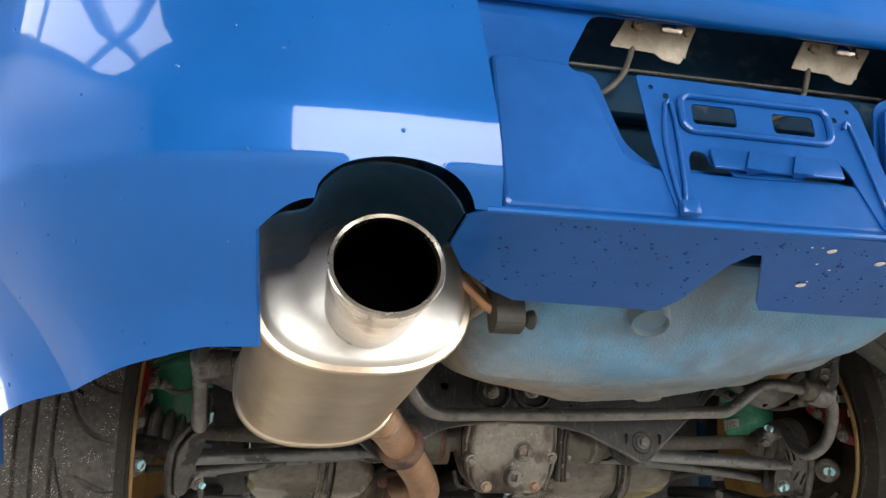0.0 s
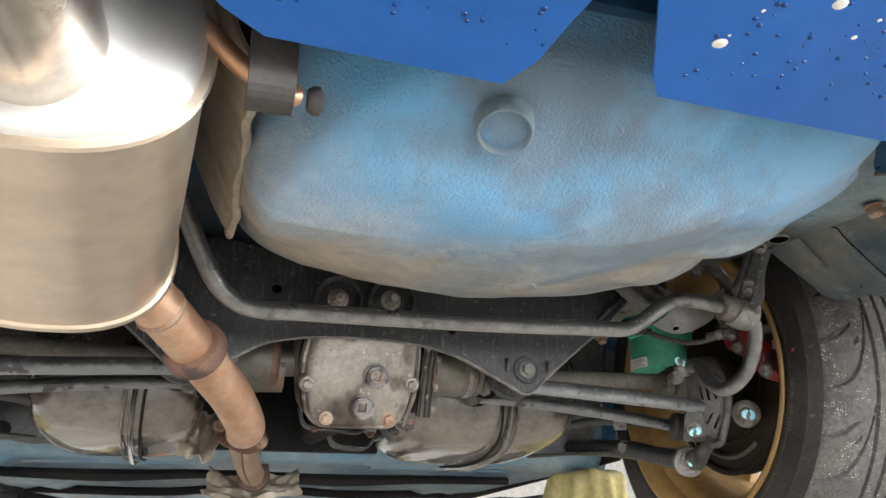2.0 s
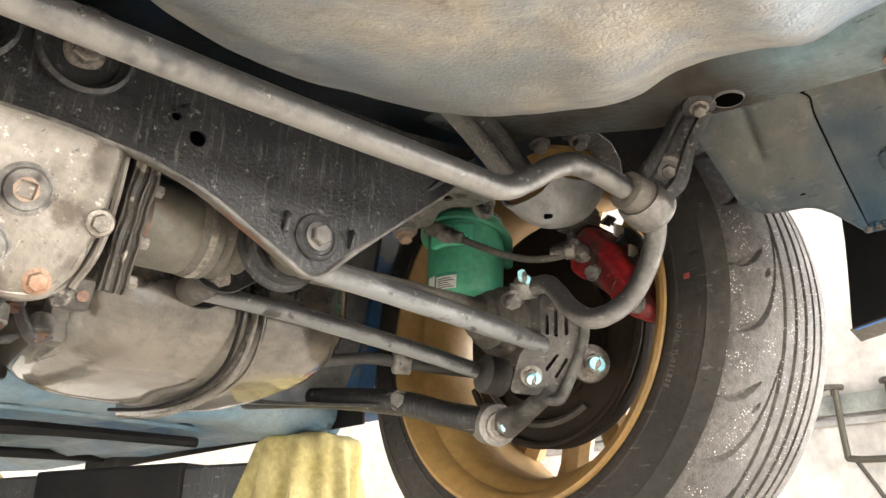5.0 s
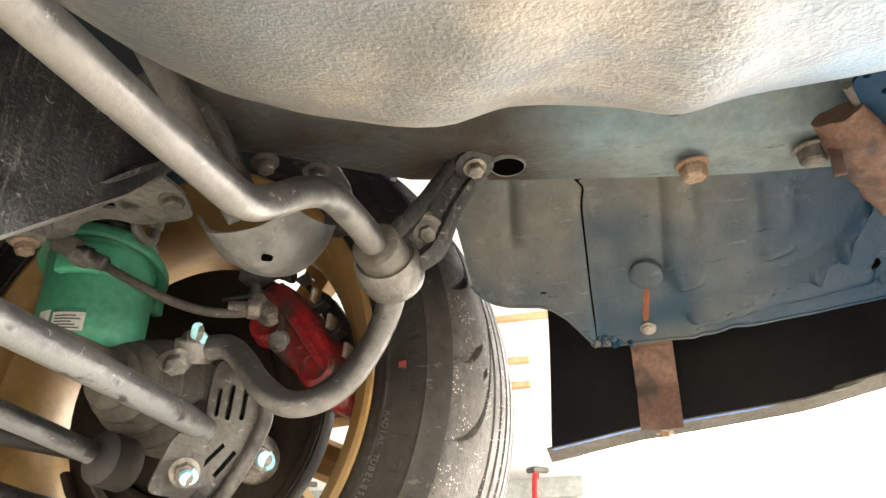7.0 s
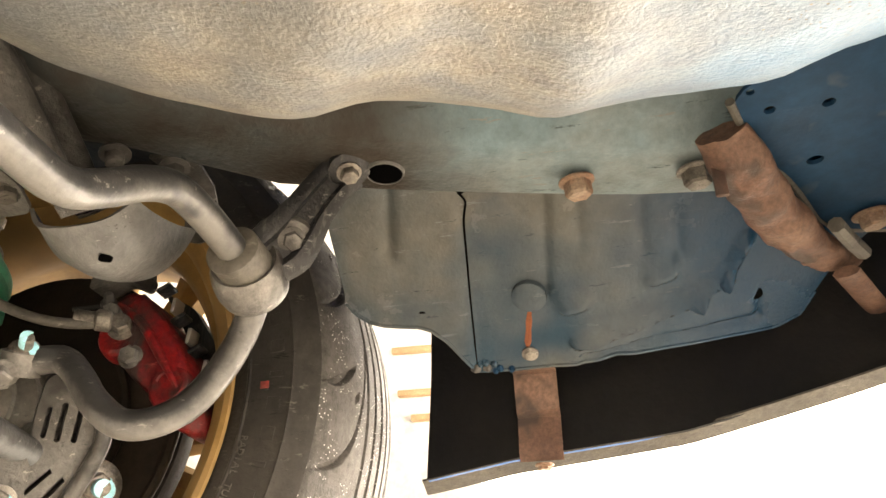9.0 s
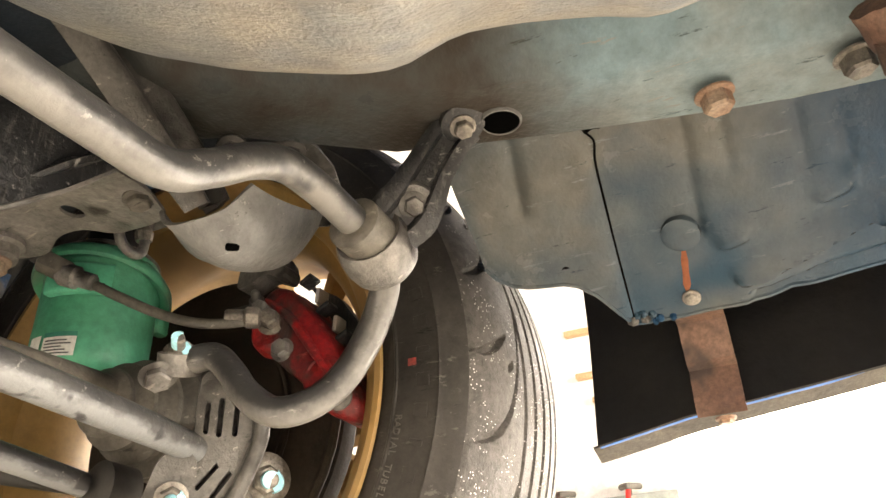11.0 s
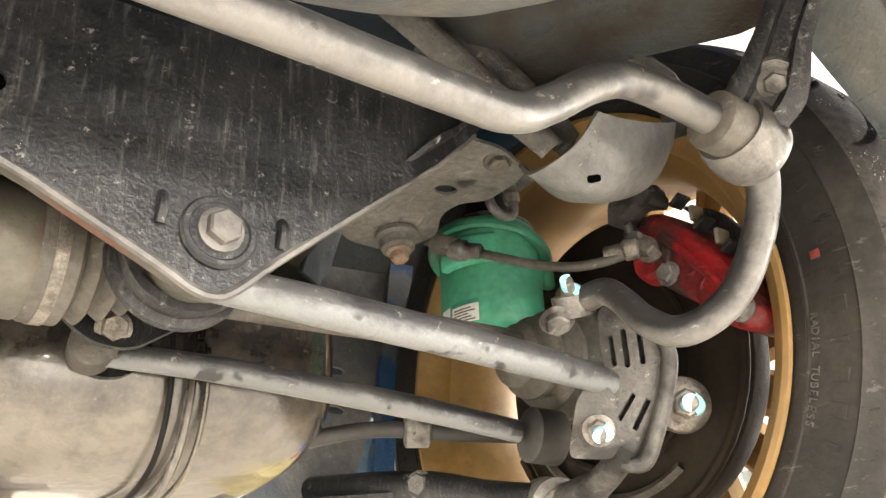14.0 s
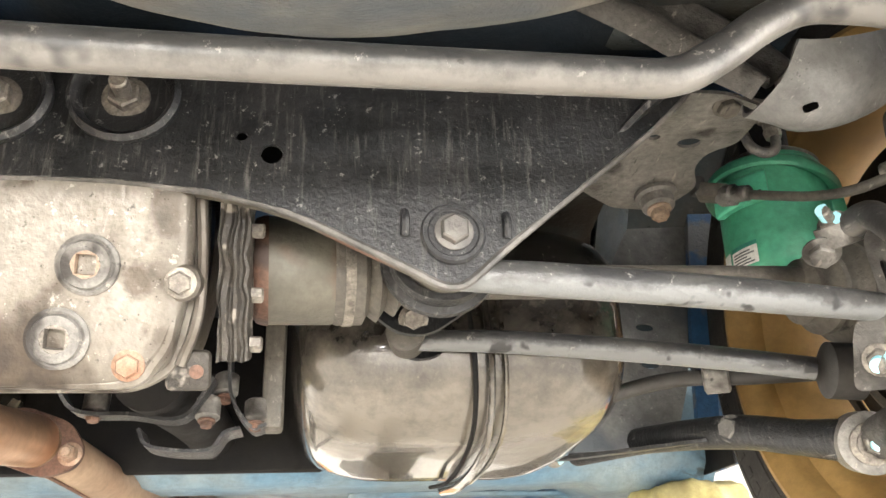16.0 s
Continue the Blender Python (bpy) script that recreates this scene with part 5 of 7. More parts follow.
for sx, dy in ((1, 0.0), (-1, -0.05)):
    part("bar_bush", lathe([(-0.018, 0.016), (-0.016, 0.0185), (0.014, 0.0185), (0.018, 0.015)], (0.498 * sx, -0.170 + dy, 0.1005), (1 * sx, -0.05, -0.12), 26), GRIT, bar, "dusty rubber bush")
    cl = lathe([(-0.014, 0.0195), (-0.016, 0.0225), (-0.012, 0.0245), (-0.004, 0.0258), (0.006, 0.0258), (0.014, 0.0240), (0.018, 0.0205), (0.019, 0.015)], (0.515 * sx, -0.168 + dy, 0.0985), (1 * sx, 0.10, -0.25), 36)
    part("bar_clamp", cl, CAST, bar, "pressed steel clamp strap")
    # hanger plate from the rail to the clamp
    hb = bmesh.new()
    spine = curve([(0.508 * sx, -0.240 + dy, 0.173), (0.507 * sx, -0.228 + dy, 0.163), (0.505 * sx, -0.214 + dy, 0.142), (0.504 * sx, -0.200 + dy, 0.118), (0.503 * sx, -0.186 + dy, 0.105)], 6)
    wid = np.interp(np.linspace(0, 1, len(spine)), [0, 0.2, 0.5, 0.8, 1], [0.0150, 0.0155, 0.0170, 0.0230, 0.0210])
    rows = []
    for i, p in enumerate(spine):
        w = wid[i]
        prof_b = [(-w, -0.011), (-w, -0.003), (-w + 0.004, 0), (-w * 0.45, 0.0), (-w * 0.3, -0.006), (w * 0.3, -0.006), (w * 0.45, 0), (w - 0.004, 0), (w, -0.003), (w, -0.011)]
        d = (spine[min(i + 1, len(spine) - 1)] - spine[max(0, i - 1)]).normalized()
        wd = V((0.62 * sx, -0.65, -0.44)).normalized()
        wd = (wd - d * wd.dot(d)).normalized()
        nrm = d.cross(wd)
        if nrm.dot(V((-0.75 * sx, -0.3, -0.55))) < 0:
            nrm = -nrm
        rows.append([p + wd * x + nrm * h for x, h in prof_b])
    grid(hb, rows)
    part("bar_hanger", thicken(hb, 0.0025), BLACK, bar, "grimy grey pressed hanger bracket")
    part("hanger_eye", lathe([(-0.002, 0.0155), (0.0, 0.016), (0.003, 0.0148), (0.004, 0.012), (0.004, 0)], (0.508 * sx, -0.238 + dy, 0.1735), (-0.3 * sx, -0.25, -0.9), 28), BLACK, bar)
    part("clamp_seat", lathe([(-0.006, 0.0165), (0.0, 0.0165), (0.003, 0.014), (0.003, 0)], (0.512 * sx, -0.197 + dy, 0.1225), (-0.65 * sx, -0.45, -0.6), 26), CAST, bar, "raised seat of the clamp bolt")
    bolt(bar, (0.507 * sx, -0.2385 + dy, 0.1695), (-0.3 * sx, -0.25, -0.9), 0.0066, 0.008, BOLT)
    bolt(bar, (0.5100 * sx, -0.1985 + dy, 0.1207), (-0.65 * sx, -0.45, -0.6), 0.0070, 0.007, CAST, washer=1.4)

# ---- lateral links, trailing arms, hub carriers ----
def suspension(sx):
    S = lambda x, y, z: (x * sx, y, z)
    l1 = part("rear_lateral_link", tube([S(0.235, -0.012, 0.010), S(0.30, -0.012, 0.008), S(0.46, -0.008, 0.0), S(0.545, -0.003, -0.005)], [0.0100, 0.0115, 0.0115, 0.0100], 18, 6), ARM, car, "dusty grey tubular lateral link, floor light painted below")
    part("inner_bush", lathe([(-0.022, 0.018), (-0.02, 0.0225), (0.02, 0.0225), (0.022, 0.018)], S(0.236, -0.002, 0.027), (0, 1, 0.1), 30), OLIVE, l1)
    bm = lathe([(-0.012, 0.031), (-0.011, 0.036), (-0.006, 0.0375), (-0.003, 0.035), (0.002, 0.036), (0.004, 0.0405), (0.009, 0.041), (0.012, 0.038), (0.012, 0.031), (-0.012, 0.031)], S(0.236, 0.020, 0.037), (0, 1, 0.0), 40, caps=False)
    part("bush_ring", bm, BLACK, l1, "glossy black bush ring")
    l2 = part("front_lateral_link", tube([S(0.235, 0.180, 0.030), S(0.32, 0.165, 0.024), S(0.46, 0.135, 0.004), S(0.555, 0.112, -0.014)], [0.009, 0.0100, 0.0100, 0.0095], 18, 6), ARM, car, "dusty grey tubular lateral link, floor light painted below")
    part("inner_bush", lathe([(-0.02, 0.0135), (-0.018, 0.0165), (0.018, 0.0165), (0.02, 0.0135)], S(0.228, 0.180, 0.034), (0.15 * sx, 1, 0.1), 26), GRIT, l2)
    part("outer_bush", lathe([(-0.016, 0.017), (-0.013, 0.023), (0.013, 0.023), (0.016, 0.017)], S(0.575, 0.105, -0.018), (1 * sx, -0.2, -0.1), 28), RUB, l2, "black rubber outer bush")
    # bracket of the front link under the half shaft
    mb = frame3(S(0.229, 0.136, 0.045), S(1, 0, 0), (0, 0.25, 1))
    lb = part("link_bracket", plate(round2([(-0.085, 0.060), (-0.055, 0.014), (-0.014, -0.026), (0.012, -0.028), (0.050, 0.000), (0.085, 0.045)], 0.012), 0.004, mb), BLACK, car, "black steel bracket for the front link", smooth=False)
    bolt(lb, S(0.229, 0.132, 0.032), (0, -1, -0.25), 0.009, 0.009, BOLT)
    part("bracket_tail", plate(round2([(-0.12, 0.07), (-0.02, -0.03), (0.0, -0.045), (0.025, -0.04), (0.045, -0.015), (0.05, 0.03)], 0.012), 0.004, frame3(S(0.236, 0.214, 0.062), S(1, 0, 0), (0, 0.3, 1))), BLACK, lb, smooth=False)
    # toe bracket: the ribbed hub carrier
    m_k = frame3(S(0.555, -0.025, 0.0), S(0.685, -0.729, 0.0), S(-0.307, -0.288, 0.907))
    kn_out = round2([(-0.024, 0.046), (-0.012, 0.052), (0.004, 0.044), (0.016, 0.024), (0.021, 0.006), (0.013, -0.024), (0.002, -0.050), (-0.008, -0.066), (-0.026, -0.064), (-0.034, -0.036), (-0.024, -0.012), (-0.026, 0.02)], 0.010)
    slots = [rect2(-0.0105, 0.002, -0.0065, 0.030, 0.0018), rect2(0.0005, 0.003, 0.0045, 0.033, 0.0018), rect2(-0.0195, 0.004, -0.016, 0.026, 0.0016),
             [(-0.022, -0.034), (-0.019, -0.036), (-0.006, -0.019), (-0.008, -0.016)], [(-0.012, -0.042), (-0.009, -0.044), (0.004, -0.024), (0.001, -0.021)]]
    if sx < 0:
        m_k = m_k @ Matrix.Diagonal((1, 1, -1, 1))
    kn = part("hub_carrier", plate(kn_out, 0.012, m_k, slots), IRON, car, "grey cast hub carrier bracket with slotted ribs", smooth=True, sharp=30)
    part("carrier_back", plate([(p[0] * 0.92, p[1] * 0.94) for p in kn_out], 0.004, m_k @ Matrix.Translation((0, 0, -0.016 if sx > 0 else 0.016))), IRON, kn)
    part("carrier_rim", tube([m_k @ V((x, y, 0.002)) for x, y in ((0.004, 0.046), (0.015, 0.028), (0.021, 0.006), (0.013, -0.024), (0.002, -0.050), (-0.008, -0.066), (-0.024, -0.066))], [0.004, 0.0055, 0.006, 0.006, 0.0065, 0.007, 0.005], 10, 6), IRON, kn)
    part("carrier_web", tube([S(0.56, -0.01, 0.0), S(0.60, 0.03, 0.02), S(0.66, 0.09, 0.03)], [0.012, 0.015, 0.022], 14, 5), IRON, kn)
    part("carrier_arm", tube([S(0.560, 0.004, -0.052), S(0.572, 0.045, -0.066), S(0.588, 0.095, -0.074)], [0.010, 0.011, 0.018], 12, 5), IRON, kn)
    bolt(kn, S(0.528, -0.001, -0.041), (-0.66 * sx, -0.62, -0.42), 0.0085, 0.008, BOLT, 0.010, mark=True)
    part("link_ear", plate(round2([(-0.060, -0.056), (-0.028, -0.060), (-0.021, -0.046), (-0.021, -0.012), (-0.034, 0.0), (-0.048, -0.014)], 0.007), 0.007, m_k @ Matrix.Translation((0, 0, 0.010 if sx > 0 else -0.010))), IRON, kn, smooth=False)
    part("hub_bolt_boss", lathe([(-0.07, 0.018), (-0.02, 0.019), (-0.012, 0.0205), (0.0, 0.0225), (0.002, 0.021)], S(0.630, 0.002, -0.012), (-0.62 * sx, -0.75, -0.2), 30), IRON, kn)
    part("large_washer", lathe([(0, 0.0215), (0.003, 0.0215), (0.0045, 0.0195), (0.0045, 0)], S(0.629, 0.000, -0.012), (-0.62 * sx, -0.75, -0.2), 30), BOLT, kn)
    bolt(kn, S(0.626, -0.004, -0.013), (-0.62 * sx, -0.75, -0.2), 0.0115, 0.012, BOLT, 0.008, mark=True)
    # trailing arm
    tr = part("trailing_arm", tube([S(0.583, 0.118, -0.072), S(0.57, 0.18, -0.056), S(0.552, 0.262, -0.034), S(0.52, 0.40, -0.014), S(0.49, 0.56, 0.0)], [0.018, 0.0155, 0.0165, 0.0150, 0.0150], 16, 6), BLACK, car, "black steel trailing arm")
    part("arm_eye", lathe([(-0.018, 0.018), (-0.015, 0.0245), (0.015, 0.0245), (0.018, 0.018)], S(0.588, 0.118, -0.073), (-0.35 * sx, -0.9, -0.2), 30), CAST, tr)
    part("eye_washer", lathe([(0, 0.0165), (0.003, 0.0165), (0.004, 0.0145), (0.004, 0)], S(0.581, 0.102, -0.077), (-0.35 * sx, -0.9, -0.2), 26), BOLT, tr)
    bolt(tr, S(0.579, 0.098, -0.078), (-0.35 * sx, -0.9, -0.2), 0.0085, 0.011, BOLT, 0.004, mark=True)
    bolt(tr, S(0.545, 0.247, -0.034), (-0.8 * sx, -0.5, 0.0), 0.010, 0.010, CAST)
    part("channel", plate(round2([(-0.15, -0.026), (0.15, -0.022), (0.15, 0.022), (-0.15, 0.026)], 0.008), 0.004, frame3(S(0.485, 0.42, -0.026), S(-0.45, 0.88, 0.08), (1, 0.3, 0.1))), BLACK, tr, "black steel channel", smooth=False)
    bolt(tr, S(0.45, 0.53, -0.008), (-0.2 * sx, -0.9, -0.3), 0.01, 0.012, BOLT, mark=True)
    # parking brake cable with clip
    cb = part("brake_cable", tube([S(0.41, 0.285, -0.008), S(0.44, 0.262, 0.004), S(0.49, 0.232, 0.010), S(0.55, 0.20, 0.004), S(0.63, 0.165, 0.0)], 0.0075, 10, 6), RUB, car, "black parking brake cable")
    part("cable_clip", lathe([(-0.012, 0.013), (-0.010, 0.016), (0.010, 0.016), (0.012, 0.013)], S(0.522, 0.214, 0.008), (0.8 * sx, -0.45, -0.03), 18), CAST, cb)
    # half shaft
    ax_ob = part("half_shaft", tube([S(0.10, 0.068, 0.036), S(0.60, 0.10, 0.058)], 0.0135, 16, 1), GRIT, car, "dusty steel half shaft")
    a = V(S(0.50, 0.032, 0.022)).normalized()
    o = V(S(0.110, 0.066, 0.044))
    part("inner_joint", lathe([(-0.03, 0.018), (-0.02, 0.020), (-0.004, 0.0205), (-0.003, 0.034), (0.0, 0.0375), (0.004, 0.039), (0.052, 0.0395), (0.054, 0.038), (0.060, 0.037)], o, a, 40), [OLIVE], ax_ob, "grey-green cylindrical inner joint")
    part("joint_rust_edge", lathe([(-0.0035, 0.033), (-0.0005, 0.0376), (0.0045, 0.0393), (0.008, 0.0395)], o, a, 40), RUST, ax_ob)
    part("boot_clamp", lathe([(0.060, 0.039), (0.060, 0.0408), (0.067, 0.0408), (0.067, 0.039)], o, a, 40), BOLT, ax_ob, "shiny boot clamp band")
    part("inner_boot", lathe([(0.052, 0.038), (0.056, 0.040), (0.074, 0.040), (0.078, 0.033), (0.085, 0.038), (0.091, 0.029), (0.098, 0.034), (0.104, 0.025), (0.110, 0.029), (0.114, 0.019), (0.122, 0.0165), (0.135, 0.015)], o, a, 40), GRIT, ax_ob, "ribbed dusty rubber boot")
    o2 = V(S(0.614, 0.106, 0.052))
    part("outer_boot", lathe([(-0.080, 0.0150), (-0.070, 0.0165), (-0.067, 0.022), (-0.063, 0.0275), (-0.059, 0.028), (-0.054, 0.0205), (-0.050, 0.024), (-0.046, 0.036), (-0.042, 0.0365), (-0.036, 0.027), (-0.031, 0.031), (-0.026, 0.044), (-0.021, 0.0445), (-0.014, 0.034), (-0.009, 0.038), (-0.003, 0.051), (0.003, 0.0515), (0.010, 0.042), (0.015, 0.045), (0.021, 0.055), (0.05, 0.055), (0.06, 0.05)], o2, a, 48), GRIT, ax_ob, "large ribbed dusty rubber boot")
    # green strut with a label
    st_ax = V(S(0.10, 0.06, 1)).normalized()
    st0 = V(S(0.585, 0.166, 0.100))
    st = part("strut_body", lathe([(-0.024, 0.030), (-0.020, 0.040), (-0.014, 0.0470), (-0.006, 0.0500), (0.060, 0.0510), (0.078, 0.0512), (0.080, 0.0525), (0.084, 0.0525), (0.086, 0.0505), (0.092, 0.0500), (0.0935, 0.0465), (0.0965, 0.0460), (0.0975, 0.0485), (0.101, 0.0485), (0.102, 0.045), (0.106, 0.044), (0.107, 0.026), (0.112, 0.024)], st0, st_ax, 56), GREEN, car, "bright green painted strut cup, dusty on top")
    # perch skirt that dips outwards
    sk = bmesh.new()
    rows = []
    for r_, dz in ((0.050, 0.030), (0.0600, 0.024), (0.0625, 0.020), (0.0630, 0.014), (0.0610, 0.011), (0.052, 0.016)):
        rows.append([st0 + st_ax * (0.062 + dz - 0.016 * math.cos(t - (0.2 if sx > 0 else 2.94))) + V((r_ * math.cos(t), r_ * math.sin(t), 0)) for t in (2 * math.pi * k / 48 for k in range(48))])
    grid(sk, rows, close_v=True)
    part("perch_skirt", sk, GREEN, st, "slanting green rim of the spring perch")
    # wrapped plastic clip with a slot
    cl = bmesh.new()
    b0 = 208 if sx > 0 else 332
    angs = [radians(b0 + (a_ - 27.5) * sx) for a_ in np.linspace(0, 55, 13)]
    rows = []
    for r_, z_ in ((0.0535, 0.050), (0.0600, 0.050), (0.0615, 0.0515), (0.0620, 0.053), (0.0620, 0.076), (0.0612, 0.079), (0.0600, 0.080), (0.0535, 0.080)):
        rows.append([st0 + st_ax * z_ + V((r_ * math.cos(t), r_ * math.sin(t), 0)) for t in angs])
    vs, _ = grid(cl, rows)
    cl.faces.new([r_[0] for r_ in vs])
    cl.faces.new([r_[-1] for r_ in vs][::-1])
    part("strut_clip", cl, GREEN_CLIP, st, "light green plastic clip")
    fc = V((math.cos(radians(b0 + 14 * sx)), math.sin(radians(b0 + 14 * sx)), 0))
    mc = frame3(st0 + st_ax * 0.057 + fc * 0.0612, st_ax.cross(fc), st_ax)
    # black block in place of the slot's shaded opening
    part("clip_slot", block((0, 0, 0), (0.018, 0.0035, 0.0030), 0.001), BLACK_DULL, st).matrix_local = mc
    part("strut_tube", tube([st0 + st_ax * 0.10, st0 + st_ax * 0.32], 0.024, 18, 1), BLACK_DULL, st)
    for z_, r_ in ((0.104, 0.047), (0.110, 0.040)):
        part("strut_ring", lathe([(z_ - 0.0012, r_), (z_, r_ + 0.0018), (z_ + 0.0014, r_ + 0.0015), (z_ + 0.002, r_ - 0.001)], st0, st_ax, 36), CAST, st, "dusty wire ring on the perch")
    part("body_lug", block(st0 + st_ax * 0.050 + V(S(0.040, -0.037, 0)), (0.016, 0.012, 0.024), 0.004), GREEN, st, "small cast lug")
    if sx > 0:
        def patch(a0, a1, z0, z1, r_):
            bm_ = bmesh.new()
            grid(bm_, [[st0 + st_ax * z_ + V((r_ * math.cos(t), r_ * math.sin(t), 0)) for t in (radians(a0 + (a1 - a0) * k / 8) for k in range(9))] for z_ in (z0, z1)])
            return thicken(bm_, 0.0004)

        part("paper_label", patch(184, 216, -0.008, 0.010, 0.0520), WHITE_LABEL, st, "small white printed label")
        part("label_band", patch(184, 216, 0.0104, 0.0145, 0.0520), GREEN_INK, st)
        part("label_tab", patch(166, 180, -0.010, 0.013, 0.0520), WHITE_LABEL, st, "narrow white label strip")
        for k in range(5):
            part("label_print", patch(187, 212 - 4 * (k % 3), -0.0062 + 0.003 * k, -0.0050 + 0.003 * k, 0.0524), INK, st)
    # brake hose and small lines
    hs = part("brake_hose", tube([S(0.537, 0.118, 0.150), S(0.546, 0.094, 0.136), S(0.560, 0.066, 0.121), S(0.574, 0.040, 0.112), S(0.588, 0.018, 0.111), S(0.604, -0.002, 0.116)], 0.0044, 12, 7), GRIT, car, "thin braided brake hose")
    part("hose_end", lathe([(-0.022, 0.0052), (-0.020, 0.0068), (-0.006, 0.0068), (-0.004, 0.0092), (0.006, 0.0092), (0.008, 0.006)], S(0.601, 0.001, 0.1175), (0.55 * sx, -0.8, 0.0), 12), BOLT, hs)
    part("hose_fitting", lathe([(-0.020, 0.0085), (-0.016, 0.0105), (-0.004, 0.0105), (-0.002, 0.008), (0.012, 0.0075), (0.014, 0.0055)], S(0.530, 0.127, 0.155), (0.35 * sx, -0.85, -0.33), 10), CAST, hs)
    part("hose_bracket", block(V(S(0.518, 0.146, 0.166)), (0.030, 0.020, 0.016), 0.004, Matrix.Rotation(radians(-35 * sx), 4, "Z") @ Matrix.Rotation(radians(20 * sx), 4, "Y")), GRIT, hs, "dark grimy hose bracket block")
    part("bracket_ear", block(V(S(0.506, 0.152, 0.176)), (0.012, 0.016, 0.018), 0.004), RUB, hs)
    part("steel_line", tube([S(0.520, 0.085, 0.215), S(0.521, 0.082, 0.190), S(0.524, 0.080, 0.176), S(0.534, 0.078, 0.169), S(0.544, 0.077, 0.173), S(0.547, 0.078, 0.188), S(0.547, 0.080, 0.200)], 0.0044, 10, 6), CAST, hs, "bent steel brake line")
    part("line_nut", lathe([(0, 0.007), (0.008, 0.008), (0.010, 0.0065), (0.016, 0.0065), (0.018, 0.0095), (0.026, 0.0095), (0.028, 0.007), (0.036, 0.008)], S(0.547, 0.079, 0.186), (-0.1 * sx, 0, 1), 8), BOLT, hs)
    part("line_plate", block(V(S(0.548, 0.085, 0.216)), (0.042, 0.030, 0.005), 0.0015, Matrix.Rotation(radians(12 * sx), 4, "Y")), CAST, hs, "small steel tab for the brake line")


suspension(1)
suspension(-1)


# ---- wheels ----
LETTER_A0, LETTER_STEP, LETTER_R = -1.755, -0.0207, 0.2500


def wheel(sx):
    cx, cy, cz = 0.732, 0.118, 0.061
    R, half = 0.317, 0.112
    rw = part("rear_wheel", lathe([(0.0, 0.03), (0.05, 0.032), (0.055, 0.0)], (cx * sx, cy, cz), (sx, 0, 0), 24), GOLD, car, "gold alloy wheel with a wet gritty tyre")
    # tyre
    prof = [(-0.106, 0.225), (-0.111, 0.232), (-0.1135, 0.243), (-0.1147, 0.244), (-0.1147, 0.2455), (-0.1138, 0.2465), (-0.1145, 0.262), (-0.1132, 0.280), (-0.1140, 0.2812), (-0.1122, 0.2835), (-0.108, 0.294), (-0.104, 0.301)]
    xs = list(np.linspace(-0.100, 0.070, 116)) + list(np.linspace(0.074, 0.100, 8))
    tread = [(x, R - 0.013 * (abs(x) / 0.100) ** 3.2) for x in xs]
    full = prof + tread + [(-a, b) for a, b in reversed(prof)]
    nt_ = 1120
    P = 2 * math.pi * R / 28
    soft = lambda d, w: max(0.0, min(1.0, (w - d) / 0.0011 + 0.5))
    bm = bmesh.new()
    rows = []
    for i in range(nt_):
        th = 2 * math.pi * i / nt_
        turn = th / (2 * math.pi) * 28
        ring = []
        for x, r in full:
            if abs(x) <= 0.1001:
                g = 0.0
                for gx, w in ((-0.024, 0.0022), (0.0, 0.0022), (0.022, 0.0022), (0.042, 0.0022), (0.062, 0.002)):
                    g = max(g, 0.006 * soft(abs(x - gx), w))
                if -0.1005 < x < -0.028:
                    t = (x + 0.1005) / 0.0725
                    # long slots that swing round into the rolling direction
                    u = (turn - 0.35 * t - 1.35 * t ** 4) % 2.0
                    d = min(u, 2 - u) * P / math.hypot(1, P * (0.35 + 5.4 * t ** 3) / 0.0725)
                    g = max(g, 0.0055 * min(1, 3 * t + 0.15) * soft(d, 0.0010 + 0.0022 * math.sin(math.pi * min(1.0, t + 0.1))))
                    # short curved slots between them
                    if t < 0.62:
                        u = (turn - 1.0 - 0.75 * t ** 1.6) % 2.0
                        d = min(u, 2 - u) * P / math.hypot(1, P * 1.2 * t ** 0.6 / 0.0725)
                        g = max(g, 0.0055 * soft(d, 0.0004 + 0.0034 * math.sin(math.pi * t / 0.62)))
                    if 0.60 < t < 0.74:
                        u = (turn - 0.45 - 0.8 * t) % 2.0
                        d = min(u, 2 - u) * P
                        g = max(g, 0.004 * soft(d, 0.0028))
                r -= g
            ring.append((sx * (cx + x), cy + r * math.sin(th), cz + r * math.cos(th)))
        rows.append(ring)
    vs, fs = grid(bm, rows, close_u=True)
    nf = len(full) - 1
    for j, f in enumerate(fs):
        if len(prof) - 1 <= j % nf < nf - len(prof) + 1:
            f.material_index = 1
    part("tyre", bm, [RUBBER, TREAD], rw, "black low-profile tyre with curved tread slots, wet and gritty", sharp=30)
    # raised marks on the sidewall
    marks = bmesh.new()
    for a0, a1, rr in ((-0.2, 0.12, 0.272), (0.5, 0.9, 0.268), (1.5, 2.1, 0.27), (2.9, 3.5, 0.27), (4.2, 4.9, 0.268), (-1.25, -0.95, 0.272)):
        for k in range(9):
            a = a0 + (a1 - a0) * k / 8
            c = V((sx * (cx - 0.1147), cy + rr * math.sin(a), cz + rr * math.cos(a)))
            block(c, (0.0012, 0.0105 if k % 3 else 0.005, 0.011), 0.0004, Matrix.Rotation(-a, 4, "X"), marks, 1)
    part("sidewall_relief", marks, RUBBER, rw, "raised unreadable marks on the sidewall")["kind"] = "stuff"
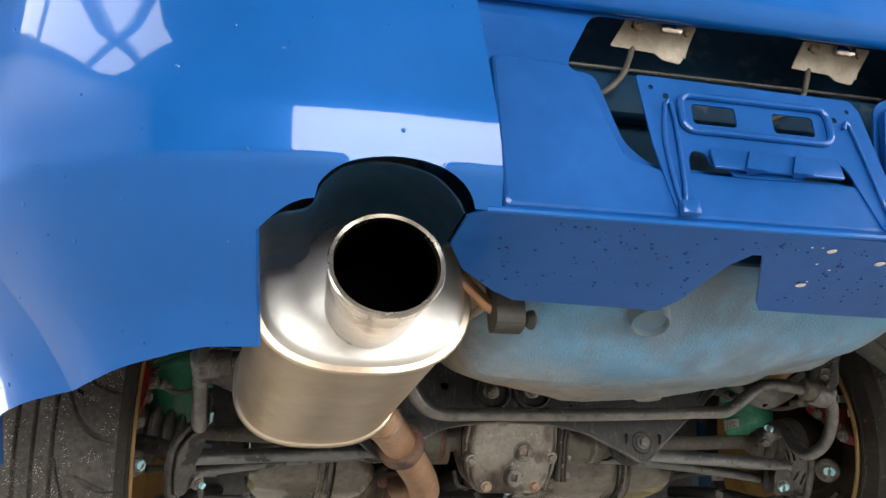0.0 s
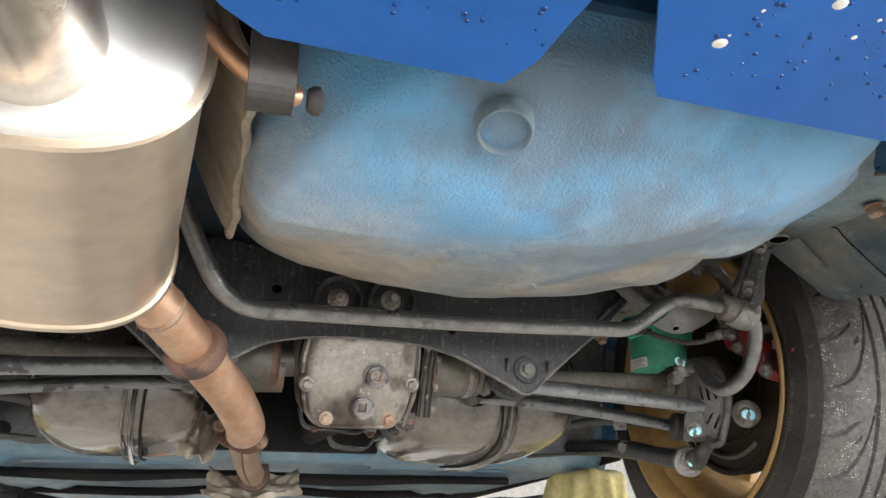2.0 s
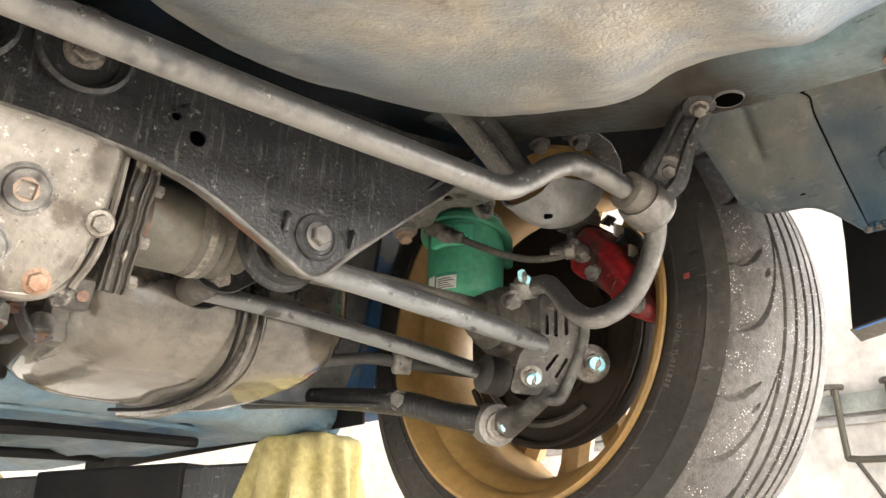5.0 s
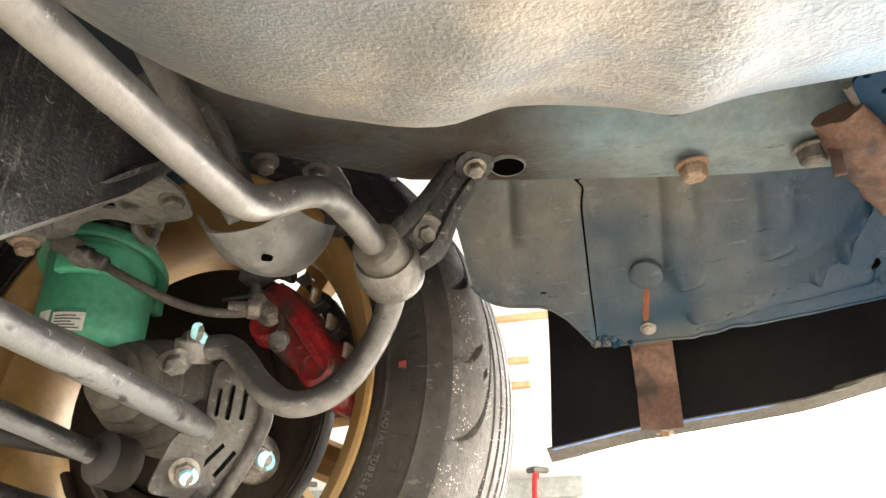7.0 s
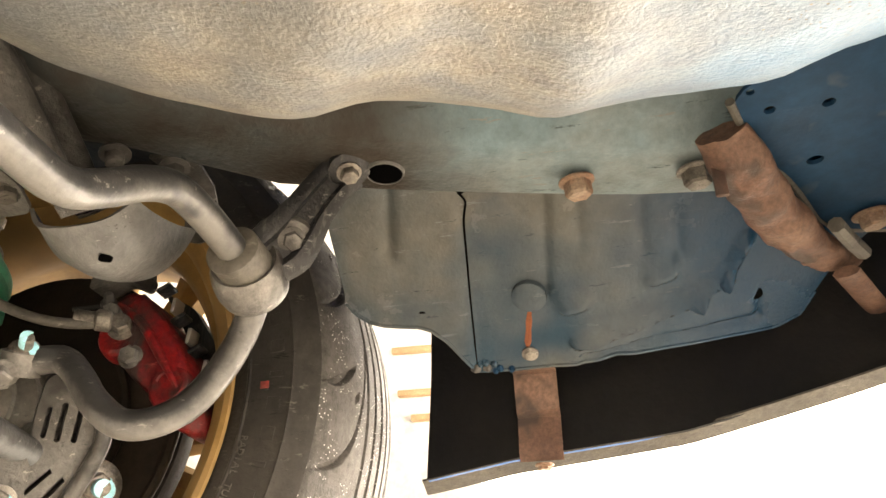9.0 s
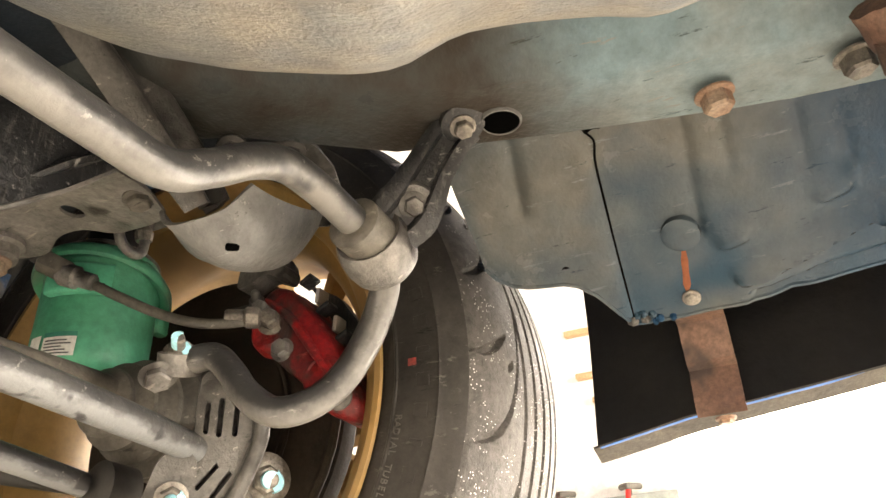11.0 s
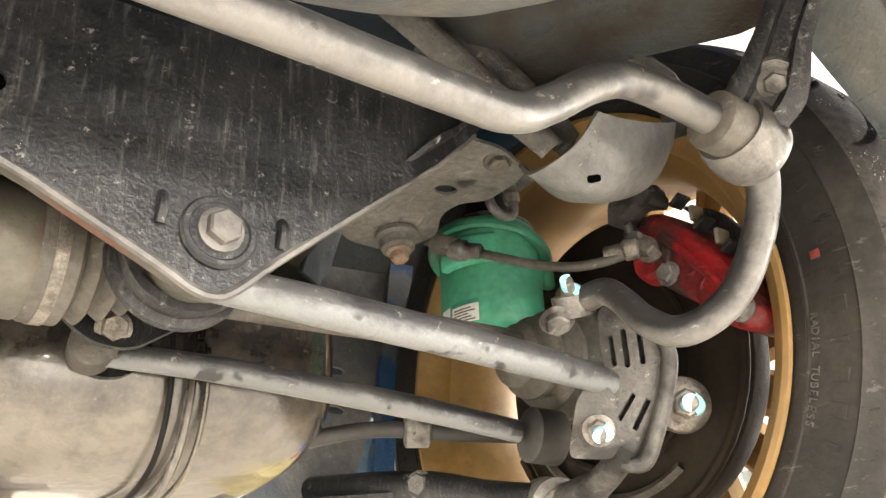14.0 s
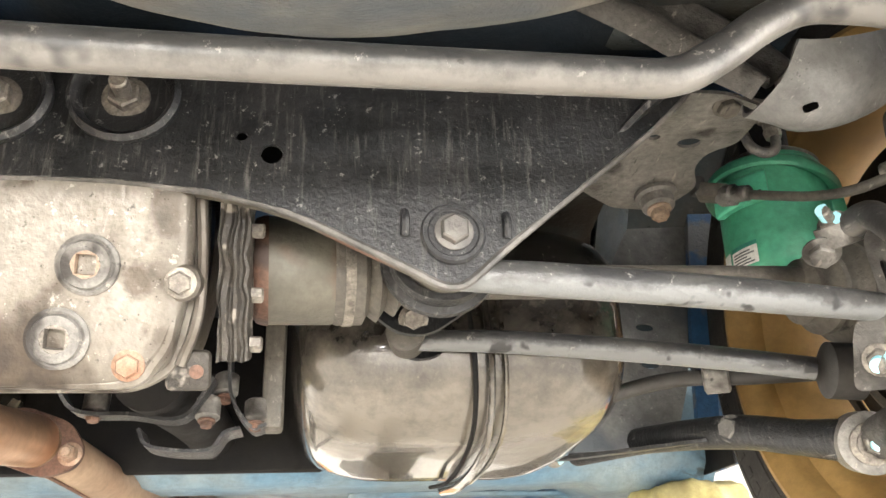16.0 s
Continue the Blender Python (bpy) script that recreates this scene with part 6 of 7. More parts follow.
    if sx > 0:
        words = "RADIAL TUBELESS"
        for k, ch in enumerate(words):
            if ch == " ":
                continue
            t_ = LETTER_A0 + LETTER_STEP * k
            cu = bpy.data.curves.new("letter", "FONT")
            cu.body, cu.size, cu.extrude, cu.align_x, cu.align_y = ch, 0.0078, 0.0009, "CENTER", "CENTER"
            tmp = bpy.data.objects.new("tmp", cu)
            me_ = tmp.to_mesh()
            bm_ = bmesh.new()
            bm_.from_mesh(me_)
            tmp.to_mesh_clear()
            bpy.data.objects.remove(tmp)
            bpy.data.curves.remove(cu)
            out_ = V((0, math.sin(t_), math.cos(t_)))
            run = V((0, math.cos(t_), -math.sin(t_))) * (1 if LETTER_STEP > 0 else -1)
            bm_.transform(frame3((cx - 0.1143, cy + LETTER_R * math.sin(t_), cz + LETTER_R * math.cos(t_)), run, out_))
            part("letter", bm_, LETTER, rw, smooth=False)
    if sx > 0:
        a = math.atan2(-0.141 - cy, 0.056 - cz)
        rr = math.hypot(-0.141 - cy, 0.056 - cz)
        part("red_mark", block((cx - 0.1152, cy + rr * math.sin(a), cz + rr * math.cos(a)), (0.0008, 0.007, 0.006), 0.0002), RED_INK, rw, "small red paint mark")
    # rim barrel
    rimp = [(-0.118, 0.228), (-0.1175, 0.2325), (-0.114, 0.2335), (-0.110, 0.231), (-0.108, 0.222), (-0.100, 0.2165), (-0.085, 0.2155), (-0.078, 0.206), (-0.060, 0.197), (-0.02, 0.195), (0.0, 0.200), (0.02, 0.209), (0.06, 0.212), (0.095, 0.216), (0.106, 0.222), (0.110, 0.231), (0.115, 0.2335), (0.118, 0.229), (0.114, 0.222), (0.100, 0.211), (0.06, 0.206), (0.02, 0.203), (0.0, 0.194), (-0.02, 0.189), (-0.060, 0.191), (-0.078, 0.200), (-0.085, 0.2095), (-0.100, 0.2110), (-0.108, 0.216), (-0.114, 0.224)]
    bm = bmesh.new()
    lathe(rimp + [rimp[0]], (cx * sx, cy, cz), (sx, 0, 0), 120, bm, caps=False)
    part("rim_barrel", bm, [GOLD], rw, "gold painted rim barrel with brake dust")
    for k in range(12):
        a = 2 * math.pi * k / 12 + 0.13
        dy, dz = math.sin(a), math.cos(a)
        part("spoke", tube([(sx * (cx + 0.060), cy + 0.04 * dy, cz + 0.04 * dz), (sx * (cx + 0.070), cy + 0.11 * dy, cz + 0.11 * dz), (sx * (cx + 0.085), cy + 0.175 * dy, cz + 0.175 * dz), (sx * (cx + 0.093), cy + 0.212 * dy, cz + 0.212 * dz)], [0.024, 0.022, 0.022, 0.030], 8, 4), GOLD_DUSTY, rw)
    part("hub_disc", lathe([(0.03, 0.07), (0.075, 0.068), (0.078, 0.05), (0.078, 0)], (cx * sx, cy, cz), (sx, 0, 0), 36), GOLD, rw)
    # brake disc and shield
    ds = part("brake_disc", lathe([(-0.045, 0.05), (-0.040, 0.145), (-0.036, 0.152), (-0.030, 0.1525), (-0.018, 0.1525), (-0.012, 0.150), (-0.012, 0.08), (0.02, 0.075), (0.022, 0.0)], (cx * sx, cy, cz), (sx, 0, 0), 64), DISC, car, "dark rusty brake disc with its shield")
    part("shield_rib", lathe([(-0.047, 0.118), (-0.051, 0.123), (-0.047, 0.128)], (cx * sx, cy, cz), (sx, 0, 0), 30, arc=(150, 250), caps=False), GRIT, ds)
    # caliper: a cast body with two bores, dark carrier, springs and bolts
    body = round2([(0.012, 0.147), (-0.004, 0.157), (-0.020, 0.150), (-0.044, 0.122), (-0.061, 0.099), (-0.076, 0.072), (-0.088, 0.049), (-0.095, 0.028), (-0.082, 0.021), (-0.060, 0.030), (-0.040, 0.056), (-0.017, 0.075), (0.004, 0.098), (0.014, 0.122)], 0.009, 3)
    mid_y, mid_z = -0.040, 0.088
    cal = bmesh.new()
    rows = []
    for x, g in ((0.6185, 0.02), (0.6185, 0.45), (0.6190, 0.74), (0.6205, 0.86), (0.6250, 0.955), (0.632, 0.995), (0.645, 1.0), (0.665, 1.0), (0.690, 0.985), (0.698, 0.93)):
        rows.append([(sx * x, mid_y + (y - mid_y) * g, mid_z + (z - mid_z) * g) for y, z in body])
    vs, _ = grid(cal, rows, close_v=True)
    cal.faces.new(vs[0])
    cal.faces.new(vs[-1][::-1])
    for v in cal.verts:
        v.co += V((1, 0.7, 0.7)) * 0.0022 * noise.noise(v.co * 60)
    cp = part("brake_caliper", cal, RED, car, "red painted brake caliper, chipped and dirty")
    for y, z, r in ((-0.006, 0.112, 0.021), (-0.058, 0.062, 0.0185)):
        bo = lathe([(-0.012, r + 0.002), (-0.002, r), (0.001, r - 0.002), (0.002, r - 0.006), (0.0008, r - 0.008), (0.0012, 0)], (sx * 0.6185, y, z), (-sx, 0, 0.05), 30)
        for v in bo.verts:
            v.co += V((1, 1, 1)) * 0.0014 * noise.noise(v.co * 150)
        part("piston_boss", bo, RED, cp, "crusted round bore of the caliper")
    for y, z, r in ((-0.020, 0.090, 0.008), (-0.076, 0.040, 0.0085), (0.004, 0.132, 0.007)):
        bolt(cp, (sx * 0.6185, y, z), (-sx, -0.15, 0), r, 0.009, CAST, washer=1.3)
    part("banjo_fitting", hexhead((sx * 0.617, -0.008, 0.117), (-sx, -0.35, 0.1), 0.0085, 0.013, 1.45), BOLT, cp, "dull metal hose union", sharp=25)
    part("bleed_nipple", lathe([(0, 0.007), (0.005, 0.007), (0.006, 0.0045), (0.014, 0.004), (0.016, 0.0025), (0.016, 0)], (sx * 0.618, 0.009, 0.138), (-0.8 * sx, -0.4, 0.4), 12), RUB, cp, "capped bleed nipple")
    part("bridge_rib", tube([(sx * 0.6195, 0.000, 0.140), (sx * 0.6185, -0.026, 0.118), (sx * 0.6185, -0.046, 0.090), (sx * 0.6195, -0.066, 0.060)], [0.003, 0.0045, 0.0045, 0.003], 8, 5), RED, cp)
    ca_out = round2([(0.024, 0.150), (0.020, 0.172), (-0.006, 0.178), (-0.028, 0.162), (-0.024, 0.150), (-0.006, 0.160), (0.010, 0.152)], 0.006, 3)
    part("carrier_arm", plate(ca_out, 0.024, frame3((sx * 0.630, 0, 0), (0, 1, 0), (0, 0, 1))), IRON, cp, "black grimy caliper carrier", smooth=False)
    for y, z in ((0.010, 0.166), (-0.012, 0.168)):
        part("guide_boot", lathe([(-0.002, 0.010), (0.006, 0.0115), (0.010, 0.009), (0.014, 0.0105), (0.018, 0.007), (0.018, 0)], (sx * 0.632, y, z), (-sx, 0, 0.1), 16), RUB, cp, "black rubber guide pin boot")
    part("brake_pad", plate(round2([(-0.020, 0.160), (-0.010, 0.172), (-0.046, 0.150), (-0.082, 0.098), (-0.100, 0.048), (-0.090, 0.045)], 0.006, 3), 0.012, frame3((sx * 0.676, 0, 0), (0, 1, 0), (0, 0, 1))), BLACK, cp, "black pad back plate", smooth=False)
    for k in range(6):
        u = k / 5
        part("spring_clip", block((sx * (0.640 + 0.006 * (k % 2)), -0.030 - 0.046 * u, 0.159 - 0.076 * u), (0.016, 0.014, 0.004), 0.001, Matrix.Rotation(radians(-55 + 28 * (-1) ** k), 4, "X")), (BLACK, STEEL_MATT)[k % 2], cp, "bent pad spring clip")
    for rr_, w_ in ((0.150, 0.005), (0.098, 0.004)):
        part("shield_lip", tube([(sx * (cx - 0.047), cy + rr_ * math.sin(t), cz + rr_ * math.cos(t)) for t in np.linspace(2.0, 5.6, 26)], w_, 8, 1), DISC, ds, "rolled black edge of the shield")
    part("pad_wire", tube([(sx * 0.640, 0.060, 0.150), (sx * 0.640, 0.020, 0.148), (sx * 0.632, 0.006, 0.128)], 0.0025, 8, 6), RUB, cp, "thin black line behind the caliper")


wheel(1)
wheel(-1)

# ---- final drive ----
nrm = V((0, -0.915, -0.40)).normalized()
m_d = frame3((0.022, 0.010, -0.002), (1, 0, 0), V((1, 0, 0)).cross(nrm) * -1)
if (m_d.to_3x3() @ V((0, 0, 1))).dot(nrm) < 0:
    m_d = frame3((0.022, 0.010, -0.002), (-1, 0, 0), (0, -0.40, 0.915))


def D(x, y, z=0.0):
    """A point on the cover: x to the car's right, y up along it, z out of it."""
    return V((0.022, 0.010, -0.002)) + V((1, 0, 0)) * x + V((0, -0.40, 0.915)).normalized() * y + nrm * z


bm = bmesh.new()
cover = round2([(-0.090, -0.036), (-0.072, -0.053), (0.020, -0.053), (0.043, -0.040), (0.056, 0.02), (0.055, 0.085), (-0.090, 0.085), (-0.101, 0.03)], 0.020, 6)
rows = []
for g, h in ((1.0, -0.03), (1.0, 0.0), (0.99, 0.006), (0.95, 0.010), (0.88, 0.0125), (0.6, 0.014), (0.3, 0.0145), (0.001, 0.0145)):
    rows.append([D(-0.022 + (x + 0.022) * g, 0.015 + (y - 0.015) * g, h) for x, y in cover])
grid(bm, rows, close_v=True)
diff = part("final_drive", bm, ALU, car, "oily cast aluminium final drive cover with two square plugs")
bm = bmesh.new()
rows = []
for g, h in ((1.07, -0.032), (1.07, -0.008), (1.05, -0.006), (1.0, -0.006)):
    rows.append([D(-0.022 + (x + 0.022) * g, 0.015 + (y - 0.015) * g, h) for x, y in cover])
grid(bm, rows, close_v=True)
part("cover_flange", bm, ALU, diff)
bm = bmesh.new()
rows = []
for g, h in ((1.10, -0.03), (1.16, -0.06), (1.1, -0.12), (0.8, -0.18), (0.45, -0.26), (0.4, -0.30)):
    rows.append([D(-0.022 + (x + 0.022) * g, 0.02 + (y - 0.02) * g + 0.4 * (-h) * 0.35, h) for x, y in cover])
grid(bm, rows, close_v=True)
part("drive_case", bm, ALU, diff, "grimy cast drive case")
for i, (x, y) in enumerate(((-0.003, 0.022), (-0.019, -0.022))):
    c = D(x, y, 0.0145)
    bm = lathe([(-0.002, 0.0185), (0.002, 0.0185), (0.003, 0.0165), (0.0025, 0.0150), (0.006, 0.0140), (0.006, 0.0085)], c, nrm, 32, caps=False)
    au = V((math.cos(0.7), 0, 0)) + V((0, -0.40, 0.915)).normalized() * math.sin(0.7)
    av = nrm.cross(au)
    part("plug_collar", bm, CAST, diff)
    bm = bmesh.new()
    ro = [c + nrm * 0.006 + (au * math.cos(math.pi / 4 * k) + av * math.sin(math.pi / 4 * k)) * 0.0088 for k in range(8)]
    ri = [c + nrm * 0.006 + (au * math.cos(math.pi / 4 * k) + av * math.sin(math.pi / 4 * k)) * (0.0062 if k % 2 else 0.0082) for k in range(8)]
    rb = [c + nrm * -0.002 + (au * math.cos(math.pi / 4 * k) + av * math.sin(math.pi / 4 * k)) * (0.0058 if k % 2 else 0.0078) for k in range(8)]
    vs, _ = grid(bm, [ro, ri, rb], close_v=True)
    bm.faces.new(vs[-1])
    part("square_plug", bm, (RUSTY, BOLT)[i], diff, "square-socket oil plug", smooth=False)
for x, y in ((0.050, 0.012), (-0.096, 0.006), (-0.066, -0.040), (0.021, -0.038)):
    c = D(x, y, 0.004)
    part("bolt_boss", lathe([(-0.01, 0.0125), (0.006, 0.0115), (0.008, 0.0095), (0.008, 0)], c, nrm, 24), ALU, diff)
    bolt(diff, D(x, y, 0.012), nrm, 0.0072, 0.007, RUSTY if y < 0 else BOLT)
bm = block(D(0.0785, 0.02, -0.028), (0.020, 0.034, 0.118), 0.0, Matrix.Rotation(radians(24), 4, "X"))
bmesh.ops.subdivide_edges(bm, edges=bm.edges[:], cuts=11, use_grid_fill=True)
for v in bm.verts:
    v.co += V((1, 0.6, 0.8)) * (0.0030 * noise.noise(v.co * 70) + 0.0016 * noise.noise(v.co * 190)) - V((0, 1, 0)) * 0.003 * (int((v.co.x - 0.09) / 0.0036) % 2)
side = part("side_cover", bm, CRUST, diff, "crusted side bearing cover")
for y in (-0.028, 0.004, 0.046):
    part("bolt", lathe([(0, 0.0055), (0.007, 0.0055), (0.008, 0.004), (0.008, 0)], D(0.089, y, -0.018), (1, 0, 0), 6), BOLT, diff, smooth=False)
bm = block(D(0.052, -0.044, -0.012), (0.028, 0.010, 0.026), 0.004, Matrix.Rotation(radians(24), 4, "X"))
part("cover_ear", bm, CRUST, diff)
part("ear_hole", lathe([(0, 0.0045), (0.001, 0.0045), (0.001, 0)], D(0.058, -0.044, -0.0050), nrm, 14), RUST, diff, "rusty hole in the ear")
part("cover_rib", tube([D(0.046, 0.0, 0.006), D(0.042, -0.022, 0.007), D(0.034, -0.036, 0.008), D(0.022, -0.048, 0.007), D(-0.02, -0.050, 0.006), D(-0.06, -0.050, 0.004)], [0.003, 0.0045, 0.005, 0.0045, 0.0035, 0.003], 8, 5), ALU, diff, "raised casting rib")
part("casting_lip", tube([D(0.058, 0.07, -0.004), D(0.060, 0.03, -0.004), D(0.058, -0.01, -0.004), D(0.048, -0.040, -0.004)], 0.0035, 8, 5), ALU, diff)
part("left_output", lathe([(0, 0.03), (0.03, 0.031), (0.06, 0.036), (0.09, 0.038), (0.1, 0.034)], (-0.10, 0.075, 0.032), (-1, 0, 0), 32), OLIVE, diff, "rust-edged grey output flange")
# mount bracket and prop shaft ahead of it
bm = tube([(0.02, 0.18, 0.0), (0.02, 0.5, 0.03), (0.01, 0.9, 0.05)], 0.03, 18, 3)
part("prop_shaft", bm, BLACK_DULL, car, "black propeller shaft")
def strip(pts, w, t=0.003, way=(0, 1, 0), sub=5, bm=None):
    """A bent flat bar."""
    bm2 = bmesh.new()
    grid(bm2, [[p - V(way) * w, p - V(way) * w * 0.9, p + V(way) * w * 0.9, p + V(way) * w] for p in curve(pts, sub)])
    thicken(bm2, t)
    return bm2 if bm is None else join(bm, bm2)


bm = strip([(0.000, 0.26, -0.030), (0.012, 0.26, -0.046), (0.06, 0.26, -0.050), (0.075, 0.255, -0.036), (0.088, 0.255, -0.032)], 0.016)
strip([(-0.06, 0.20, 0.005), (-0.045, 0.22, -0.022), (0.0, 0.22, -0.026), (0.045, 0.215, -0.030), (0.07, 0.20, 0.0)], 0.010, bm=bm)
strip([(0.075, 0.23, 0.03), (0.080, 0.23, -0.01), (0.098, 0.23, -0.036), (0.112, 0.23, -0.034)], 0.014, bm=bm)
mt = part("drive_mount", bm, BLACK, car, "black bent steel drive mount with rubber blocks")
for p in ((0.062, 0.222, -0.018), (-0.03, 0.225, -0.012), (0.102, 0.225, -0.020), (0.075, 0.228, 0.004)):
    part("mount_rubber", lathe([(-0.010, 0.008), (-0.008, 0.0105), (0.008, 0.0105), (0.010, 0.008)], p, (0, 0.2, 1), 16), CAST, mt)
    bolt(mt, (p[0], p[1] - 0.004, p[2] - 0.011), (0, -0.2, -1), 0.0055, 0.006, RUST)
part("mount_leg", block((0.115, 0.235, 0.02), (0.018, 0.03, 0.11), 0.004), GRIT, mt)

# ---- fuel tank: two lobes with straps ----
for sx, x0, x1 in ((1, 0.125, 0.455), (-1, 0.20, 0.47)):
    bm = bmesh.new()
    rows = []
    for i in range(25):
        u = i / 24
        x = x0 + (x1 - x0) * u
        e = (1 - abs(2 * u - 1) ** 5) ** 0.35
        ring = []
        for k in range(36):
            t = 2 * math.pi * k / 36
            cy_, cz_ = math.cos(t), math.sin(t)
            ry, rz = 0.20 * (0.6 + 0.4 * e), 0.115 * (0.35 + 0.65 * e)
            y = 0.40 + ry * math.copysign(abs(cy_) ** 0.62, cy_)
            z = 0.075 + rz * math.copysign(abs(cz_) ** 0.62, cz_)
            z += 0.006 * noise.noise((x * 9, y * 9, 2))
            ring.append((sx * x, y, z))
        rows.append(ring)
    vs, _ = grid(bm, rows, close_v=True)
    bm.faces.new(vs[0])
    bm.faces.new(vs[-1][::-1])
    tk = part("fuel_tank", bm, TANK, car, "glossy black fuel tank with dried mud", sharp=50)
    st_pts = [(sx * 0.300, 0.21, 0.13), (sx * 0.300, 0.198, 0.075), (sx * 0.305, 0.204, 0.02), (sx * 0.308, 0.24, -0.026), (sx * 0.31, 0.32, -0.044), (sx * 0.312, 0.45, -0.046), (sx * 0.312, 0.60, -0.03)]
    # one edge black: the shaded gap beside the strap put in as a line
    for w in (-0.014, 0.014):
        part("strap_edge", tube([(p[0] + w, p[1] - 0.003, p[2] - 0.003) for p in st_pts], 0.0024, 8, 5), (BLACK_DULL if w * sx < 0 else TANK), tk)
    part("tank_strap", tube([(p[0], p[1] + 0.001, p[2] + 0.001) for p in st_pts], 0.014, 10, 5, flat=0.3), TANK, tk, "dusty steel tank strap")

# ---- front floor ----
bm = bmesh.new()
rows = []
for y, z in ((0.60, 0.16), (0.62, 0.06), (0.63, 0.0), (0.66, -0.018), (0.74, -0.018), (0.80, -0.006), (0.95, 0.004), (1.2, 0.010), (1.5, 0.014), (1.72, 0.03), (2.4, 0.04), (3.2, 0.08)):
    row = []
    for x in np.linspace(-0.72, 0.72, 49):
        d = abs(x + 0.05)
        zz = z + (0.015 * max(0, 1 - (d / 0.16) ** 4) if y > 0.78 else 0)
        if y > 0.8:
            zz += 0.005 * math.sin(abs(x) * 60) * (abs(x) > 0.2)
        zz -= 0.012 * (abs(x) > 0.55) * (y > 0.64)
        row.append((x, y, zz))
    rows.append(row)
grid(bm, rows)
floor_pan = part("front_floor", thicken(bm, 0.002), UNDER_BLUE, car, "pale blue coated floor pan with dust", sharp=60)
for y0, y1 in ((0.86, 0.88), (1.10, 1.12)):
    for sx in (1, -1):
        part("floor_rib", tube([(sx * 0.2, y0, -0.004), (sx * 0.4, y1, -0.002), (sx * 0.62, y1, -0.006)], 0.012, 8, 4, flat=0.5), UNDER_BLUE, floor_pan)
part("floor_brace", tube([(-0.66, 0.96, -0.020), (-0.4, 0.95, -0.026), (-0.15, 0.96, -0.018), (0.12, 0.95, -0.028), (0.35, 0.96, -0.022), (0.60, 0.97, -0.020)], [0.010, 0.014, 0.010, 0.015, 0.011, 0.010], 8, 6), BLACK_DULL, car, "black pipes and brace under the floor")
part("front_crossmember", tube([(-0.70, 1.80, 0.02), (-0.3, 1.78, 0.012), (0.0, 1.78, 0.03), (0.3, 1.78, 0.012), (0.70, 1.80, 0.02)], 0.014, 10, 5), BLACK_DULL, car, "black front crossmember far ahead")
for sx in (1, -1):
    part("sill", block((sx * 0.76, 1.25, 0.060), (0.10, 1.4, 0.11), 0.03), FLAKY, car, "blue painted sill")
    part("sill_seam", block((sx * 0.705, 1.25, 0.004), (0.006, 1.4, 0.04), 0.002), BLACK_DULL, car, "dark pinch seam under the sill")
    part("arch_panel", thicken(lathe([(-0.12, 0.30), (-0.06, 0.355), (0.08, 0.36), (0.1, 0.35)], (sx * 0.60, 0.118, 0.061), (sx, 0, 0), 30, arc=(-85, 30)if sx > 0 else (-30, 85), caps=False), 0.002), LINER, car, "coated inner wheel arch")
    bmq = bmesh.new()
    plate(round2([(0.30, -0.03), (0.56, -0.02), (0.590, 0.06), (0.618, 0.24), (0.640, 0.36), (0.30, 0.36)], 0.015), 0.004, frame3((0, 0.41, 0), (sx, 0, 0), (0, 0, 1)), [ring2((0.545, 0.125), 0.012, 14, 0.005), ring2((0.545, 0.078), 0.012, 14, 0.005)], bm=bmq)
    part("inner_arch_plate", bmq, ARCH, car, "dusty grey inner arch plate with a drain slot", smooth=False)
    edge_b = bmesh.new()
    plate(round2([(0.586, -0.01), (0.612, -0.01), (0.628, 0.12), (0.672, 0.36), (0.634, 0.36), (0.600, 0.12)], 0.006), 0.010, frame3((0, 0.400, 0), (sx, 0, 0), (0, 0, 1)), bm=edge_b)
    part("blue_arch_edge", edge_b, FLAKY, car, "flaking blue paint on the arch edge", smooth=False)

# added dark backing panels, in place of shade and dark clutter
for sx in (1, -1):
    part("wheel_house_shade", block((sx * 0.50, 0.18, 0.36), (0.26, 0.66, 0.012), 0.004), BLACK_DULL, car, "added dark plate for the shade over the half shaft")
part("tunnel_dark_backing", block((-0.04, 0.60, 0.10), (0.40, 0.02, 0.22), 0.006), BLACK_DULL, car, "added dark panel hiding the body behind the final drive")
part("arch_shadow_panel", block((0.0, 0.62, 0.14), (1.0, 0.02, 0.14), 0.006), BLACK_DULL, car, "added dark backing for the shade ahead of the fuel tank")
# ---- body above: sides, boot and roof close the car over the floor ----
# plain unseen shell, there to block light from above
def body_shell():
    bm = bmesh.new()
    rows = []
    for y, half, z0, z1, z2 in ((-0.86, 0.60, 0.48, 0.62, 0.66), (-0.82, 0.74, 0.46, 0.66, 0.70), (-0.6, 0.80, 0.46, 0.70, 0.74), (-0.25, 0.82, 0.46, 0.72, 0.80), (0.2, 0.83, 0.46, 0.73, 1.10), (0.7, 0.83, 0.02, 0.74, 1.22), (1.4, 0.83, 0.02, 0.74, 1.24), (2.0, 0.83, 0.02, 0.72, 1.02), (2.5, 0.82, 0.44, 0.68, 0.74), (3.1, 0.78, 0.30, 0.60, 0.62), (3.4, 0.6, 0.15, 0.45, 0.47)):
        k = 0.68 if z2 > 0.9 else 0.9
        rows.append([(half * a, y, z) for a, z in ((-1, z0), (-1.0, z1), (-k, z2), (-0.3, z2 + 0.02), (0.3, z2 + 0.02), (k, z2), (1.0, z1), (1, z0))])
    grid(bm, rows)
    return thicken(bm, 0.01)


part("upper_body", body_shell(), BLUE, car, "blue painted upper body of the saloon")
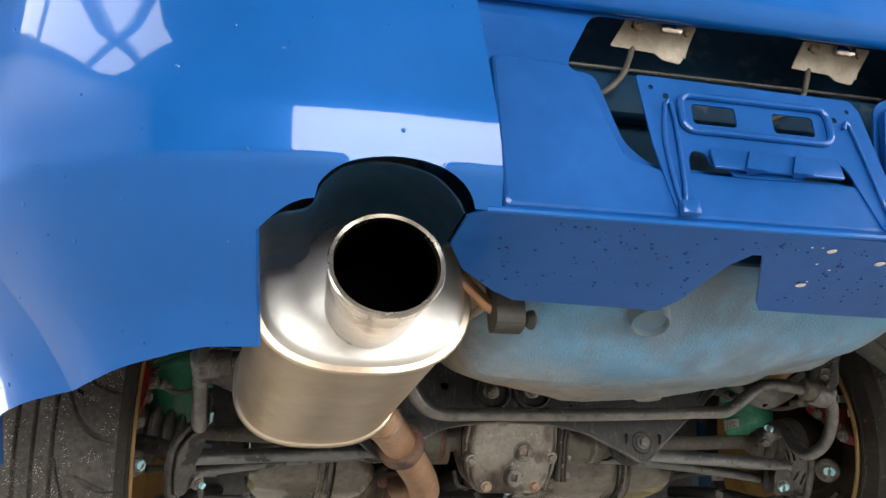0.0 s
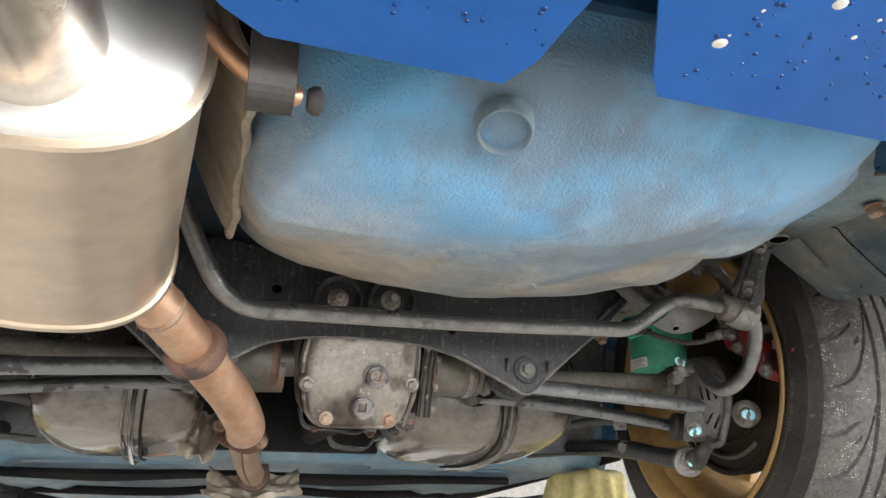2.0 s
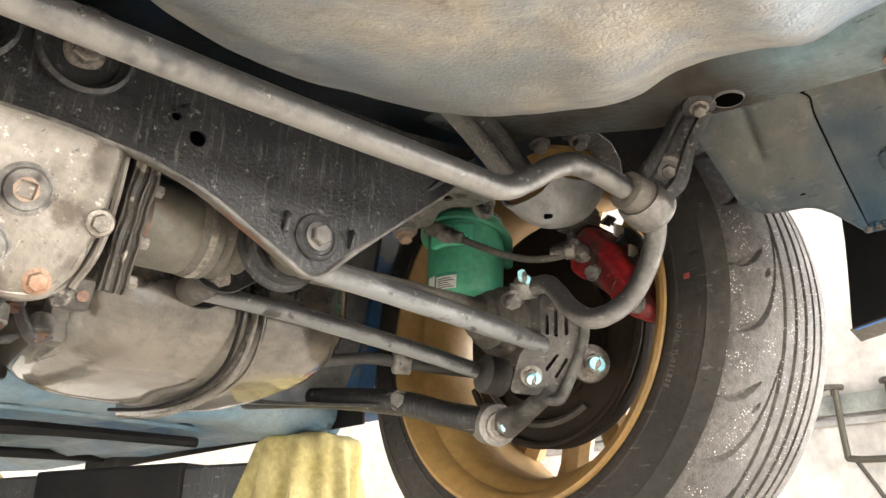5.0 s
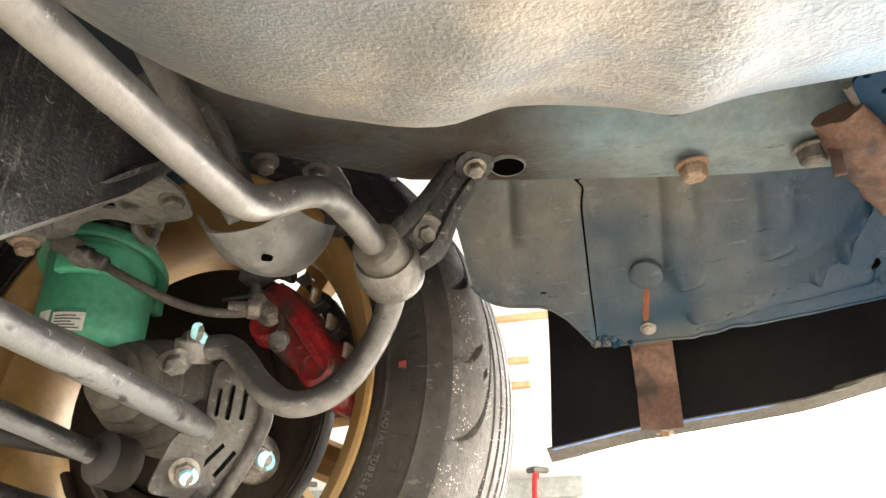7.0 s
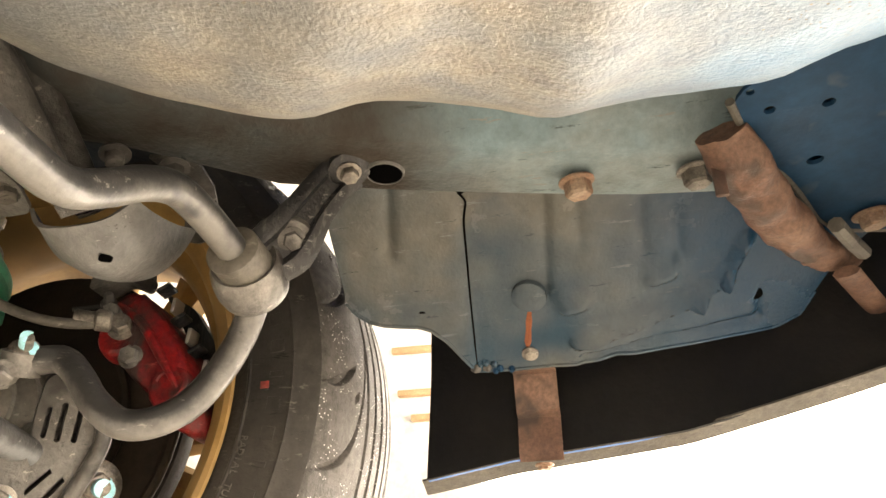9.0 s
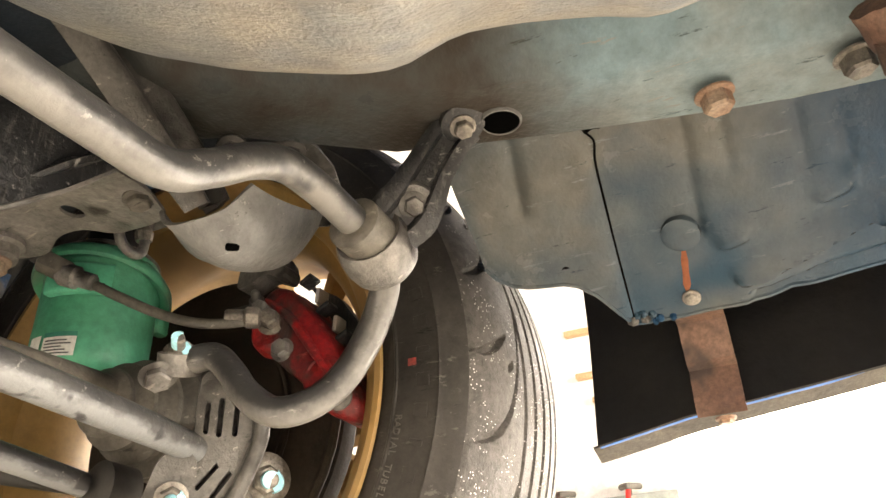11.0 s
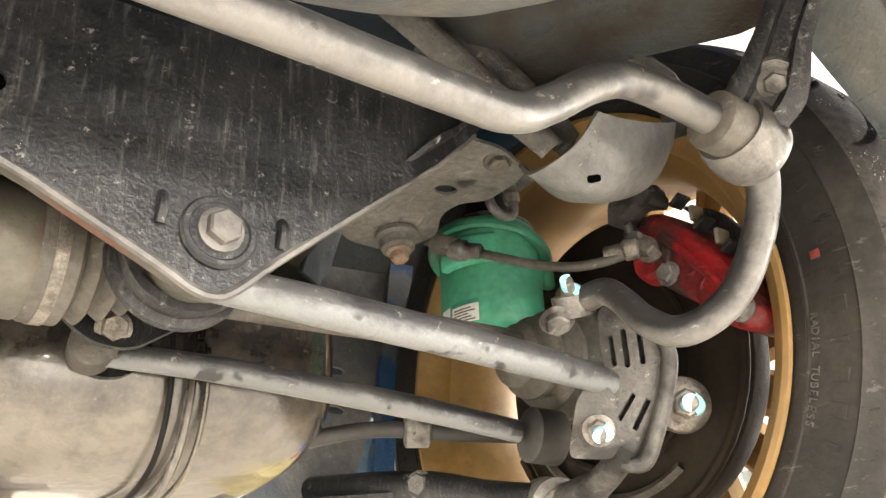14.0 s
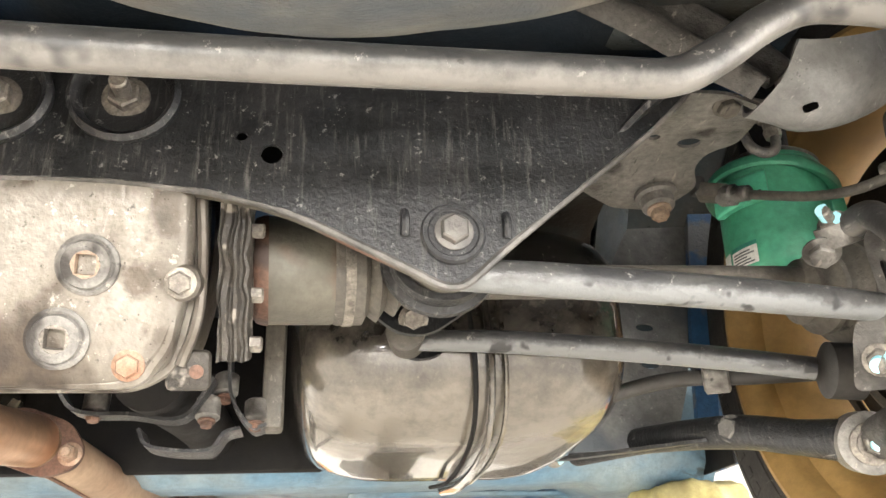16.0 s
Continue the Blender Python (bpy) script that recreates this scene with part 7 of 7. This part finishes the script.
# ---- lift under the car ----
def rag(name, at, w, d, h, seed, tone):
    """A cloth draped over a lift pad."""
    rg = random.Random(seed)
    ph = [rg.uniform(0, 6.28) for _ in range(6)]
    bm = bmesh.new()
    rows = []
    n = 96
    for f, z in ((0.0, 0.0), (0.3, 0.0), (0.6, 0.0), (0.8, -0.001), (0.92, -0.004), (1.0, -0.014), (1.03, -0.03), (1.06, -0.05), (1.09, -0.08), (1.13, -0.11), (1.16, -0.145), (1.2, -0.18), (1.23, -0.215), (1.27, -0.25), (1.32, -h)):
        ring = []
        for k in range(n):
            a = 2 * math.pi * k / n
            fold = 1 + (0.13 * math.sin(3 * a + ph[0]) + 0.11 * math.sin(7 * a + ph[1] + 2 * z) + 0.07 * math.sin(12 * a + ph[2] - 5 * z) + 0.10 * noise.noise((2.5 * math.cos(a), 2.5 * math.sin(a), 9 * z + seed))) * min(1, 0.15 - z * 9)
            ca, sa = math.cos(a), math.sin(a)
            q = max(abs(ca), abs(sa)) ** -0.55
            drop = (0.03 * math.sin(2 * a + ph[3]) + 0.018 * math.sin(5 * a + ph[4])) * (-z / h)
            ring.append((w * f * fold * ca * q, d * f * fold * sa * q, z + drop + 0.004 * math.sin(4 * a + ph[5]) + 0.006 * noise.noise((ca * f * 4, sa * f * 4, seed))))
        rows.append(ring)
    grid(bm, rows, close_v=True)
    bmesh.ops.remove_doubles(bm, verts=bm.verts[:], dist=1e-5)
    ob = part(name, thicken(bm, 0.004), RAG, None, sharp=80)
    ob.location = at
    return tagged(ob, tone, "cloth", "cloths on the lift pads")


PADS = [(0.69, 0.69), (-0.69, 0.69), (0.40, 1.98), (-0.46, 1.98)]
lift = empty("car_lift", (0, 1.3, 0), "black mid-rise scissor lift with swing arms under the car", "lift")


def lpart(name, bm, material, label=""):
    bm.transform(Matrix.Translation((0, -1.3, 0)))
    return part(name, bm, material, lift, label, smooth=False)


for i, (px, py) in enumerate(PADS):
    lpart("pad", lathe([(0, 0.05), (0.02, 0.062), (0.05, 0.062), (0.056, 0.055)], (px, py, LIFT - 0.092), (0, 0, 1), 24), RUB, "black rubber lift pad")
    lpart("pad_post", lathe([(0, 0.03), (0.10, 0.03)], (px, py, LIFT - 0.19), (0, 0, 1), 20), GREY_METAL)
for (px, py), (qx, qy) in zip(PADS, ((0.37, 1.75), (-0.37, 1.75), (0.2, 1.4), (-0.2, 1.4))):
    a, b = V((px, py, LIFT - (0.120 if py < 1 else 0.165))), V((qx, qy, LIFT - 0.105 if py < 1 else LIFT - 0.22))
    d = (b - a)
    rot = Matrix.Rotation(math.atan2(d.y, d.x), 4, "Z")
    lpart("swing_arm", block((a + b) / 2, (d.length + 0.1, 0.10, 0.085), 0.006, rot), BLACK, "black steel swing arm")
    lpart("arm_sleeve", block(a.lerp(b, 0.45), (d.length * 0.42, 0.118, 0.10), 0.006, rot), BLACK_DULL, "wider sleeve of the arm")
for x in (-0.37, 0.37):
    lpart("arm_pivot", lathe([(0, 0.045), (0.13, 0.045), (0.135, 0.038)], (x * 0.95, 1.72, LIFT - 0.25), (0, 0, 1), 24), BLACK, "black pivot of the swing arm")
for x in (-0.3, 0.3):
    lpart("deck_beam", block((x, 1.65, LIFT - 0.29), (0.14, 1.3, 0.11), 0.008), BLACK)
    lpart("base_beam", block((x, 1.65, 0.05), (0.14, 1.7, 0.10), 0.008), BLACK)
    for s in (1, -1):
        a, b = V((x + 0.03 * s, 1.65 - 0.6 * s, 0.1)), V((x + 0.03 * s, 1.65 + 0.6 * s, LIFT - 0.33))
        d = b - a
        lpart("scissor_leg", block((a + b) / 2, (0.05, d.length, 0.11), 0.006, Matrix.Rotation(math.atan2(d.z, d.y), 4, "X")), BLACK)
rag("cloth", (0.69, 0.69, LIFT - 0.026), 0.078, 0.078, 0.30, 1, "crumpled yellow cloth draped over a lift pad")
rag("cloth", (-0.69, 0.69, LIFT - 0.026), 0.078, 0.078, 0.28, 2, "crumpled yellow cloth draped over a lift pad")
rag("cloth", (0.40, 1.98, LIFT - 0.026), 0.085, 0.085, 0.24, 3, "crumpled yellow cloth draped over a far lift pad")
rag("cloth", (-0.46, 1.98, LIFT - 0.026), 0.085, 0.085, 0.24, 4, "brownish crumpled cloth draped over a far lift pad")

# ---- things on the walls ----
WX = 4.5
rack = empty("wall_rack", (WX, 0.9, 2.08), "grey steel wall rack with hooks", "rack")


def rpart(name, bm, material, label="", parent=None):
    bm.transform(Matrix.Translation((-WX, -0.9, -2.08)))
    return part(name, bm, material, parent or rack, label)


rpart("rail", block((WX - 0.05, 1.9, 2.205), (0.06, 3.3, 0.11), 0.012), RACK, "horizontal grey steel rail")
rpart("lower_rail", block((WX - 0.03, 1.9, 2.115), (0.05, 3.3, 0.04), 0.008), GREY_METAL)
for y in (0.50, 0.86, 0.93, 1.04, 1.35, 1.9):
    rpart("hook", tube([(WX - 0.05, y - 0.05, 2.30), (WX - 0.13, y, 2.295), (WX - 0.05, y + 0.05, 2.305)], 0.017, 8, 4), GRIT, "dark steel hook")
    rpart("hook_stem", tube([(WX - 0.07, y, 2.31), (WX - 0.07, y, 2.20)], 0.010, 8, 1), GRIT)
for pts in ([(0.50, 2.30), (0.51, 2.15), (0.49, 1.9), (0.52, 1.6)], [(1.05, 2.64), (1.00, 2.58), (0.957, 2.353), (0.921, 2.303), (0.91, 2.093), (0.891, 1.947), (0.787, 1.829), (0.766, 1.746), (0.62, 1.745)]):
    ob = part("red_strap", tube([(WX - 0.115, y, z) for y, z in pts], 0.014, 8, 5, flat=0.4), RED_STRAP)
    tagged(ob, "bright red ratchet strap hanging from a wall hook", "strap", "straps on the wall rack")
ob = part("red_strap", tube([(WX - 0.10, y, z) for y, z in ((0.93, 2.31), (0.905, 2.2), (0.885, 2.05), (0.880, 1.98))], [0.016, 0.020, 0.018, 0.012], 8, 4, flat=0.3), RED_STRAP)
tagged(ob, "folded bright red strap on a wall hook", "strap", "straps on the wall rack")
loop = part("hanger_frame", tube([(WX - 0.1, y, z) for y, z in ((1.045, 2.31), (1.04, 2.105), (1.016, 1.97), (1.022, 1.915), (1.06, 1.90), (1.282, 1.909), (1.31, 1.96), (1.32, 2.28))], 0.018, 10, 5), RACK_DARK)
tagged(loop, "dark tubular hanger frame on the wall rack", "hanger")
loop = part("wire_loop", tube([(WX - 0.085, y, z) for y, z in ((1.071, 1.905), (1.08, 1.80), (1.10, 1.72), (1.16, 1.71), (1.194, 1.764), (1.273, 1.90))], 0.012, 10, 5), GRIT)
tagged(loop, "thin grey wire loop hanging from a frame", "loop")
for y, z, ln in ((0.55, 3.22, 0.42), (0.62, 2.95, 0.2), (0.58, 2.80, 0.12)):
    ob = part("wall_batten", block((WX - 0.03, y, z), (0.05, ln, 0.035), 0.006), WOOD)
    tagged(ob, "short pale wooden batten fixed to the white wall", "batten", "battens on the wall")
# end wall: boards and cabinets seen low under the car
board = slab("orange_board", (-0.75, 7.9, 1.2), (-0.2, 7.98, 2.2), ORANGE, "orange notice board on the end wall", 0.01, "", "board")
cab = empty("tool_cabinet", (4.0, 4.2, 0), "red workshop tool cabinet beside the wall", "cabinet")
part("body", block((0, 0, 0.80), (0.6, 0.7, 1.6), 0.01), RED_STRAP, cab)
for k in range(5):
    part("drawer", block((-0.305, 0, 0.35 + 0.28 * k), (0.02, 0.64, 0.24), 0.006), RED_STRAP, cab)
    part("handle", block((-0.322, 0, 0.44 + 0.28 * k), (0.012, 0.5, 0.02), 0.004), BOLT, cab, "chrome handle")
drum = part("blue_drum", lathe([(0, 0.28), (0.02, 0.29), (0.3, 0.285), (0.31, 0.295), (0.33, 0.285), (0.6, 0.285), (0.61, 0.295), (0.63, 0.285), (0.86, 0.29), (0.88, 0.28), (0.88, 0)], (0, 0, 0), (0, 0, 1), 40), TOOL_BLUE)
drum.location = (4.0, 2.9, 0)
tagged(drum, "blue steel drum standing by the wall", "drum")
